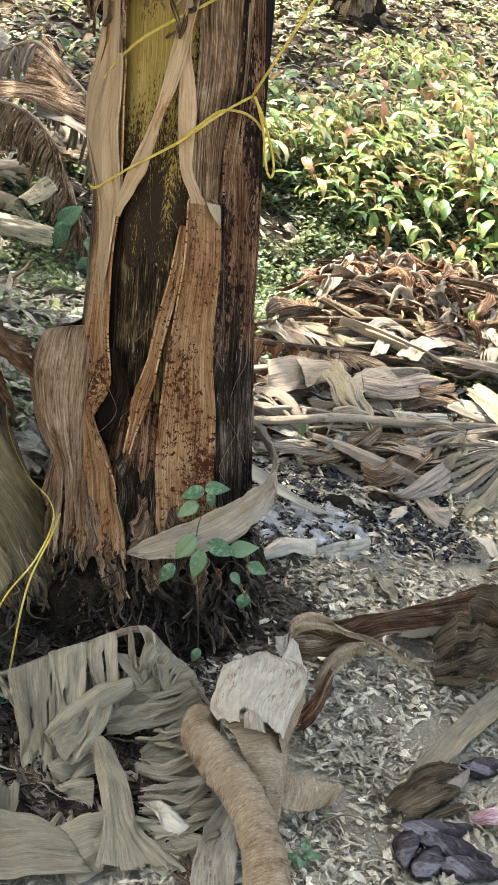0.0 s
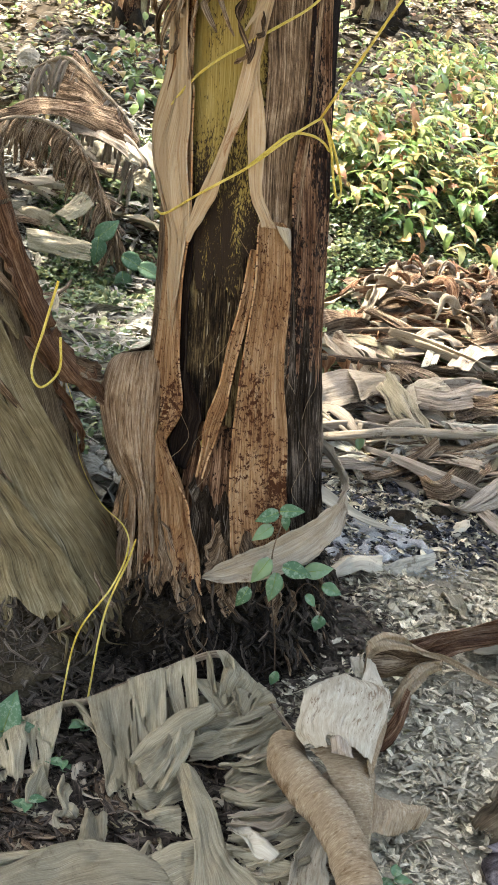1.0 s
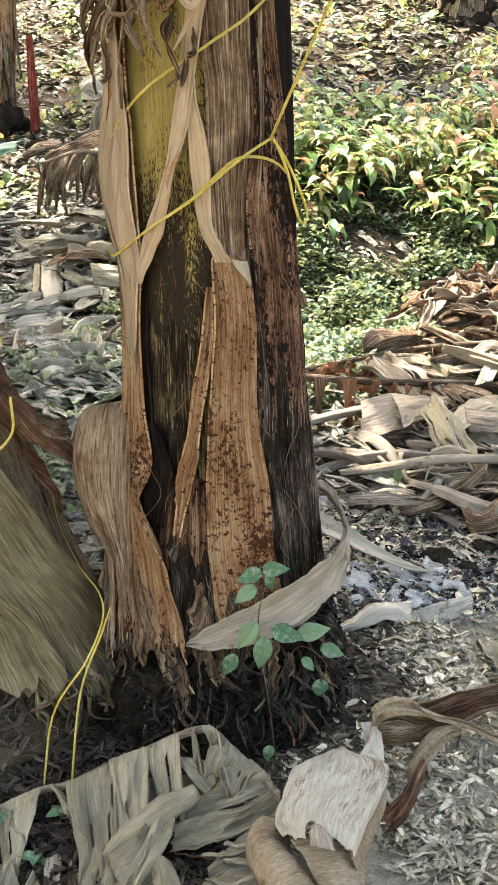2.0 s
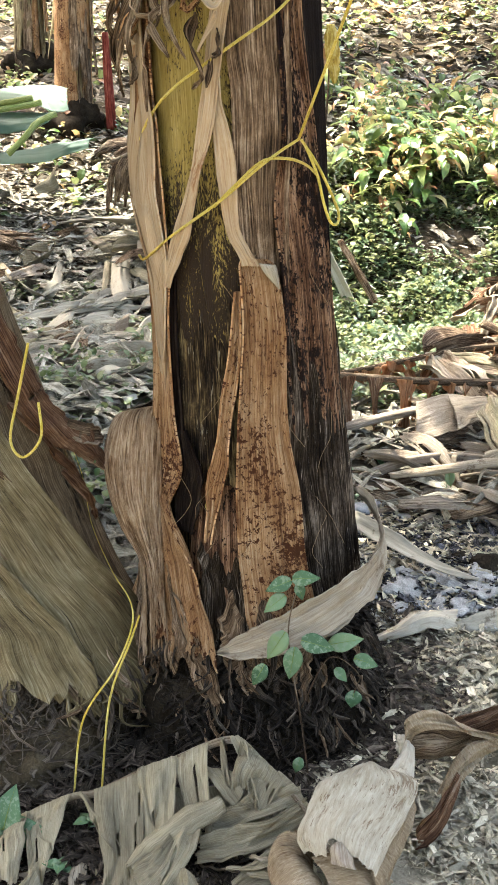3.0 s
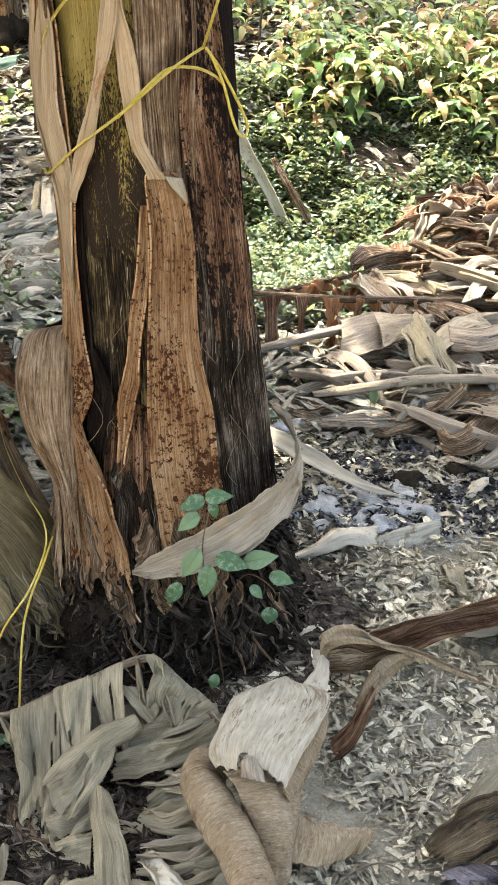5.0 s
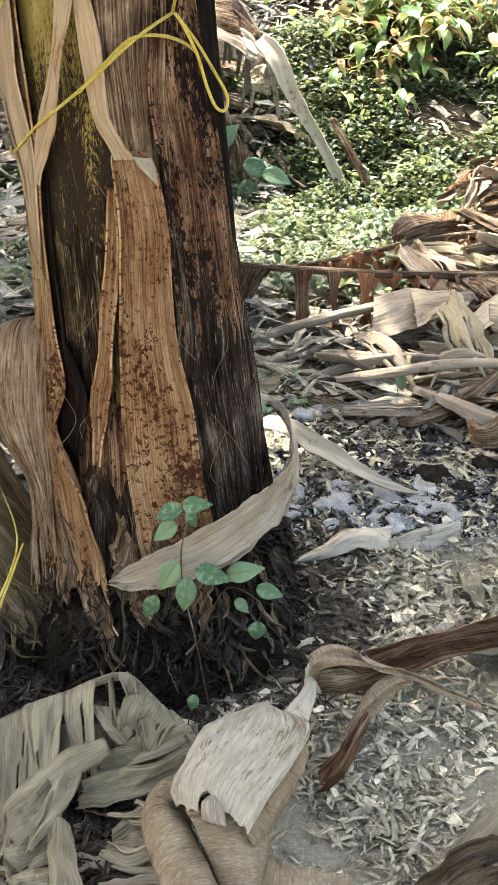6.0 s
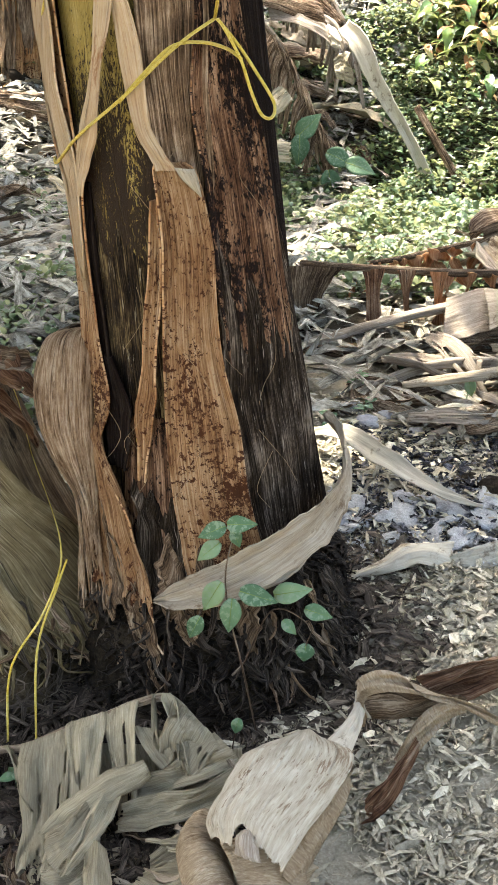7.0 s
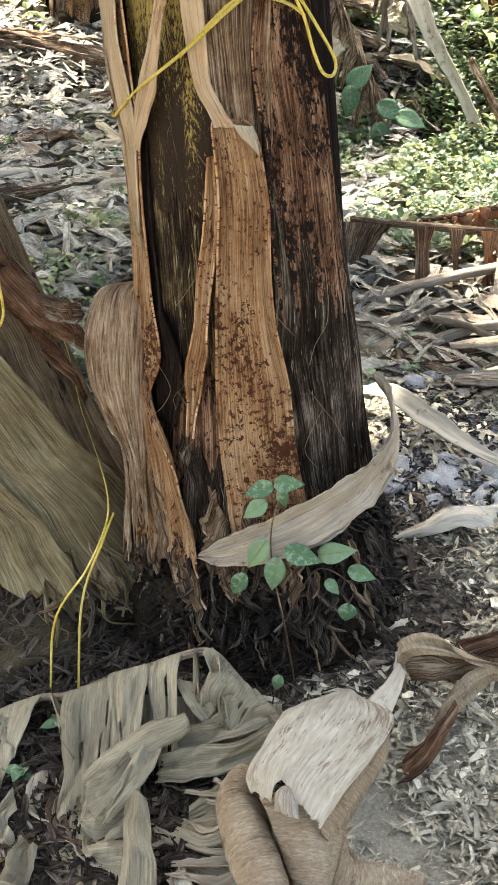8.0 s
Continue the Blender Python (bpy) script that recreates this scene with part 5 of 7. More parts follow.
    cloth(q, "arched_blade", [(0.235, -0.242, 0.032), (0.224, -0.26, 0.079), (0.221, -0.269, 0.118), (0.25, -0.261, 0.134), (0.287, -0.264, 0.129), (0.317, -0.274, 0.117), (0.367, -0.275, 0.102), (0.422, -0.282, 0.081), (0.479, -0.287, 0.055)], [(0.24, -0.249, 0.031), (0.234, -0.262, 0.069), (0.239, -0.272, 0.098), (0.268, -0.279, 0.112), (0.309, -0.274, 0.107), (0.336, -0.275, 0.102), (0.378, -0.283, 0.091), (0.428, -0.291, 0.069), (0.483, -0.287, 0.045)], STRAW, 3100, folds=1)
    cloth(q, "hood_lining", [(0.222, -0.275, 0.107), (0.256, -0.252, 0.111), (0.298, -0.251, 0.111), (0.353, -0.254, 0.096)], [(0.246, -0.223, 0.025), (0.289, -0.226, 0.025), (0.34, -0.212, 0.027), (0.381, -0.221, 0.056)], UMBER, 3101, folds=3)
    cloth(q, "back_blade", [(0.301, -0.215, 0.096), (0.36, -0.184, 0.102), (0.433, -0.158, 0.106), (0.523, -0.119, 0.113), (0.624, -0.062, 0.113)], [(0.338, -0.213, 0.037), (0.404, -0.179, 0.053), (0.463, -0.16, 0.066), (0.526, -0.145, 0.069), (0.626, -0.103, 0.066)], FLAKE, 3102, folds=6, crease=0.016, fine=0.003, n=80)
    cloth(q, "low_blade", [(0.372, -0.24, 0.073), (0.34, -0.242, 0.072), (0.313, -0.253, 0.056), (0.292, -0.264, 0.024), (0.277, -0.288, 0.005)], [(0.377, -0.248, 0.062), (0.353, -0.254, 0.05), (0.329, -0.267, 0.028), (0.304, -0.286, 0.01), (0.286, -0.298, -0.002)], STRAW, 3103, folds=2)
    cloth(q, "low_tail", [(0.308, -0.276, 0.037), (0.289, -0.305, 0.021), (0.266, -0.335, 0.001), (0.24, -0.345, -0.025)], [(0.312, -0.295, 0.023), (0.295, -0.332, 0.008), (0.274, -0.362, -0.018), (0.24, -0.384, -0.04)], FLAKE, 3104, folds=2)
    cloth(q, "white_tatter", [(0.22, -0.19, 0.041), (0.217, -0.212, 0.037), (0.224, -0.229, 0.024)], [(0.242, -0.198, 0.06), (0.239, -0.221, 0.046), (0.245, -0.228, 0.025)], SILVER, 3105, folds=1)
    w = thing("dead_leaf", "bleached crumpled leaf lying in the ash", "dead leaf", (0.3, 0.16, 0.05))
    cloth(w, "blade", [(0.193, 0.133, 0.047), (0.242, 0.151, 0.068), (0.286, 0.179, 0.089), (0.369, 0.21, 0.079)], [(0.199, 0.128, 0.038), (0.263, 0.131, 0.055), (0.311, 0.14, 0.071), (0.36, 0.152, 0.047)], SILVER, 217, folds=2, crease=0.007, fine=0.0006, bulge=0.006)
    cloth(w, "blade", [(0.356, 0.17, 0.067), (0.407, 0.186, 0.085), (0.49, 0.232, 0.083)], [(0.366, 0.175, 0.054), (0.412, 0.165, 0.049), (0.489, 0.211, 0.057)], SILVER, 218, folds=2, crease=0.005, fine=0.0015)
    s = thing("dead_leaf", "long pale dry strip lying across the ash", "dead leaf", (0.25, 0.4, 0.1))
    part("blade", ribbon("blade", [(0.1, 0.51, 0.14, 0.03, -20, 40), (0.16, 0.47, 0.155, 0.04, -25, 60), (0.24, 0.4, 0.14, 0.045, -25, 60), (0.33, 0.335, 0.115, 0.03, -20, 60), (0.42, 0.3, 0.1, 0.012, 0, 30)], SILVER, n=50, m=14, seed=219), s)


build_curled_leaf()


# ---- the heap of leaves behind ----
def build_heap():
    r = random.Random(33)
    for k, (rib, fringe, mat_) in enumerate((
            ([(0.02, 1.13, 0.285, 0.009), (0.164, 1.18, 0.262, 0.009), (0.4, 1.22, 0.242, 0.01), (0.65, 1.26, 0.232, 0.011), (0.96, 1.3, 0.215, 0.013), (1.5, 1.36, 0.2, 0.015)], 13, RUST),
            ([(0.14, 1.5, 0.17, 0.006), (0.267, 1.5, 0.193, 0.008), (0.441, 1.5, 0.237, 0.008), (0.634, 1.52, 0.268, 0.009), (0.95, 1.55, 0.29, 0.01), (1.4, 1.6, 0.3, 0.012)], 15, RUST))):
        p = thing("dead_banana_frond", "dry banana frond with rust-brown hanging strips on a leaf heap", "dead frond", (rib[1][0], rib[1][1], 0.12), group="fronds on the heap")
        part("midrib", tube("midrib", rib, UMBER, n=70, sides=10, rough=0.1), p, "brown woody midrib")
        sp = spline([q[:3] for q in rib], 100)
        for i in range(fringe):
            a = sp[int((i + 0.3 + 0.5 * r.random()) * 62 / fringe)]
            g = land(a[0], a[1] - 0.05) + 0.01
            w = r.uniform(0.024, 0.05)
            if k == 0 and a[0] < 0.3:
                continue
            rows = [(a[0], a[1] - 0.004, a[2], w * 2.0, 88, 10), (a[0] + r.uniform(-0.01, 0.01), a[1] - 0.012, a[2] * 0.72 + g * 0.28, w * 0.75, 88, 20), (a[0] + r.uniform(-0.02, 0.02), a[1] - 0.02, a[2] * 0.4 + g * 0.6, w * 0.5, 85 + r.uniform(-30, 30), 40), (a[0] + r.uniform(-0.04, 0.04), a[1] - r.uniform(0.0, 0.1), g, w * 0.5, 80 + r.uniform(-40, 40), 70)]
            part("hanging_strip", ribbon("hanging_strip", rows, mat_, n=24, m=8, seed=300 + 40 * k + i), p)
        if k == 0:
            cloth(p, "hanging_strip", [(-0.03, 1.12, 0.285), (-0.02, 1.115, 0.2), (0.0, 1.1, 0.12)], [(0.115, 1.15, 0.272), (0.075, 1.14, 0.21), (0.045, 1.12, 0.12)], UMBER, 390, "broad brown hanging strip", folds=3, crease=0.006)
            for q, (x, w0, w1, w2) in enumerate(((0.19, 0.055, 0.032, 0.042), (0.268, 0.045, 0.016, 0.014), (0.345, 0.045, 0.02, 0.03))):
                zt, zg = 0.262 - 0.03 * (x - 0.16), land(x, 1.15)
                zm = zt * 0.6 + zg * 0.4
                cloth(p, "hanging_strip", [(x - w0 / 2, 1.18, zt), (x - w1 / 2, 1.17, zm), (x - w2 / 2 + 0.006, 1.16, zg)], [(x + w0 / 2, 1.18, zt), (x + w1 / 2, 1.17, zm), (x + w2 / 2 + 0.006, 1.16, zg)], (FLAKE, FLAKE, RUST)[q], 391 + q, folds=1, crease=0.004, slits=0)
    logs = (([(0.03, 0.98, 0.14), (0.178, 1.05, 0.165), (0.357, 1.1, 0.2), (0.5, 1.13, 0.21)], 0.022, DRAB),
            ([(0.06, 0.93, 0.1), (0.21, 0.95, 0.142), (0.31, 1.0, 0.15)], 0.02, SILVER),
            ([(0.12, 0.72, 0.1), (0.264, 0.8, 0.15), (0.403, 0.8, 0.185), (0.62, 0.82, 0.17), (0.95, 0.8, 0.2), (1.3, 0.78, 0.2)], 0.02, DRAB))
    for k, (pts, w, mt) in enumerate(logs):
        p = thing("dead_leaf_stalk", "pale dry banana leaf stalk lying on the heap", "leaf stalk", pts[1], group="stalks on the heap")
        part("stalk", ribbon("stalk", [(*q, w * 1.7, 150, 150) for q in pts], mt, n=50, m=14, thick=0.004, seed=340 + k, ends=(0.6, 0.6), crease=0.003), p)
    heap = [(0.42, 1.02, 0.16), (0.55, 0.95, 0.19), (0.7, 0.98, 0.23), (0.85, 1.05, 0.26), (0.62, 1.1, 0.22), (0.95, 0.92, 0.22), (0.5, 0.78, 0.15), (0.72, 0.74, 0.16), (0.9, 0.7, 0.17), (0.6, 0.62, 0.13), (0.82, 0.58, 0.13), (1.05, 0.62, 0.14), (0.7, 1.35, 0.27), (0.85, 1.45, 0.33), (1.0, 1.5, 0.36), (0.8, 1.65, 0.38), (1.1, 1.3, 0.3), (1.2, 1.0, 0.22), (0.2, 0.95, 0.12), (0.32, 0.72, 0.12), (0.3, 0.9, 0.13), (0.42, 0.64, 0.12)]
    for k, (x, y, z) in enumerate(heap * 3):
        x, y = x + r.uniform(-0.1, 0.1), y + r.uniform(-0.08, 0.08)
        a, ln = r.uniform(-0.9, 0.7) + (math.pi if r.random() < 0.5 else 0), r.uniform(0.12, 0.4)
        w = r.uniform(0.015, 0.06)
        rows = []
        for s in (-0.5, -0.17, 0.17, 0.5):
            px, py = x + ln * s * math.cos(a + 0.8 * s), y + ln * s * math.sin(a + 0.8 * s)
            rows.append((px, py, max(land(px, py) + 0.01, z - 0.075 + r.uniform(-0.03, 0.03) - 0.1 * s * s), w * (1.1 - 0.5 * abs(s)), r.uniform(-50, 20), r.uniform(10, 110)))
        p = thing("dead_leaf", "crumpled grey-brown dried banana leaf on the heap", "dead leaf", (x, y, rows[1][2]), group="leaves on the heap")
        part("blade", ribbon("blade", rows, r.choice((DRAB, DRAB, UMBER, UMBER, STRAW_GREY, GREY)), n=36, m=12, thick=0.001, crease=0.008, ripple=0.005, tears=1, seed=400 + k, ends=(0.6, 0.5), fray=0.12), p)


def heap_leaf(a, b, material, seed, folds):
    lone("dead_leaf", cloth_mesh("dead_leaf", a, b, material, seed, folds=folds, n=60, m=40, crease=0.0055, fine=0.0012, bulge=0.002, slits=2), "broad creased grey dried banana leaf on the heap", "dead leaf", "leaves on the heap")


def build_heap_top():
    heap_leaf([(0.359, 1.041, 0.236), (0.453, 1.119, 0.238), (0.521, 1.094, 0.237), (0.595, 1.077, 0.237)], [(0.351, 0.902, 0.183), (0.431, 0.943, 0.194), (0.496, 1.01, 0.195), (0.575, 1.021, 0.216)], DRAB, 3200, 3)
    heap_leaf([(0.446, 1.096, 0.247), (0.516, 1.081, 0.247), (0.594, 1.087, 0.247)], [(0.454, 0.919, 0.213), (0.524, 1.006, 0.215), (0.6, 1.088, 0.227)], STRAW_GREY, 3201, 2)
    heap_leaf([(0.363, 1.036, 0.196), (0.423, 1.065, 0.207), (0.482, 1.043, 0.206)], [(0.342, 0.88, 0.173), (0.407, 0.92, 0.174), (0.49, 0.98, 0.175)], UMBER, 3202, 3)
    # sunlit leaf: its patch of sun is put into the bleached colour
    heap_leaf([(0.529, 0.907, 0.193), (0.599, 1.04, 0.216), (0.649, 1.084, 0.237), (0.708, 1.114, 0.248)], [(0.574, 0.903, 0.183), (0.623, 0.951, 0.204), (0.677, 1.015, 0.215), (0.749, 1.066, 0.227)], CHALK, 3203, 2)
    heap_leaf([(0.626, 1.037, 0.236), (0.703, 0.99, 0.245), (0.797, 1.039, 0.256), (0.875, 1.023, 0.256)], [(0.626, 0.954, 0.194), (0.693, 0.916, 0.203), (0.761, 0.935, 0.214), (0.833, 1.002, 0.235)], DRAB, 3204, 5)
    heap_leaf([(0.722, 0.97, 0.205), (0.832, 1.07, 0.217), (0.921, 1.092, 0.228)], [(0.726, 0.914, 0.183), (0.812, 0.96, 0.184), (0.911, 1.011, 0.186)], GREY, 3205, 3)
    heap_leaf([(0.877, 1.751, 0.258), (0.767, 1.412, 0.266), (0.689, 1.205, 0.249)], [(0.945, 1.805, 0.252), (0.826, 1.452, 0.261), (0.744, 1.238, 0.246)], SILVER, 3206, 1)
    heap_leaf([(0.769, 1.215, 0.258), (0.936, 1.557, 0.26), (1.009, 1.653, 0.269), (1.061, 1.564, 0.279)], [(0.83, 1.196, 0.25), (0.896, 1.297, 0.269), (0.964, 1.343, 0.274), (1.05, 1.465, 0.26)], DRAB, 3207, 4)
    heap_leaf([(0.53, 0.599, 0.149), (0.556, 0.504, 0.152), (0.639, 0.603, 0.169), (0.734, 0.733, 0.188), (0.773, 0.784, 0.2)], [(0.54, 0.488, 0.111), (0.597, 0.478, 0.12), (0.686, 0.553, 0.145), (0.771, 0.681, 0.165), (0.82, 0.766, 0.18)], GREY, 3208, 6)
    heap_leaf([(0.539, 0.482, 0.111), (0.589, 0.417, 0.126), (0.661, 0.476, 0.15), (0.752, 0.577, 0.167)], [(0.579, 0.468, 0.1), (0.627, 0.427, 0.106), (0.709, 0.456, 0.119), (0.764, 0.522, 0.123)], DRAB, 3209, 5)
    heap_leaf([(0.376, 0.585, 0.128), (0.458, 0.627, 0.151), (0.538, 0.665, 0.163), (0.607, 0.715, 0.198)], [(0.404, 0.562, 0.116), (0.473, 0.578, 0.128), (0.546, 0.623, 0.15), (0.61, 0.677, 0.184)], GREY, 3210, 4)
    heap_leaf([(0.345, 0.655, 0.143), (0.394, 0.663, 0.153), (0.439, 0.632, 0.151)], [(0.35, 0.635, 0.121), (0.398, 0.631, 0.121), (0.439, 0.619, 0.12)], DRAB, 3211, 3)
    heap_leaf([(0.492, 0.754, 0.21), (0.537, 0.763, 0.22), (0.587, 0.761, 0.21), (0.594, 0.758, 0.2)], [(0.463, 0.656, 0.163), (0.493, 0.714, 0.187), (0.528, 0.735, 0.198), (0.572, 0.746, 0.189)], STRAW_GREY, 3212, 2)
    heap_leaf([(0.642, 0.807, 0.211), (0.719, 0.806, 0.211), (0.818, 0.825, 0.211)], [(0.652, 0.775, 0.19), (0.724, 0.786, 0.19), (0.815, 0.793, 0.19)], SILVER, 3213, 2)
    heap_leaf([(0.667, 0.712, 0.177), (0.733, 0.74, 0.189), (0.823, 0.804, 0.191)], [(0.628, 0.612, 0.15), (0.699, 0.654, 0.153), (0.787, 0.697, 0.156)], UMBER, 3214, 4)
    heap_leaf([(0.643, 0.444, 0.108), (0.659, 0.358, 0.096), (0.694, 0.317, 0.089)], [(0.658, 0.46, 0.124), (0.687, 0.394, 0.119), (0.723, 0.373, 0.109)], DRAB, 3215, 2)
    p = thing("dead_leaf_stalk", "long pale dry banana leaf stalk lying on the heap", "leaf stalk", (0.53, 0.72, 0.2), group="stalks on the heap")
    part("stalk", ribbon("stalk", [(*q, 0.034, 150, 150) for q in [(0.267, 0.662, 0.183), (0.407, 0.691, 0.196), (0.528, 0.718, 0.207), (0.649, 0.724, 0.208), (0.81, 0.754, 0.21)]], STRAW_GREY, n=60, m=14, thick=0.002, seed=345, ends=(0.6, 0.6), crease=0.003), p)


def heap_z(x, y):
    """The top of the leaf heap, which rises to the back and away from the stem."""
    side = min(max((x - 0.22) / 0.6, 0), 1)
    return land(x, y) + 0.02 + side * float(np.interp(y, (0.5, 0.75, 1.05, 1.4, 1.8, 2.2, 2.6), (0.0, 0.05, 0.09, 0.13, 0.26, 0.3, 0.1)))


def torn_leaf(x, y, z, heading, ln, w, material, seed, tilt=(0.0, 0.0), strips=3, label="", group=""):
    """A crumpled piece of dead blade, torn along its veins into loose strips that curl apart at the far end."""
    n, m = 34, 28
    r = np.random.default_rng(seed)
    v, u = np.linspace(0, 1, n)[:, None], np.linspace(-1, 1, m)[None, :]
    half = w / 2 * (0.3 + 0.75 * np.sin(np.pi * np.clip(v * 0.9 + 0.07, 0, 1)) ** 0.7 + 0.16 * wobble(n, 1, seed, 4, 0) * np.sign(u))
    across, along = half * u, ln * (v - 0.5) + 0.03 * ln * wobble(n, m, seed + 8, 2, 2)
    up = 0.17 * w * crumple(n, m, seed + 1, 11, 1.2, 0.28) + 0.04 * w * ridges(n, m, seed + 2, 0.9, 5) + 0.004 * wobble(n, m, seed + 3, 1.2, 2)
    up = up + r.uniform(-0.5, 0.6) * w * u ** 2 * (0.4 + v) - 0.2 * ln * (v - 0.4) ** 2
    keep = np.ones((n - 1, m - 1), bool)
    cuts = [0, *sorted(r.choice(np.arange(3, m - 3), strips, replace=False)), m]
    for a, b in zip(cuts[:-1], cuts[1:]):
        start = r.uniform(0.15, 0.6)
        loose = np.clip((v - start) / (1 - start), 0, 1) ** 1.6
        s = slice(int(a), int(b))
        mid = across[:, s].mean(1, keepdims=True)
        pinch = 1 - 0.45 * loose * r.random()
        across[:, s] = mid + (across[:, s] - mid) * pinch + loose * r.normal(0, 0.16) * w
        up[:, s] += loose * r.normal(-0.05, 0.3) * w + loose * r.normal(0, 0.35) * (across[:, s] - mid)
        along[:, s] -= loose * abs(r.normal(0, 0.16)) * ln
        if a:
            keep[int(start * (n - 1)):, int(a) - 1] = False
    for c, e in enumerate((0.1 * n * np.abs(wobble(1, m - 1, seed + 11, 0, 6)[0])).astype(int)):
        keep[n - 1 - e:, c] = False
        keep[:int(e * 0.6), c] = False
    f = Vector((math.cos(heading), math.sin(heading), tilt[0])).normalized()
    s = Vector((-math.sin(heading), math.cos(heading), tilt[1])).normalized()
    P = np.array((x, y, z)) + along[..., None] * np.array(f) + across[..., None] * np.array(s) + up[..., None] * np.array(f.cross(s))
    sink = min(float(P[i, j, 2]) - land(P[i, j, 0], P[i, j, 1]) for i in range(0, n, 6) for j in range(0, m, 6))
    P[..., 2] += max(0.0, 0.004 - sink) if sink > -0.12 else 0.1
    lone("dead_leaf", sheet("dead_leaf", P, 0.0009, material, keep), label, "dead leaf", group)


def build_heap_tangle():
    r = random.Random(3333)
    for k in range(120):
        x, y = r.uniform(0.24, 1.45), r.uniform(0.55, 2.3) if k % 3 else r.uniform(1.4, 2.3)
        if x < 0.3 + 0.28 * max(y - 0.9, 0) + 0.1 * r.random():
            continue
        ln, w = r.uniform(0.16, 0.4), r.uniform(0.05, 0.12)
        tone = r.choice((DRAB, DRAB, STRAW_GREY, ASHEN, DRAB, UMBER, SILVER)) if y < 1.5 else r.choice((FLAKE, UMBER, UMBER, DRAB, GREY))
        torn_leaf(x, y, heap_z(x, y) + r.uniform(0.0, 0.03), r.choice((0.2, 3.3, -0.6, -0.7, -1.1, -1.3, -1.9, 2.3)) + r.uniform(-0.4, 0.4), ln, w, tone, 7000 + k, (r.uniform(-0.3, 0.15), r.uniform(-0.3, 0.5)), r.randint(2, 5), "crumpled torn dried banana leaf on the heap", "leaves on the heap")
    for k in range(22):
        x, y = r.uniform(0.66, 1.4), r.uniform(1.5, 2.35)
        x += 0.2 * max(y - 1.8, 0)
        p = thing("dead_banana_frond", "tangled shreds of rust-brown dead frond on the heap", "dead frond", (x, y, heap_z(x, y)), group="shredded fronds")
        for i in range(13):
            a, ln, rise = r.uniform(0, 6.28), r.uniform(0.06, 0.2), r.choice((0.0, 0.02, 0.04, 0.09)) * r.random()
            q = (x + r.uniform(-0.09, 0.09), y + r.uniform(-0.09, 0.09))
            w = r.uniform(0.014, 0.055)
            rows = []
            for s in (0, 0.3, 0.65, 1):
                px, py = q[0] + ln * s * math.cos(a + 0.5 * s), q[1] + ln * s * math.sin(a + 0.5 * s)
                rows.append((px, py, heap_z(px, py) + 0.01 + rise * math.sin(2.7 * s + 0.25), w * (1.1 - 0.6 * s)))
            strip(p, "shred", rows, r.choice((FLAKE, FLAKE, UMBER, DRAB, STRAW_GREY)), 7700 + 20 * k + i, roll=r.uniform(-70, 70), curl=r.uniform(10, 110), n=20, m=9, crease=0.012, ripple=0.006, ragged=0.3)
    for k, (x, y, z) in enumerate(((0.84, 0.72, 0.2), (0.74, 0.66, 0.17), (0.95, 0.62, 0.19), (0.64, 0.72, 0.16), (1.1, 0.7, 0.21))):
        p = thing("dead_banana_leaf", "grey dead banana leaf shredded into a fan by the ash", "dead leaf", (x, y, z), group="fans of shredded leaf")
        for i in range(13):
            a, ln = 3.15 + 0.1 * i + r.uniform(-0.06, 0.06), r.uniform(0.2, 0.36)
            rows = []
            for s in (0, 0.3, 0.65, 1):
                px, py = x + ln * s * math.cos(a - 0.35 * s), y + ln * s * math.sin(a - 0.35 * s) * 0.8
                rows.append((px, py, max(land(px, py) + 0.012, z - 0.1 * s * s - 0.012 * i * s + 0.03 * math.sin(3 * s)), (0.012, 0.026, 0.022, 0.008)[int(s * 3.2)]))
            strip(p, "shred", rows, r.choice((DRAB, ASHEN, GREY, STRAW_GREY)), 8200 + 20 * k + i, roll=r.uniform(-40, 20), curl=r.uniform(30, 90), n=26, m=9)


build_heap()
build_heap_top()
build_heap_tangle()


# ---- litter ----
def scatter_strips(name, label, count, region, size, material, seed, lift=0.006, bend=0.5, where=None, broad=(0.05, 0.24)):
    """Small curled flakes lying on the ground: one object of stuff."""
    r = np.random.default_rng(seed)
    pieces = []
    x0, x1, y0, y1 = region
    while len(pieces) < count:
        x, y = r.uniform(x0, x1), r.uniform(y0, y1)
        if where and not where(x, y, r):
            continue
        ln, a = size[0] + (size[1] - size[0]) * r.random() ** 2.2, r.uniform(0, 6.283)
        w = ln * r.uniform(*broad)
        d, s = np.array((math.cos(a), math.sin(a))), np.array((-math.sin(a), math.cos(a)))
        z0, tilt = land(x, y) + r.uniform(0.0, lift), r.normal(0, 0.25)
        pts = []
        for k in range(3):
            f = k / 2 - 0.5
            q = np.array((x, y)) + d * ln * f + s * ln * 0.25 * bend * (f * f - 0.1) * r.choice((-1, 1))
            h = z0 + ln * (abs(tilt) * (f + 0.5) * 0.6 + bend * 0.4 * (0.25 - f * f)) + 0.001
            ww = w * (1.0, 1.2, 0.6)[k]
            tw = r.normal(0, 0.7)
            pts += [(*(q - s * ww), h - tw * ww), (*(q + s * ww), h + tw * ww)]
        uv = np.array([(0, 0), (w, 0), (0, ln / 2), (w, ln / 2), (0, ln), (w, ln)]) + r.uniform(0, 9, 2)
        pieces.append((np.array(pts), [(0, 1, 3, 2), (2, 3, 5, 4)], uv))
    lone(name, join(name, pieces, material), label, "litter", kind="stuff")


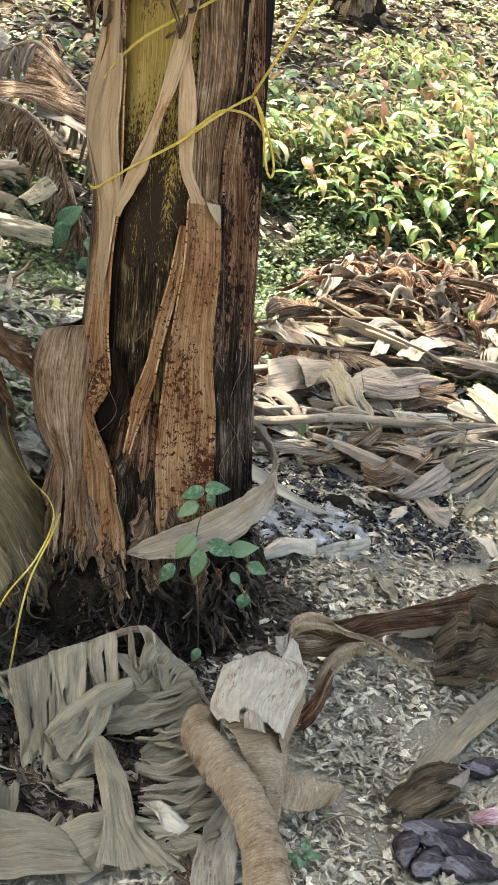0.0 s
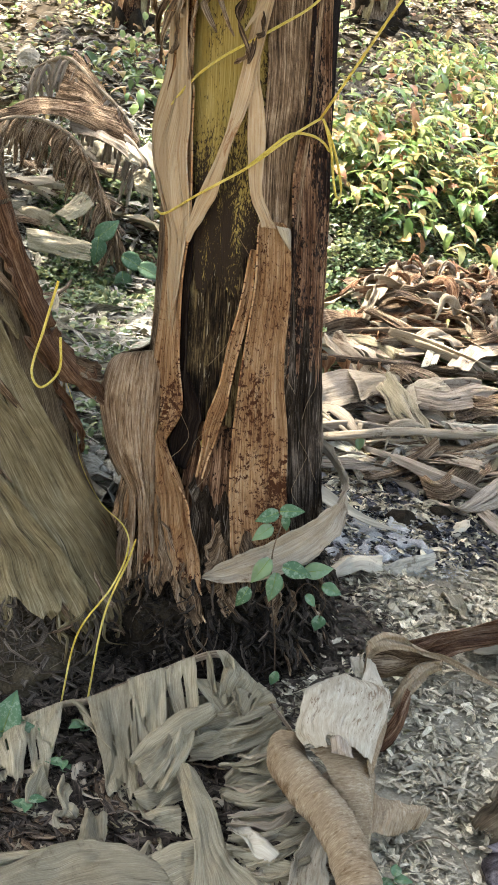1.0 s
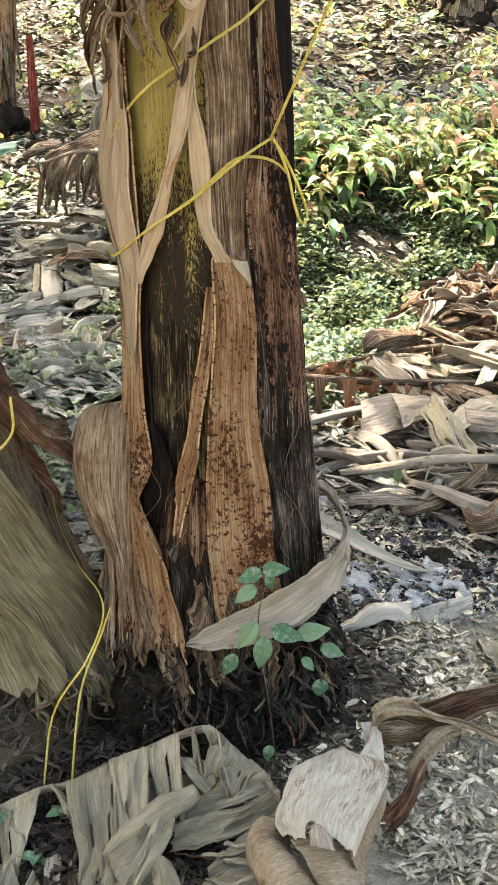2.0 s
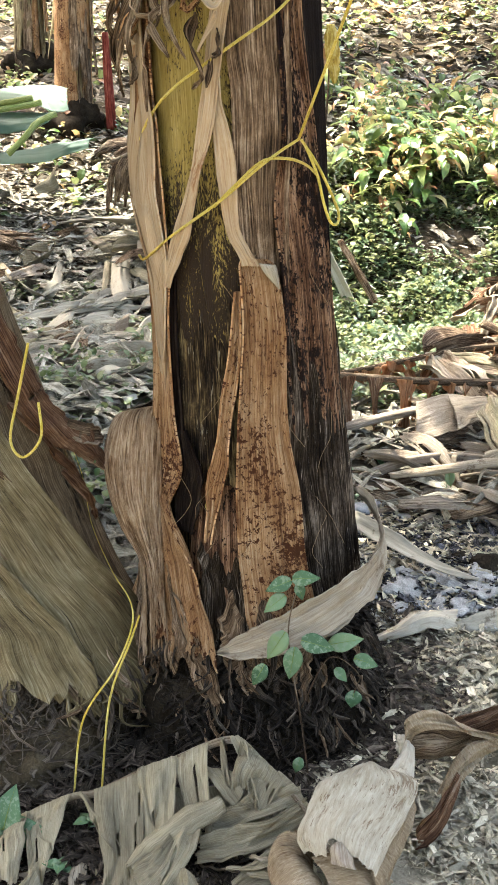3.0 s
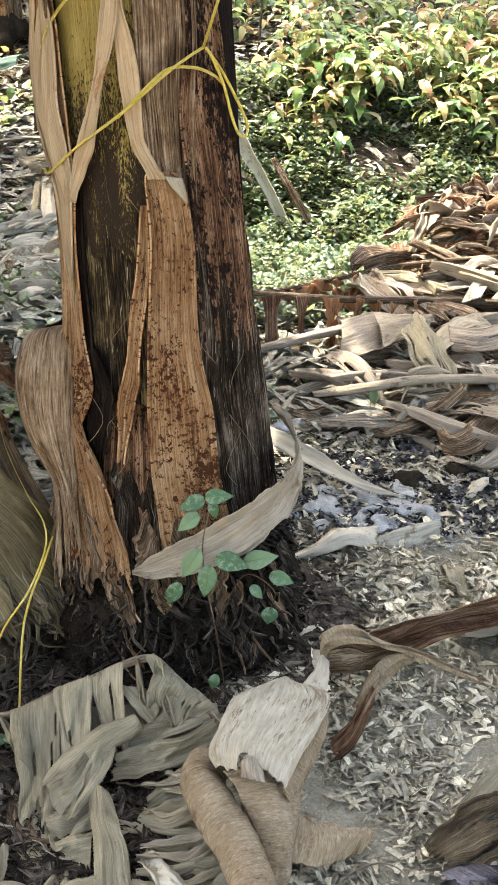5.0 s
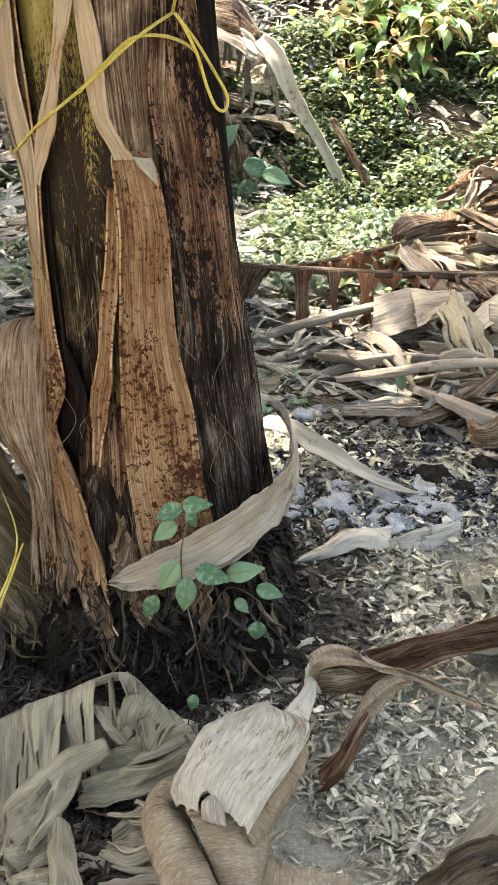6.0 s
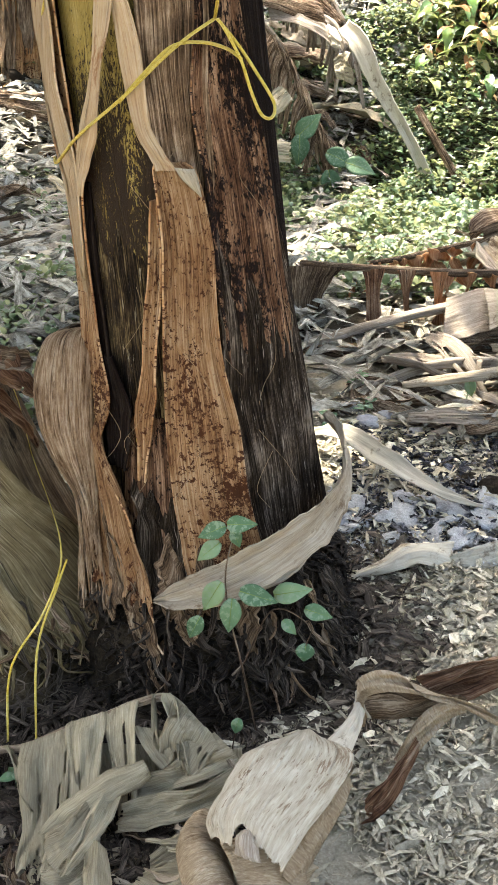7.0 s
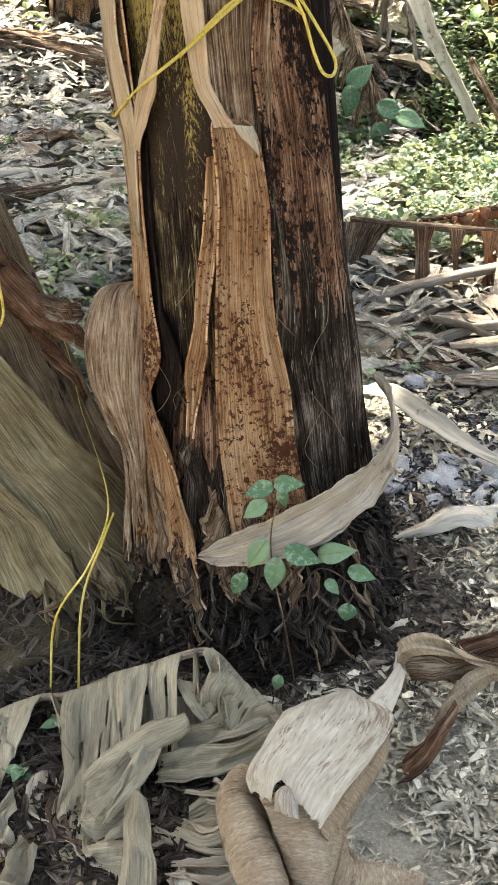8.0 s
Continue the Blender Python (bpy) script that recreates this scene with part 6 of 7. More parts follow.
scatter_strips("leaf_chips", "grey shredded leaf chips covering the trodden path", 46000, (-0.3, 1.2, -0.95, 0.75), (0.005, 0.045), CHIP, 501, lift=0.009, bend=1.0, broad=(0.03, 0.1), where=lambda x, y, r: not (x < 0.02 and -0.62 < y) and r.random() < 0.5 + 1.3 * nz((x, y, 0), 8, 31) and not (((x - 0.33) / 0.17) ** 2 + ((y - 0.28) / 0.1) ** 2 < 1 and r.random() < 0.5))
scatter_strips("leaf_flakes", "broad pale leaf flakes among the chips on the path", 5200, (-0.1, 1.2, -0.95, 0.75), (0.006, 0.03), CHIP, 511, lift=0.01, bend=1.0, broad=(0.1, 0.28), where=lambda x, y, r: not (x < 0.1 and -0.62 < y) and nz((x, y, 0), 6, 33) > 0.0)
scatter_strips("gap_litter", "dry shredded litter between the two stems", 5000, (-0.75, -0.05, 0.12, 1.2), (0.02, 0.13), DRYLITTER, 513, lift=0.05, bend=1.1, broad=(0.03, 0.12))
scatter_strips("dark_litter", "dark litter under the torn leaf", 10000, (-0.55, 0.08, -0.64, -0.12), (0.01, 0.05), ROOT, 507, lift=0.014, bend=0.9, broad=(0.03, 0.12))
scatter_strips("root_litter", "dark root scraps and litter round the mound", 6000, (-0.2, 0.4, -0.4, 0.3), (0.008, 0.045), SCRAP, 509, lift=0.012, bend=0.9, broad=(0.03, 0.12), where=lambda x, y, r: 0.2 + 0.19 * r.random() ** 1.6 > math.hypot(x + 0.02, y - 0.01) > 0.2)
scatter_strips("leaf_litter", "dry strips of leaf litter behind the stems", 26000, (-2.6, 2.6, 0.6, 6.5), (0.015, 0.15), DRYLITTER, 503, lift=0.04, bend=0.9, broad=(0.03, 0.1))
scatter_strips("far_litter", "dry leaf litter on the slope, shade put into its colour", 30000, (-5, 6, 5, 14), (0.03, 0.2), SHADED_LITTER, 505, lift=0.04, bend=0.9, broad=(0.04, 0.12))


# ---- shrubs ----
def leaf_piece(pos, heading, pitch, ln, w, r, fold=0.14):
    """An oval leaf folded along its middle: 12 triangles."""
    ch, sh = math.cos(heading), math.sin(heading)
    d = np.array((ch * math.cos(pitch), sh * math.cos(pitch), math.sin(pitch)))
    s = np.array((-sh, ch, r.normal(0, 0.25)))
    n = np.cross(d, s)
    v = [pos]
    for f, k in ((0.16, 0.7), (0.45, 1.0), (0.76, 0.62)):
        c = pos + d * ln * f + n * ln * 0.1 * math.sin(f * 3)
        v += [c - s * w * k + n * w * k * fold, c, c + s * w * k + n * w * k * fold]
    v.append(pos + d * ln - n * ln * 0.12)
    return np.array(v), [(0, 2, 1), (0, 3, 2), (1, 2, 5, 4), (2, 3, 6, 5), (4, 5, 8, 7), (5, 6, 9, 8), (7, 8, 10), (8, 9, 10)], np.zeros((11, 2))


def build_shrub(cx, cy, rad, tall, count, seed, size=(0.05, 0.16)):
    r = np.random.default_rng(seed)
    base = thing("shrub", "low leafy shrub in sunlight with yellowing leaves on a bank", "shrub", (cx, cy, land(cx, cy)), group="shrubs on the bank")
    pieces, stems = [], []
    while len(stems) < 14:
        a, q = r.uniform(0, 6.283), rad * math.sqrt(r.random()) * 0.8
        x, y = cx + q * math.cos(a), cy + q * math.sin(a)
        stems.append((x, y, tall * (1 - 0.5 * q / rad) * r.uniform(0.6, 1.1)))
    for k in range(int(count * 0.8)):
        x, y, h = stems[r.integers(len(stems))]
        f = r.random() ** 0.4
        sp = rad * (0.04 + 0.16 * f)
        px, py = x + r.normal(0, sp), y + r.normal(0, sp)
        pos = np.array((px, py, land(px, py) + 0.03 + h * f + r.normal(0, 0.02)))
        ln = size[0] + (size[1] - size[0]) * r.random() ** 1.3
        out = math.atan2(py - y, px - x) * 0.5 - 0.8 + r.normal(0, 1.1)
        pieces.append(leaf_piece(pos, out, r.normal(-0.4, 0.35), ln, ln * r.uniform(0.15, 0.22), r, 0.3))
    part("leaves", join("leaves", pieces, LEAF, True), base, "ovate green and yellow leaves")
    for x, y, h in stems:
        z = land(x, y)
        part("stem", tube("stem", [(x, y, z - 0.02, 0.004), (x + r.normal(0, 0.02), y + r.normal(0, 0.02), z + h * 0.5, 0.003), (x + r.normal(0, 0.05), y + r.normal(0, 0.05), z + h, 0.002)], UMBER, n=8, sides=5), base)


for k, (x, y, q, h, n) in enumerate(((0.55, 4.5, 0.4, 0.3, 480), (1.0, 4.45, 0.45, 0.34, 520), (1.5, 4.3, 0.5, 0.38, 520), (2.0, 4.2, 0.5, 0.4, 480), (1.25, 4.9, 0.5, 0.4, 480), (0.75, 5.1, 0.45, 0.3, 360),
                                    (1.9, 5.0, 0.6, 0.4, 480), (2.5, 5.4, 0.7, 0.45, 480), (1.45, 3.1, 0.25, 0.35, 190), (1.75, 2.9, 0.3, 0.4, 230), (2.1, 6.6, 0.8, 0.35, 400), (2.9, 6.8, 0.9, 0.4, 400), (0.45, 4.1, 0.3, 0.14, 90), (1.8, 3.75, 0.4, 0.2, 200), (0.1, 5.6, 0.6, 0.25, 260))):
    build_shrub(x, y, q, h, n, 600 + k)


def ground_cover(name, label, count, region, size, seed, material, tall=0.05, gap=-0.05):
    r = np.random.default_rng(seed)
    pieces = []
    x0, x1, y0, y1 = region
    while len(pieces) < count:
        x, y = r.uniform(x0, x1), r.uniform(y0, y1)
        if nz((x, y, 0), 2.2, seed) < gap:
            continue
        ln = r.uniform(*size)
        pos = np.array((x, y, land(x, y) + tall * r.random() * (1 + 1.6 * nz((x, y, 0), 4.0, seed + 1))))
        pieces.append(leaf_piece(pos, r.uniform(0, 6.283), r.normal(0.2, 0.4), ln, ln * 0.32, r))
    lone(name, join(name, pieces, material, False), label, "ground cover", kind="stuff")


ground_cover("ground_cover", "dense small-leaved green creepers on the bank", 60000, (-0.5, 2.4, 2.4, 4.7), (0.015, 0.045), 701, COVER, 0.09, -0.3)
ground_cover("creeper", "small-leaved creepers among shredded leaves", 16000, (-2.2, 0.0, 1.0, 3.8), (0.012, 0.035), 705, COVER, 0.06)
ground_cover("weeds", "scattered low green weeds on the slope", 9000, (-4, 5, 4.6, 11), (0.03, 0.09), 703, LEAF, 0.12)
ground_cover("low_weeds", "small green weeds behind the leaf heap", 14000, (0.0, 1.7, 1.35, 2.7), (0.012, 0.04), 709, COVER, 0.08, -0.12)
ground_cover("bright_weeds", "sunlit yellow-green weeds between the two stems", 3200, (-0.7, -0.12, 0.45, 1.7), (0.012, 0.034), 711, COVER, 0.09, -0.3)


# ---- small plants near the stem ----
def leaf_mesh(ln, w, seed, droop=0.25, fold=0.3, material=None):
    """One oval leaf with a folded midrib and a wavy blade, its stalk end at the origin, pointing along +x."""
    n, m = 9, 7
    v, u = np.linspace(0, 1, n)[:, None], np.linspace(-1, 1, m)[None, :]
    half = w / 2 * np.sin(np.pi * np.clip(v * 0.94 + 0.05, 0, 1) ** 0.75)
    x = ln * v + 0 * u
    y = half * u
    z = fold * np.abs(y) - droop * ln * v ** 2 + 0.03 * w * wobble(n, m, seed, 2, 1)
    return sheet("leaf", np.stack([x, y, z], 2), 0.0006, material or SPROUT)


RIBS = {}


def set_leaf(parent, me, pos, along, face=(0.0, -0.8, 0.6), label=""):
    """Puts a leaf with its stalk end at pos, pointing along, its upper side towards face."""
    ob = part("leaf", me, parent, label)
    x = Vector(along).normalized()
    y = Vector(face).cross(x).normalized()
    m = Matrix((x, y, x.cross(y))).transposed().to_4x4()
    ob.matrix_basis = Matrix.Translation(pos) @ m
    ln = max(v.co.x for v in me.vertices)
    if me.name not in RIBS:
        tip = [v.co.z for v in me.vertices if v.co.x > 0.95 * ln]
        drop = -sum(tip) / len(tip)
        RIBS[me.name] = tube("midrib", [(ln * s, 0, 0.0006 - drop * s * s, 0.014 * ln * (1.1 - s)) for s in (0, 0.35, 0.7, 0.97)], STALKGREEN, n=10, sides=5)
    part("midrib", RIBS[me.name], ob, "pale leaf midrib")
    return ob


def build_seedling():
    p = thing("seedling", "small green seedling with pale-blotched leaves at the stem foot", "seedling", (0.06, -0.235, 0.02))
    stem = [(0.075, -0.24, 0.0, 0.0016), (0.06, -0.245, 0.1, 0.0016), (0.04, -0.24, 0.2, 0.0014), (0.035, -0.23, 0.26, 0.0013), (0.048, -0.222, 0.325, 0.001)]
    part("stem", tube("stem", stem, UMBER, n=30, sides=6), p)
    part("stem", tube("stem", [(0.06, -0.245, 0.12, 0.0012), (0.1, -0.225, 0.2, 0.0011), (0.15, -0.2, 0.16, 0.001), (0.145, -0.2, 0.125, 0.0008)], UMBER, n=30, sides=6), p)
    big, mid, small, disc = leaf_mesh(0.054, 0.031, 1), leaf_mesh(0.042, 0.025, 2), leaf_mesh(0.028, 0.018, 3), leaf_mesh(0.03, 0.028, 5)
    for me, pos, d in ((mid, (0.038, -0.222, 0.332), (1, -0.3, 0.25)), (small, (0.046, -0.222, 0.325), (0.4, -0.3, -1)), (mid, (0.036, -0.222, 0.33), (-1, -0.3, -0.35)), (mid, (0.028, -0.226, 0.306), (-0.8, -0.3, -0.6)),
                       (big, (0.03, -0.238, 0.25), (-0.55, -0.25, -0.9)), (big, (0.045, -0.24, 0.225), (-0.1, -0.3, -1)), (mid, (0.0, -0.245, 0.196), (-0.5, -0.2, -1)), (big, (0.055, -0.236, 0.235), (1, -0.25, -0.12)),
                       (big, (0.1, -0.21, 0.215), (1, -0.1, 0.3)), (mid, (0.142, -0.19, 0.182), (1, -0.1, -0.25)), (small, (0.112, -0.204, 0.17), (0.6, -0.3, -0.5)), (disc, (0.145, -0.198, 0.128), (-0.1, -0.3, -1))):
        set_leaf(p, me, pos, d, (0.1, -0.85, 0.55))
    q = thing("seedling", "tiny sprig with one green leaf beside a dead leaf", "seedling", (0.055, -0.29, 0.0))
    part("stem", tube("stem", [(0.045, -0.28, -0.02, 0.001), (0.05, -0.295, 0.02, 0.001), (0.06, -0.3, 0.065, 0.0008)], UMBER, n=12, sides=5), q)
    set_leaf(q, small, (0.06, -0.3, 0.066), (-0.3, -0.2, -1))
    s = thing("seedling", "single bright green seedling leaf on the litter", "seedling", (0.4, 0.69, 0.11))
    part("stem", tube("stem", [(0.4, 0.7, 0.1, 0.0012), (0.402, 0.69, 0.185, 0.001)], SPROUT, n=8, sides=5), s)
    set_leaf(s, mid, (0.402, 0.69, 0.186), (0.25, -0.1, -1))
    s = thing("seedling", "small pale green shoot in the litter", "seedling", (0.278, 0.873, 0.11))
    part("stem", tube("stem", [(0.278, 0.875, 0.1, 0.0012), (0.278, 0.873, 0.13, 0.001)], SPROUT, n=8, sides=5), s)
    set_leaf(s, small, (0.278, 0.873, 0.13), (0.7, -0.1, 0.6))
    set_leaf(s, small, (0.278, 0.873, 0.13), (-0.7, -0.1, 0.5))
    w = thing("weed", "broad-leaved green weed among fallen strips", "weed", (-0.4, -0.35, -0.12))
    part("stem", tube("stem", [(-0.4, -0.345, -0.13, 0.002), (-0.395, -0.35, -0.05, 0.0015)], SPROUT, n=10, sides=6), w)
    for k, (d, z) in enumerate((((1, -0.3, 0.5), -0.06), ((0.5, -0.6, -0.3), -0.07), ((-1, -0.2, 0.4), -0.05), ((0.9, -0.4, -0.2), -0.09), ((0.2, 0.1, 1), -0.05))):
        set_leaf(w, leaf_mesh(0.07, 0.05, 8 + k), (-0.395, -0.35, z), d, (0, -0.6, 0.8))
    for k, (x, y) in enumerate(((-0.3, -0.42), (-0.27, -0.33), (-0.35, -0.5), (0.19, 0.66), (0.2, -0.67), (0.17, 0.8), (0.12, 0.6))):
        g = thing("weed", "little green weed in the leaf litter", "weed", (x, y, land(x, y)))
        part("stem", tube("stem", [(x, y, land(x, y) - 0.01, 0.001), (x + 0.006, y, land(x, y) + 0.03, 0.0008)], SPROUT, n=6, sides=5), g)
        for i in range(4):
            a = 1.57 * i + 0.7 * k
            set_leaf(g, small, (x + 0.005, y, land(x, y) + 0.014 + 0.006 * i), (math.cos(a), math.sin(a), 0.3), (0, -0.3, 1))


build_seedling()


# ---- ash, stones and rotting fruit on the path ----
def lump(name, size, material, seed, rough=0.16, n=18):
    """A rounded uneven lump."""
    v, f = [], []
    for i in range(n // 2 + 1):
        for j in range(n):
            a, b = math.pi * i / (n // 2), 2 * math.pi * j / n
            d = Vector((math.sin(a) * math.cos(b), math.sin(a) * math.sin(b), math.cos(a)))
            k = 1 + rough * nz(d, 1.7, seed) * 2 + 0.5 * rough * nz(d, 4.5, seed + 3)
            v.append((d.x * size[0] * k, d.y * size[1] * k, d.z * size[2] * k))
    for i in range(n // 2):
        for j in range(n):
            f.append((i * n + j, (i + 1) * n + j, (i + 1) * n + (j + 1) % n, i * n + (j + 1) % n))
    uv = np.array([(q[0] + q[1], q[2]) for q in v])
    return mesh_of(name, v, f, material, uv)


def build_ash():
    n, m = 60, 90
    x, y = np.linspace(0.12, 0.56, m), np.linspace(0.16, 0.44, n)
    P = np.zeros((n, m, 3))
    keep = np.zeros((n - 1, m - 1), bool)
    for i in range(n):
        for j in range(m):
            P[i, j] = (x[j], y[i], land(x[j], y[i]) + 0.011 + 0.012 * nz((x[j], y[i], 0), 22, 5) + 0.006 * nz((x[j], y[i], 0), 60, 6))
            if i < n - 1 and j < m - 1:
                e = ((x[j] - 0.33) / 0.2) ** 2 + ((y[i] - 0.28) / 0.12) ** 2
                keep[i, j] = e + 1.5 * nz((x[j], y[i], 0), 20, 9) < 0.34
    lone("ash_patch", sheet("ash_patch", P, 0.006, ASH, keep), "pale grey ash of a small burnt fire", "ash", kind="stuff")
    r = random.Random(12)
    for k, (px, py, s) in enumerate(((0.452, 0.39, 0.028), (0.51, 0.36, 0.02), (0.4, 0.42, 0.016), (0.56, 0.44, 0.022), (0.2, 0.62, 0.022), (0.24, 0.66, 0.018), (0.17, 0.68, 0.02), (0.21, 0.56, 0.014), (0.3, 0.6, 0.015))):
        ob = lone("stone", lump("stone", (s * 1.2, s, s * 0.7), MOULD if k < 4 else STONE, 20 + k), "dark scorched stone in the ash" if k < 4 else "small grey stone in the litter", "stone", group="stones")
        ob.location = (px, py, land(px, py) + s * 0.35)
    scatter_strips("charred_litter", "black charred leaf scraps round the ash", 3500, (0.15, 0.75, 0.22, 0.62), (0.008, 0.03), CHAR, 521, lift=0.012)
    scatter_strips("ash_flakes", "white ash flakes", 3500, (0.14, 0.56, 0.16, 0.42), (0.003, 0.012), ASH, 523, lift=0.014)


build_ash()


def build_rot():
    r = random.Random(5)
    for k, (x, y, h, ln) in enumerate(((0.379, -0.634, 70, 0.05), (0.436, -0.595, 10, 0.06), (0.452, -0.635, -20, 0.06), (0.408, -0.667, 50, 0.05), (0.571, -0.428, 20, 0.045), (0.471, -0.673, 0, 0.05))):
        ob = lone("rotten_banana", lump("rotten_banana", (ln, 0.02, 0.018), ROTTEN, 50 + k, 0.24), "black shrivelled rotten banana on the path", "banana", group="rotten bananas")
        ob.matrix_world = pose(x, y, land(x, y) + 0.014, 0, 6, h)
    ob = lone("banana_bract", ribbon("banana_bract", [(0.5, -0.58, -0.05, 0.02, 180, 120), (0.535, -0.575, -0.035, 0.05, 180, 150), (0.575, -0.565, -0.04, 0.05, 180, 150), (0.61, -0.55, -0.05, 0.02, 180, 120)], BRACT, n=26, m=14, crease=0.002, ripple=0.001), "pinkish red fallen banana flower bract", "bract")
    torn_leaf(0.45, -0.53, land(0.45, -0.53) + 0.03, 0.6, 0.2, 0.085, DARKBARK, 530, (0.05, 0.5), 2, "dark shrivelled leaf folded on the path", "dark leaves on the path")
    torn_leaf(0.47, -0.5, land(0.47, -0.5) + 0.02, 0.75, 0.18, 0.05, DRAB, 533, (0.0, 0.3), 2, "dark shrivelled leaf folded on the path", "dark leaves on the path")
    torn_leaf(0.61, -0.19, land(0.61, -0.19) + 0.045, 0.25, 0.17, 0.13, DARKBARK, 531, (0.1, 0.45), 2, "dark folded leaf beside the path", "dark leaves on the path")
    torn_leaf(0.66, -0.08, land(0.66, -0.08) + 0.04, -0.3, 0.16, 0.1, DARKBARK, 535, (0.0, 0.3), 3, "dark folded leaf beside the path", "dark leaves on the path")
    torn_leaf(0.56, -0.06, land(0.56, -0.06) + 0.03, 0.4, 0.18, 0.06, SILVER, 537, (0.0, 0.2), 2, "pale curled leaf beside the path", "dark leaves on the path")
    p = thing("dead_leaf_stalk", "flat pale dry stalk lying across the path", "leaf stalk", (0.5, -0.4, -0.04))
    strip(p, "stalk", [(0.425, -0.501, -0.048, 0.05), (0.516, -0.399, -0.028, 0.05), (0.642, -0.269, -0.008, 0.05), (0.8, -0.11, 0.012, 0.05)], ASHEN, 532, roll=170, curl=90, thick=0.004)
    p = thing("dead_leaf", "pale curled scraps at the edge of the path", "dead leaf", (0.62, 0.1, 0.05))
    for k in range(7):
        x, y = r.uniform(0.5, 0.9), r.uniform(-0.1, 0.45)
        a = r.uniform(0, 6.28)
        strip(p, "blade", [(x, y, land(x, y) + 0.012, 0.02), (x + 0.05 * math.cos(a), y + 0.05 * math.sin(a), land(x, y) + 0.03, 0.04), (x + 0.1 * math.cos(a), y + 0.1 * math.sin(a), land(x, y) + 0.015, 0.02)], r.choice((UMBER, ASHEN, SILVER)), 540 + k, curl=80, n=20, m=10)
    q = thing("dry_tendril", "thin dry tendril looping over the soil", "tendril", (0.26, -0.58, -0.07))
    part("tendril", tube("tendril", [(0.214, -0.653, -0.078, 0.0015), (0.24, -0.6, -0.066, 0.0015), (0.29, -0.575, -0.06, 0.0015), (0.326, -0.59, -0.066, 0.0015), (0.337, -0.649, -0.078, 0.0015)], MIDRIB, n=40, sides=6), q)


build_rot()


# ---- behind: the left slope ----
def slope_leaf(a, b, material, seed, grounded=False):
    if grounded:
        a, b = ([(x, y, land(x, y) + h + 0.02) for x, y, h in e] for e in (a, b))
    lone("dead_leaf", cloth_mesh("dead_leaf", a, b, material, seed, folds=2, n=36, m=16, crease=0.008, fine=0.002, bulge=0.015), "pale torn banana leaf strip on the slope", "dead leaf", "leaf strips on the slope")


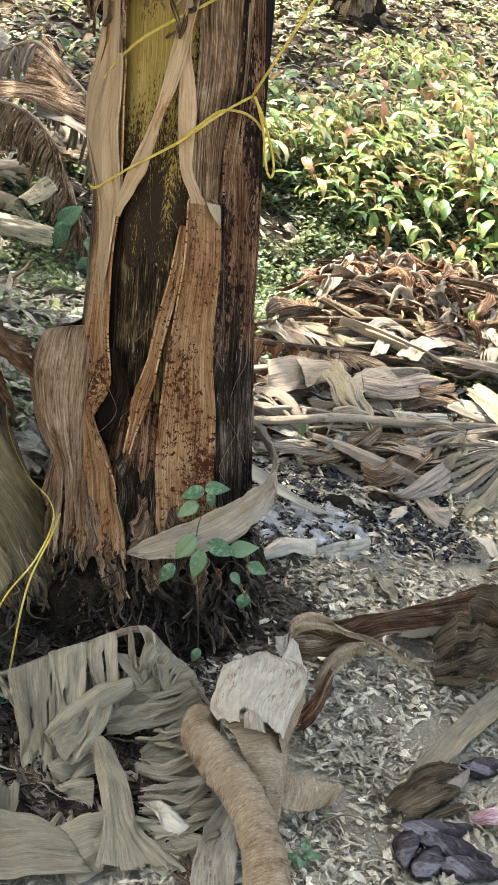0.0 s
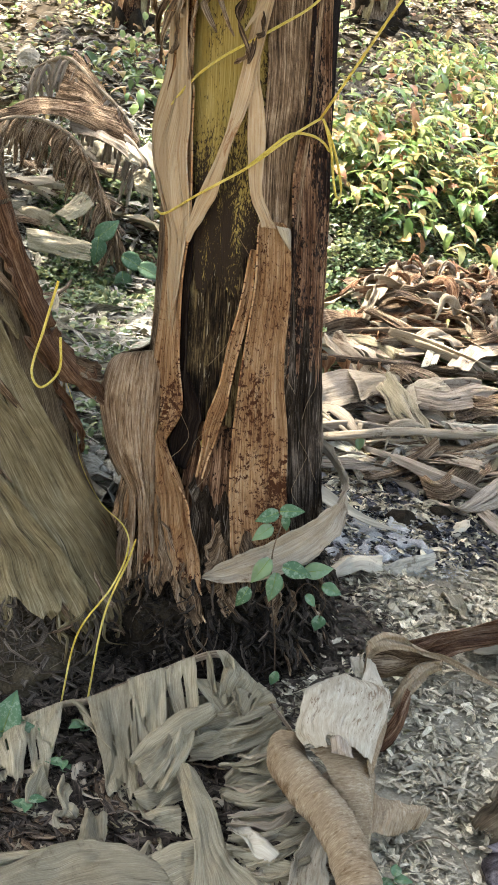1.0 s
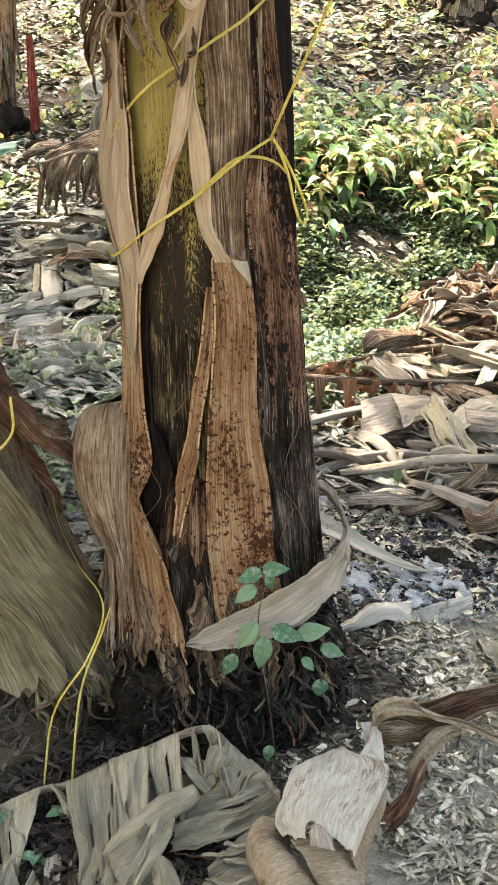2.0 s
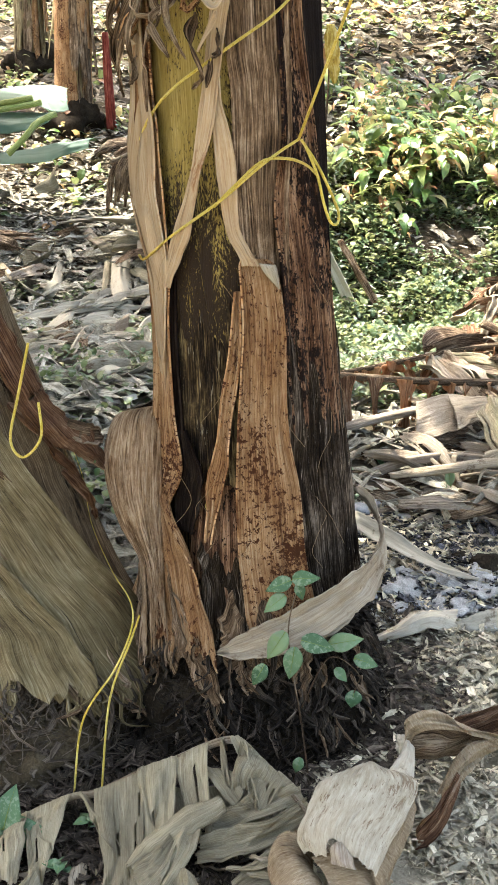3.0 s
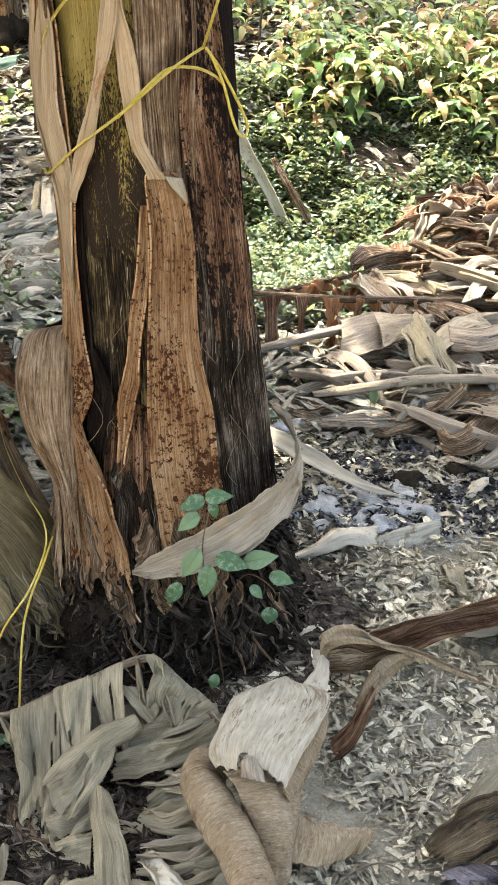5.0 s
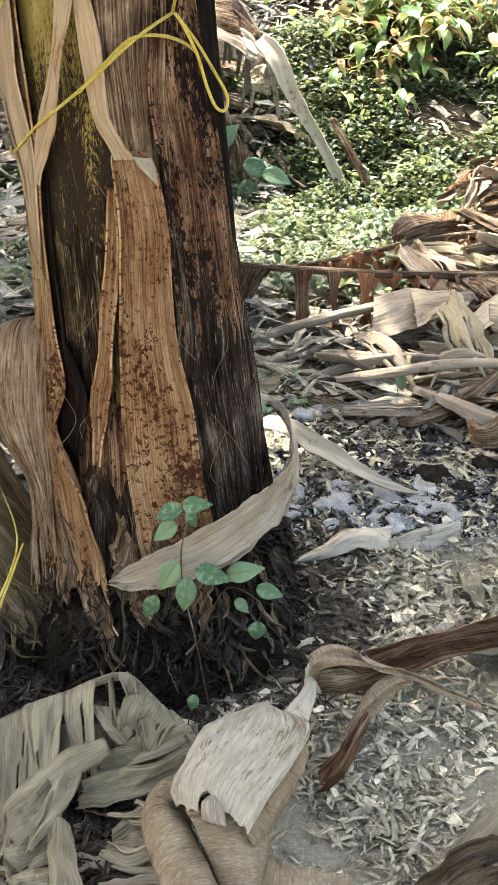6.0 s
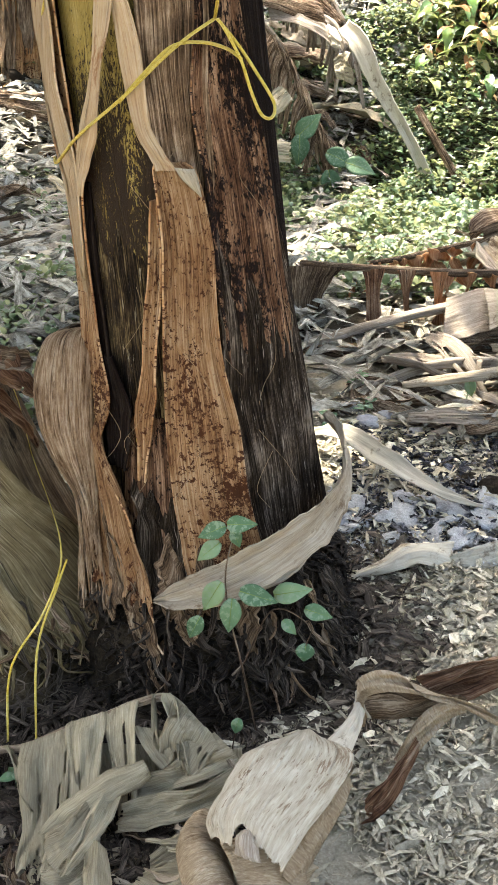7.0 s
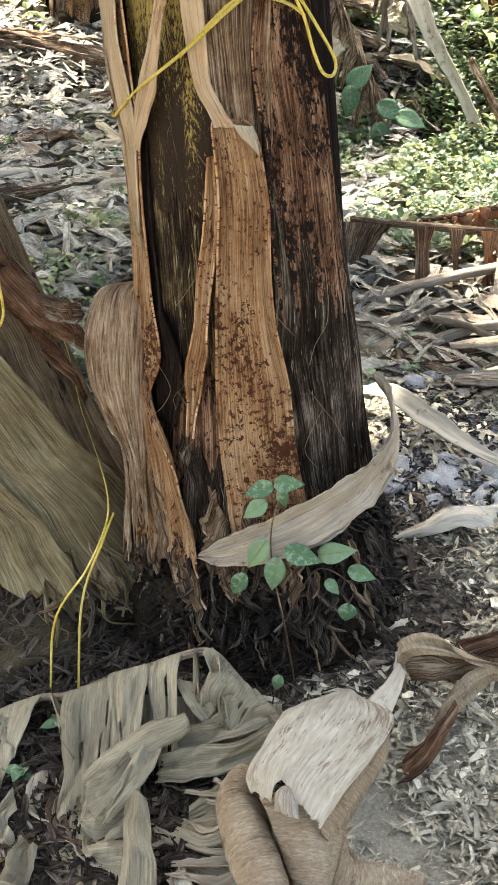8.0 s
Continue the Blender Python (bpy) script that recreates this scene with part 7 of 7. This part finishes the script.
def build_slope():
    slope_leaf([(-1.124, 3.818, 0.04), (-1.043, 3.72, 0.09), (-1.078, 4.145, 0.04), (-1.071, 4.53, 0.012)], [(-1.037, 3.676, 0.02), (-1.008, 3.665, 0.05), (-1.03, 3.943, 0.02), (-1.041, 4.292, 0.012)], SILVER, 3400, True)
    slope_leaf([(-0.814, 4.174, 0.04), (-0.731, 3.515, 0.09), (-0.681, 3.35, 0.04)], [(-0.733, 4.277, 0.02), (-0.653, 3.642, 0.05), (-0.619, 3.386, 0.02)], SILVER, 3401, True)
    slope_leaf([(-0.774, 3.395, 0.04), (-0.785, 3.625, 0.09), (-0.846, 4.31, 0.04), (-0.74, 4.64, 0.012)], [(-0.759, 3.501, 0.02), (-0.779, 3.808, 0.05), (-0.807, 4.34, 0.02), (-0.721, 4.552, 0.012)], ASHEN, 3402, True)
    slope_leaf([(-0.958, 3.103, 0.04), (-0.918, 3.223, 0.09), (-0.886, 3.548, 0.04)], [(-0.889, 2.92, 0.02), (-0.845, 3.003, 0.05), (-0.895, 3.521, 0.02)], SILVER, 3403, True)
    slope_leaf([(-0.668, 1.715, 0.04), (-0.638, 1.805, 0.09), (-0.808, 3.286, 0.04), (-0.766, 3.605, 0.012)], [(-0.663, 1.782, 0.019), (-0.639, 1.91, 0.05), (-0.778, 3.25, 0.02), (-0.76, 3.518, 0.012)], CHALK, 3404, True)
    slope_leaf([(-0.568, 1.427, 0.04), (-0.535, 1.534, 0.09), (-0.632, 2.721, 0.04), (-0.627, 3.303, 0.012)], [(-0.556, 1.446, 0.02), (-0.54, 1.673, 0.05), (-0.584, 2.52, 0.02), (-0.598, 3.161, 0.012)], SILVER, 3405, True)
    slope_leaf([(-0.976, 2.579, 0.04), (-0.764, 1.951, 0.089), (-0.876, 2.877, 0.04)], [(-0.894, 2.242, 0.02), (-0.764, 1.99, 0.05), (-0.85, 2.706, 0.02)], ASHEN, 3406, True)
    slope_leaf([(-1.34, 4.05, 0.04), (-1.14, 3.613, 0.09), (-0.996, 3.594, 0.04)], [(-1.333, 4.014, 0.02), (-1.154, 3.674, 0.05), (-1.004, 3.588, 0.02)], ASHEN, 3407, True)
    slope_leaf([(-1.027, 4.743, 0.04), (-0.869, 4.274, 0.09), (-0.798, 4.387, 0.04)], [(-1.003, 4.539, 0.02), (-0.868, 4.216, 0.05), (-0.798, 4.271, 0.02)], STRAW_GREY, 3408, True)
    slope_leaf([(-1.288, 3.564, 0.04), (-1.084, 3.207, 0.09), (-1.001, 3.269, 0.04)], [(-1.259, 3.431, 0.02), (-1.084, 3.198, 0.05), (-0.998, 3.195, 0.02)], ASHEN, 3409, True)
    slope_leaf([(-0.522, 1.341, 0.04), (-0.474, 1.342, 0.09), (-0.454, 1.745, 0.04)], [(-0.504, 1.319, 0.019), (-0.471, 1.402, 0.05), (-0.448, 1.736, 0.019)], SILVER, 3410, True)
    slope_leaf([(-0.779, 4.3, 0.506), (-0.79, 4.3, 0.419), (-0.828, 4.3, 0.331)], [(-0.717, 4.24, 0.508), (-0.735, 4.24, 0.413), (-0.776, 4.24, 0.323)], SILVER, 3420)
    slope_leaf([(-1.079, 4.2, 0.438), (-1.123, 4.2, 0.37), (-1.195, 4.2, 0.301)], [(-1.067, 4.14, 0.325), (-1.101, 4.14, 0.303), (-1.17, 4.14, 0.293)], ASHEN, 3421)
    slope_leaf([(-0.928, 4.4, 0.474), (-0.856, 4.4, 0.53), (-0.735, 4.4, 0.546)], [(-0.906, 4.34, 0.445), (-0.835, 4.34, 0.482), (-0.723, 4.34, 0.517)], UMBER, 3422)
    r = random.Random(77)
    spots = [(-1.0, 2.75), (-0.84, 2.7), (-0.76, 2.6), (-0.61, 2.62), (-0.56, 2.6), (-0.89, 2.5), (-0.68, 2.5), (-0.52, 2.4), (-0.77, 2.3), (-0.58, 2.4), (-0.8, 2.0), (-0.6, 1.85), (-0.48, 2.2), (-1.43, 3.0), (-1.26, 3.2), (-1.06, 3.0), (-1.26, 2.6), (-0.96, 2.6), (-1.26, 2.4), (-1.6, 4.0), (-1.33, 4.0), (-0.5, 3.3), (-0.3, 3.2), (-0.15, 3.25), (-0.9, 3.4), (-1.1, 3.7)]
    for k, (x, y) in enumerate(spots[::2]):
        a, ln, w = r.uniform(-0.6, 0.9), r.uniform(0.2, 0.45), r.uniform(0.03, 0.07)
        g = lambda s: (x + ln * s * math.cos(a + s), y + ln * s * math.sin(a + s))
        rows = [(*g(s), land(*g(s)) + 0.05 + r.uniform(0, 0.08) * (0.5 - abs(s)) * 2, w * (1.1 - abs(s))) for s in (-0.5, -0.15, 0.2, 0.5)]
        p = thing("dead_leaf", "long silvery dry banana leaf strip on the slope", "dead leaf", (x, y, land(x, y)), group="leaf strips on the slope")
        strip(p, "blade", rows, r.choice((SILVER, SILVER, ASHEN, CHALK)), 560 + k, roll=r.uniform(-30, 15), curl=60, crease=0.008, ripple=0.006, n=30, m=12)
    for k in range(64):
        x, y = r.uniform(-1.5, -0.2), r.uniform(1.3, 4.6)
        torn_leaf(x, y, land(x, y) + 0.05, r.uniform(-0.9, 1.2), r.uniform(0.2, 0.5), r.uniform(0.05, 0.13), r.choice((SILVER, ASHEN, CHALK, DRAB, GREY, UMBER)), 7500 + k, (r.uniform(-0.1, 0.2), r.uniform(-0.1, 0.35)), r.randint(3, 6), "torn grey dried banana leaf on the slope", "leaf strips on the slope")
    for k in range(14):
        x, y = r.uniform(-1.15, -0.42), r.uniform(1.9, 3.7)
        torn_leaf(x, y, land(x, y) + 0.1, r.uniform(0.3, 1.3), r.uniform(0.25, 0.5), r.uniform(0.05, 0.08), r.choice((SILVER, SILVER, CHALK)), 7600 + k, (r.uniform(-0.1, 0.1), r.uniform(0.1, 0.5)), 2, "silvery bleached banana leaf strip on the slope", "leaf strips on the slope")
    scatter_strips("shredded_leaves", "grey shredded leaves covering the slope", 24000, (-2.4, 0.1, 1.0, 5.2), (0.02, 0.2), DRYLITTER, 571, lift=0.06, bend=1.1, broad=(0.025, 0.08))


build_slope()


def build_fallen():
    """A rotten stem lying on the slope and a dead leaf with its midrib below it."""
    p = thing("fallen_banana_stem", "rotten grey-brown banana stem lying on the slope", "fallen stem", (-1.65, 4.38, land(-1.65, 4.38)))
    line = [(-2.5, 4.62), (-2.05, 4.5), (-1.68, 4.38), (-1.32, 4.22)]
    part("stem", tube("stem", [(x, y, land(x, y) + 0.05, 0.075 - 0.008 * k) for k, (x, y) in enumerate(line)], GREY, n=60, sides=28, seed=77, rough=0.14), p)
    r = random.Random(78)
    for k in range(16):
        s, a = r.random(), r.uniform(-1.2, 1.4)
        x0, y0 = -2.2 + 0.85 * s, 4.54 - 0.3 * s
        rows = []
        for f in (0, 0.35, 0.7, 1):
            x, y = x0 + 0.3 * f, y0 - 0.11 * f - 0.085 * math.sin(a + 0.3 * f)
            rows.append((x, y, max(land(x, y) + 0.01, land(x0, y0) + 0.05 + 0.085 * math.cos(a + 0.3 * f)), r.uniform(0.02, 0.05) * (1.1 - 0.6 * f)))
        strip(p, "peeling_sheath", rows, r.choice((GREY, UMBER, DRAB)), 7900 + k, roll=math.degrees(a) * 0.6, curl=40, n=30, m=10)
    q = thing("dead_banana_leaf", "grey dead banana leaf with its midrib on the slope", "dead leaf", (-0.9, 1.9, land(-0.9, 1.9)))
    rib = [(-1.5, 2.6), (-1.22, 2.3), (-0.93, 1.93), (-0.72, 1.66), (-0.58, 1.45)]
    part("midrib", tube("midrib", [(x, y, land(x, y) + 0.07, 0.009 - 0.001 * k) for k, (x, y) in enumerate(rib)], SILVER, n=50, sides=8, rough=0.1), q, "pale midrib")
    for k in range(14):
        f = (k + 0.5) / 14
        i = min(int(f * 4), 3)
        u = f * 4 - i
        x, y = rib[i][0] + (rib[i + 1][0] - rib[i][0]) * u, rib[i][1] + (rib[i + 1][1] - rib[i][1]) * u
        side = 1 if k % 2 else -1
        rows = [(x, y, land(x, y) + 0.07, 0.06)]
        for d in (0.1, 0.2, 0.3):
            px, py = x + side * d * 0.75 - 0.15 * d + r.uniform(-0.02, 0.02), y + side * d * 0.6 - 0.2 * d
            rows.append((px, py, land(px, py) + 0.02 + 0.05 * (0.3 - d) / 0.3 + r.uniform(0, 0.02), 0.075 * (1.15 - 2.6 * d)))
        strip(q, "blade_strip", rows, r.choice((SILVER, ASHEN, DRAB)), 7950 + k, roll=r.uniform(-25, 25), curl=60, crease=0.012, n=34, m=14)


build_fallen()


def hanging_frond(rib, label, seed, count, drop, material):
    """A drooping dead frond with a fringe of narrow strips."""
    r = random.Random(seed)
    p = thing("dead_banana_frond", label, "dead frond", rib[-1][:3])
    part("midrib", tube("midrib", rib, MIDRIB, n=40, sides=8, rough=0.1), p)
    sp = spline([q[:3] for q in rib], 100)
    for i in range(count):
        a = sp[int((i + r.random()) * 99 / count)]
        d = drop * r.uniform(0.6, 1.2)
        s = r.choice((-1, 1))
        rows = [(*a, 0.02), (a[0] + 0.03 * s, a[1] - 0.03, a[2] - d * 0.35, 0.024), (a[0] + 0.05 * s + r.uniform(-0.02, 0.02), a[1] - 0.05, max(a[2] - d, land(a[0], a[1] - 0.05)), 0.015)]
        strip(p, "hanging_strip", rows, material, seed + i, curl=60, n=16, m=7, face=(0.2, -1, 0.1))
    return p


hanging_frond([(-0.75, 3.72, 0.5, 0.012), (-0.6, 3.7, 0.56, 0.011), (-0.45, 3.68, 0.555, 0.01), (-0.33, 3.62, 0.5, 0.009), (-0.24, 3.57, 0.38, 0.008), (-0.15, 3.52, 0.2, 0.007), (-0.1, 3.5, 0.1, 0.005)], "grey drooping dead banana frond on the bank", 801, 80, 0.2, GREY)
hanging_frond([(-0.55, 4.3, 0.75, 0.012), (-0.4, 4.2, 0.82, 0.012), (-0.25, 4.05, 0.72, 0.01), (-0.1, 3.9, 0.6, 0.008), (0.0, 3.75, 0.42, 0.006)], "grey-brown dead banana frond behind the stem", 851, 60, 0.24, DRAB)


hanging_frond([(0.62, 1.92, 0.1, 0.007), (0.7, 1.92, 0.18, 0.008), (0.82, 1.92, 0.26, 0.008), (0.97, 1.94, 0.32, 0.008), (1.15, 1.96, 0.35, 0.009), (1.45, 2.0, 0.36, 0.01)], "rust-brown dead banana frond on the heap", 881, 60, 0.22, FLAKE)


def bank_leaf(a, b, material, seed, folds):
    lone("dead_leaf", cloth_mesh("dead_leaf", a, b, material, seed, folds=folds, n=50, m=36, crease=min(0.014, 0.1 * (Vector(a[1]) - Vector(b[1])).length), fine=0.003, bulge=0.015, slits=2), "large crumpled grey dead banana leaf on the bank", "dead leaf", "leaves on the bank")


def build_bank():
    bank_leaf([(-0.371, 4.2, 0.866), (-0.274, 4.1, 0.779), (-0.17, 4.0, 0.668), (-0.022, 3.8, 0.506)], [(-0.44, 4.1, 0.625), (-0.306, 4.0, 0.635), (-0.185, 3.9, 0.534), (-0.062, 3.75, 0.472)], GREY, 3300, 4)
    bank_leaf([(-0.766, 4.0, 0.506), (-0.566, 4.0, 0.637), (-0.382, 3.95, 0.655), (-0.157, 3.9, 0.642)], [(-0.757, 3.9, 0.478), (-0.528, 3.85, 0.556), (-0.347, 3.8, 0.564), (-0.104, 3.7, 0.503)], GREY, 3301, 6)
    bank_leaf([(-0.378, 3.95, 0.614), (-0.212, 3.85, 0.572), (-0.083, 3.75, 0.521), (-0.005, 3.65, 0.43)], [(-0.348, 3.8, 0.518), (-0.214, 3.7, 0.52), (-0.102, 3.65, 0.469), (-0.05, 3.6, 0.395)], DRAB, 3302, 5)
    bank_leaf([(-0.414, 3.5, 0.172), (-0.34, 3.52, 0.233), (-0.281, 3.55, 0.302)], [(-0.328, 3.42, 0.17), (-0.281, 3.45, 0.196), (-0.22, 3.5, 0.241)], ASHEN, 3303, 3)
    bank_leaf([(-0.514, 3.4, 0.121), (-0.378, 3.4, 0.118), (-0.22, 3.4, 0.086)], [(-0.493, 3.35, 0.038), (-0.369, 3.35, 0.027), (-0.219, 3.35, 0.019)], ASHEN, 3304, 5)
    bank_leaf([(-0.098, 3.7, 0.515), (-0.064, 3.65, 0.499), (-0.026, 3.6, 0.459)], [(-0.098, 3.68, 0.44), (-0.063, 3.62, 0.431), (-0.028, 3.58, 0.426)], SILVER, 3305, 2)
    bank_leaf([(-0.062, 3.55, 0.39), (-0.029, 3.55, 0.419), (0.008, 3.5, 0.43)], [(-0.046, 3.5, 0.323), (-0.004, 3.5, 0.313), (0.036, 3.48, 0.311)], ASHEN, 3306, 2)
    bank_leaf([(-0.657, 4.6, 0.791), (-0.604, 4.6, 0.84), (-0.543, 4.6, 0.793)], [(-0.644, 4.5, 0.751), (-0.587, 4.5, 0.742), (-0.548, 4.5, 0.753)], CHALK, 3307, 2)
    r = random.Random(41)
    for k in range(26):
        x, y = r.uniform(-0.75, 0.1), r.uniform(3.55, 4.5)
        a, ln, w = r.uniform(-1.2, 0.6), r.uniform(0.2, 0.45), r.uniform(0.05, 0.12)
        z = land(x, y) + r.uniform(0.02, 0.16)
        rows = [(x + ln * s * math.cos(a), y + ln * s * math.sin(a) * 0.5, z - 0.3 * ln * s * s - 0.25 * ln * s, w * (1.1 - abs(s))) for s in (-0.5, -0.1, 0.2, 0.5)]
        p = thing("dead_leaf", "crumpled brown dead leaf hanging on the bank", "dead leaf", (x, y, z), group="leaves on the bank")
        strip(p, "blade", rows, r.choice((UMBER, GREY, ASHEN, STRAW_GREY)), 900 + k, roll=r.uniform(-50, 10), curl=80, crease=0.01, ripple=0.008, n=24, m=10)
    p = thing("dead_leaf_stalk", "bleached broken leaf stalk leaning on the bank", "leaf stalk", (0.38, 3.48, -0.16))
    strip(p, "stalk", [(-0.02, 3.6, 0.52, 0.07), (0.06, 3.52, 0.44, 0.085), (0.13, 3.48, 0.3, 0.065), (0.24, 3.47, 0.12, 0.045), (0.32, 3.47, -0.03, 0.05), (0.39, 3.48, -0.17, 0.03)], SILVER, 930, roll=-10, curl=-70, face=(0, -1, 0.2), thick=0.006, n=60)
    p = thing("dead_leaf_stalk", "grey dry stalk leaning on the bank", "leaf stalk", (0.5, 3.5, -0.12))
    strip(p, "stalk", [(0.28, 3.6, 0.2, 0.03), (0.4, 3.52, 0.02, 0.035), (0.5, 3.48, -0.14, 0.03)], GREY, 931, curl=-70, face=(0, -1, 0.2))
    vine = thing("climbing_vine", "vine with heart-shaped green leaves on the bank", "vine", (-0.05, 3.45, -0.25))
    part("stem", tube("stem", [(-0.02, 3.44, -0.25, 0.004), (-0.06, 3.45, -0.1, 0.004), (-0.12, 3.46, 0.0, 0.003), (-0.19, 3.47, 0.1, 0.003)], UMBER, n=24, sides=6), vine)
    big = leaf_mesh(0.13, 0.085, 4, 0.2, 0.2)
    for x, y, z, d in ((-0.19, 3.45, 0.11, (0.0, -0.2, -1)), (-0.2, 3.46, 0.1, (0.7, 0, 0.7)), (-0.1, 3.44, -0.08, (-0.8, -0.2, -0.5)), (-0.07, 3.44, -0.03, (0.2, -0.2, -1)), (-0.06, 3.43, -0.23, (1, -0.2, 0.1)), (0.0, 3.44, 0.0, (1, -0.1, -0.25)), (0.0, 3.42, -0.12, (1, -0.2, -0.1)), (-0.08, 3.44, 0.04, (1, 0, -0.4)), (0.02, 3.4, -0.2, (0.9, -0.2, 0.3))):
        set_leaf(vine, big, (x, y, z), d, (r.uniform(-0.4, 0.4), -0.8, 0.6))


build_bank()


# ---- far stems, cut leaf and creeper ----
def far_stem(x, y, rad, seed, material, foot, label, top=2.6, lean=0.0, leaves=4, reach=1.4):
    p = thing("banana_plant", label, "banana plant", (x, y, land(x, y)), group="far banana plants")
    z0 = land(x, y) - 0.1
    part("stem", tube("stem", [(x, y, z0, rad * 1.35), (x + lean * 0.1, y, z0 + 0.3, rad * 1.1), (x + lean * 0.5, y, z0 + 1.2, rad), (x + lean, y, z0 + top, rad * 0.8)], material, n=40, sides=26, seed=seed, rough=0.06), p)
    r = random.Random(seed)
    for k in range(9):
        a = r.uniform(math.pi, 2 * math.pi)
        zz = z0 + r.uniform(0.25, 0.9)
        c, s = math.cos(a), math.sin(a)
        rows = [(x + c * rad * 1.02, y + s * rad * 1.02, zz + 0.3, rad * 0.5), (x + c * rad * 1.12, y + s * rad * 1.12, zz, rad * 0.6), (x + c * rad * 1.45, y + s * rad * 1.45, zz - 0.28, rad * 0.35)]
        strip(p, "peeling_sheath", rows, r.choice((TAN, GREY, UMBER, BARK)), seed + k, curl=-60, face=(c, s, 0), n=18, m=8)
    part("root_foot", lump("root_foot", (rad * 1.6, rad * 1.6, 0.19), foot, seed, 0.4, 40), p, "dark root mass at the foot").matrix_basis = pose(x, y, z0 + 0.09)
    crown(p, (x + lean, y, z0 + top - 0.05), leaves, reach, seed)


far_stem(-1.36, 6.5, 0.115, 1001, TAN, MOULD, "brown banana stem far behind in the grove")
far_stem(-1.95, 8.1, 0.11, 1021, BARK, MOULD, "pale banana stem far behind in the grove")
# unseen crowns of the next two are enlarged to shade bank and slope
far_stem(0.02, 7.2, 0.1, 1041, BROWN, MOULD, "dark banana stem behind on the slope", leaves=12, reach=1.65)
far_stem(2.08, 8.7, 0.17, 1061, UMBER, MOULD, "dark thick banana stem up the slope", leaves=10, reach=1.9)
far_stem(-1.78, 5.05, 0.14, 1081, TAN, MOULD, "brown peeling banana stem on black roots")
far_stem(-3.2, 9.0, 0.12, 1101, BARK, MOULD, "banana stem far off in the grove")
far_stem(4.2, 11.5, 0.14, 1121, GREY, MOULD, "banana stem far up the slope")


def build_far():
    p = thing("red_stalk", "dull red banana stalk beside a stem", "stalk", (-1.1, 6.4, 0.4))
    part("stalk", tube("stalk", [(-1.1, 6.4, 0.4, 0.035), (-1.12, 6.4, 0.7, 0.03), (-1.14, 6.42, 1.0, 0.02)], REDSTALK, n=20, sides=12, rough=0.08), p)
    q = thing("cut_banana_leaf", "cut green banana leaf with pale stalks lying on the slope", "cut leaf", (-1.3, 4.95, 0.1))
    cloth(q, "blade", [(-1.691, 5.3, 0.686), (-1.408, 5.25, 0.73), (-1.257, 5.2, 0.735), (-1.174, 5.15, 0.722)], [(-1.647, 5.1, 0.651), (-1.348, 5.0, 0.636), (-1.218, 4.95, 0.613), (-1.144, 4.95, 0.629)], CUTLEAF, 1200, folds=2, crease=0.012, bulge=0.02)
    cloth(q, "blade", [(-1.617, 4.9, 0.365), (-1.308, 4.9, 0.418), (-1.145, 4.85, 0.468), (-0.963, 4.8, 0.485)], [(-1.572, 4.7, 0.347), (-1.272, 4.7, 0.376), (-1.122, 4.7, 0.414), (-1.002, 4.7, 0.459)], CUTLEAF, 1201, folds=2, crease=0.01, bulge=0.02)
    cloth(q, "blade", [(-1.65, 5.1, 0.585), (-1.391, 5.05, 0.594), (-1.159, 5.0, 0.607)], [(-1.61, 4.9, 0.484), (-1.396, 4.9, 0.502), (-1.241, 4.9, 0.564)], CUTLEAF, 1202, folds=2, crease=0.01, bulge=0.02)
    for pts in ([(-1.43, 4.72, 0.406), (-1.342, 4.75, 0.497), (-1.283, 4.8, 0.568), (-1.194, 4.85, 0.612)], [(-1.584, 4.95, 0.603), (-1.4, 4.95, 0.636), (-1.289, 4.95, 0.661)], [(-1.587, 4.97, 0.631), (-1.433, 4.97, 0.663), (-1.34, 4.97, 0.682)]):
        part("stalk", tube("stalk", [(*v, 0.017) for v in pts], STALKGREEN, n=24, sides=10, rough=0.08), q, "pale green thick stalk")
    y = thing("yellow_leaf", "sunlit yellow leaf hanging behind the stem", "leaf", (0.24, 5.0, 0.75))
    part("stem", tube("stem", [(0.24, 5.05, land(0.24, 5.05) - 0.02, 0.008), (0.25, 5.03, 0.8, 0.006), (0.24, 5.0, 1.08, 0.004)], UMBER, n=16, sides=6), y)
    strip(y, "blade", [(0.25, 5.0, 1.1, 0.05), (0.255, 4.98, 1.0, 0.08), (0.27, 4.97, 0.9, 0.07), (0.28, 4.97, 0.8, 0.03)], YELLOWLEAF, 1220, face=(0.2, -1, 0.2), curl=-50)
    strip(y, "blade", [(0.2, 5.0, 0.98, 0.06), (0.19, 4.98, 0.88, 0.09), (0.19, 4.98, 0.76, 0.05)], TAN, 1221, face=(-0.2, -1, 0.2), curl=-50)


build_far()
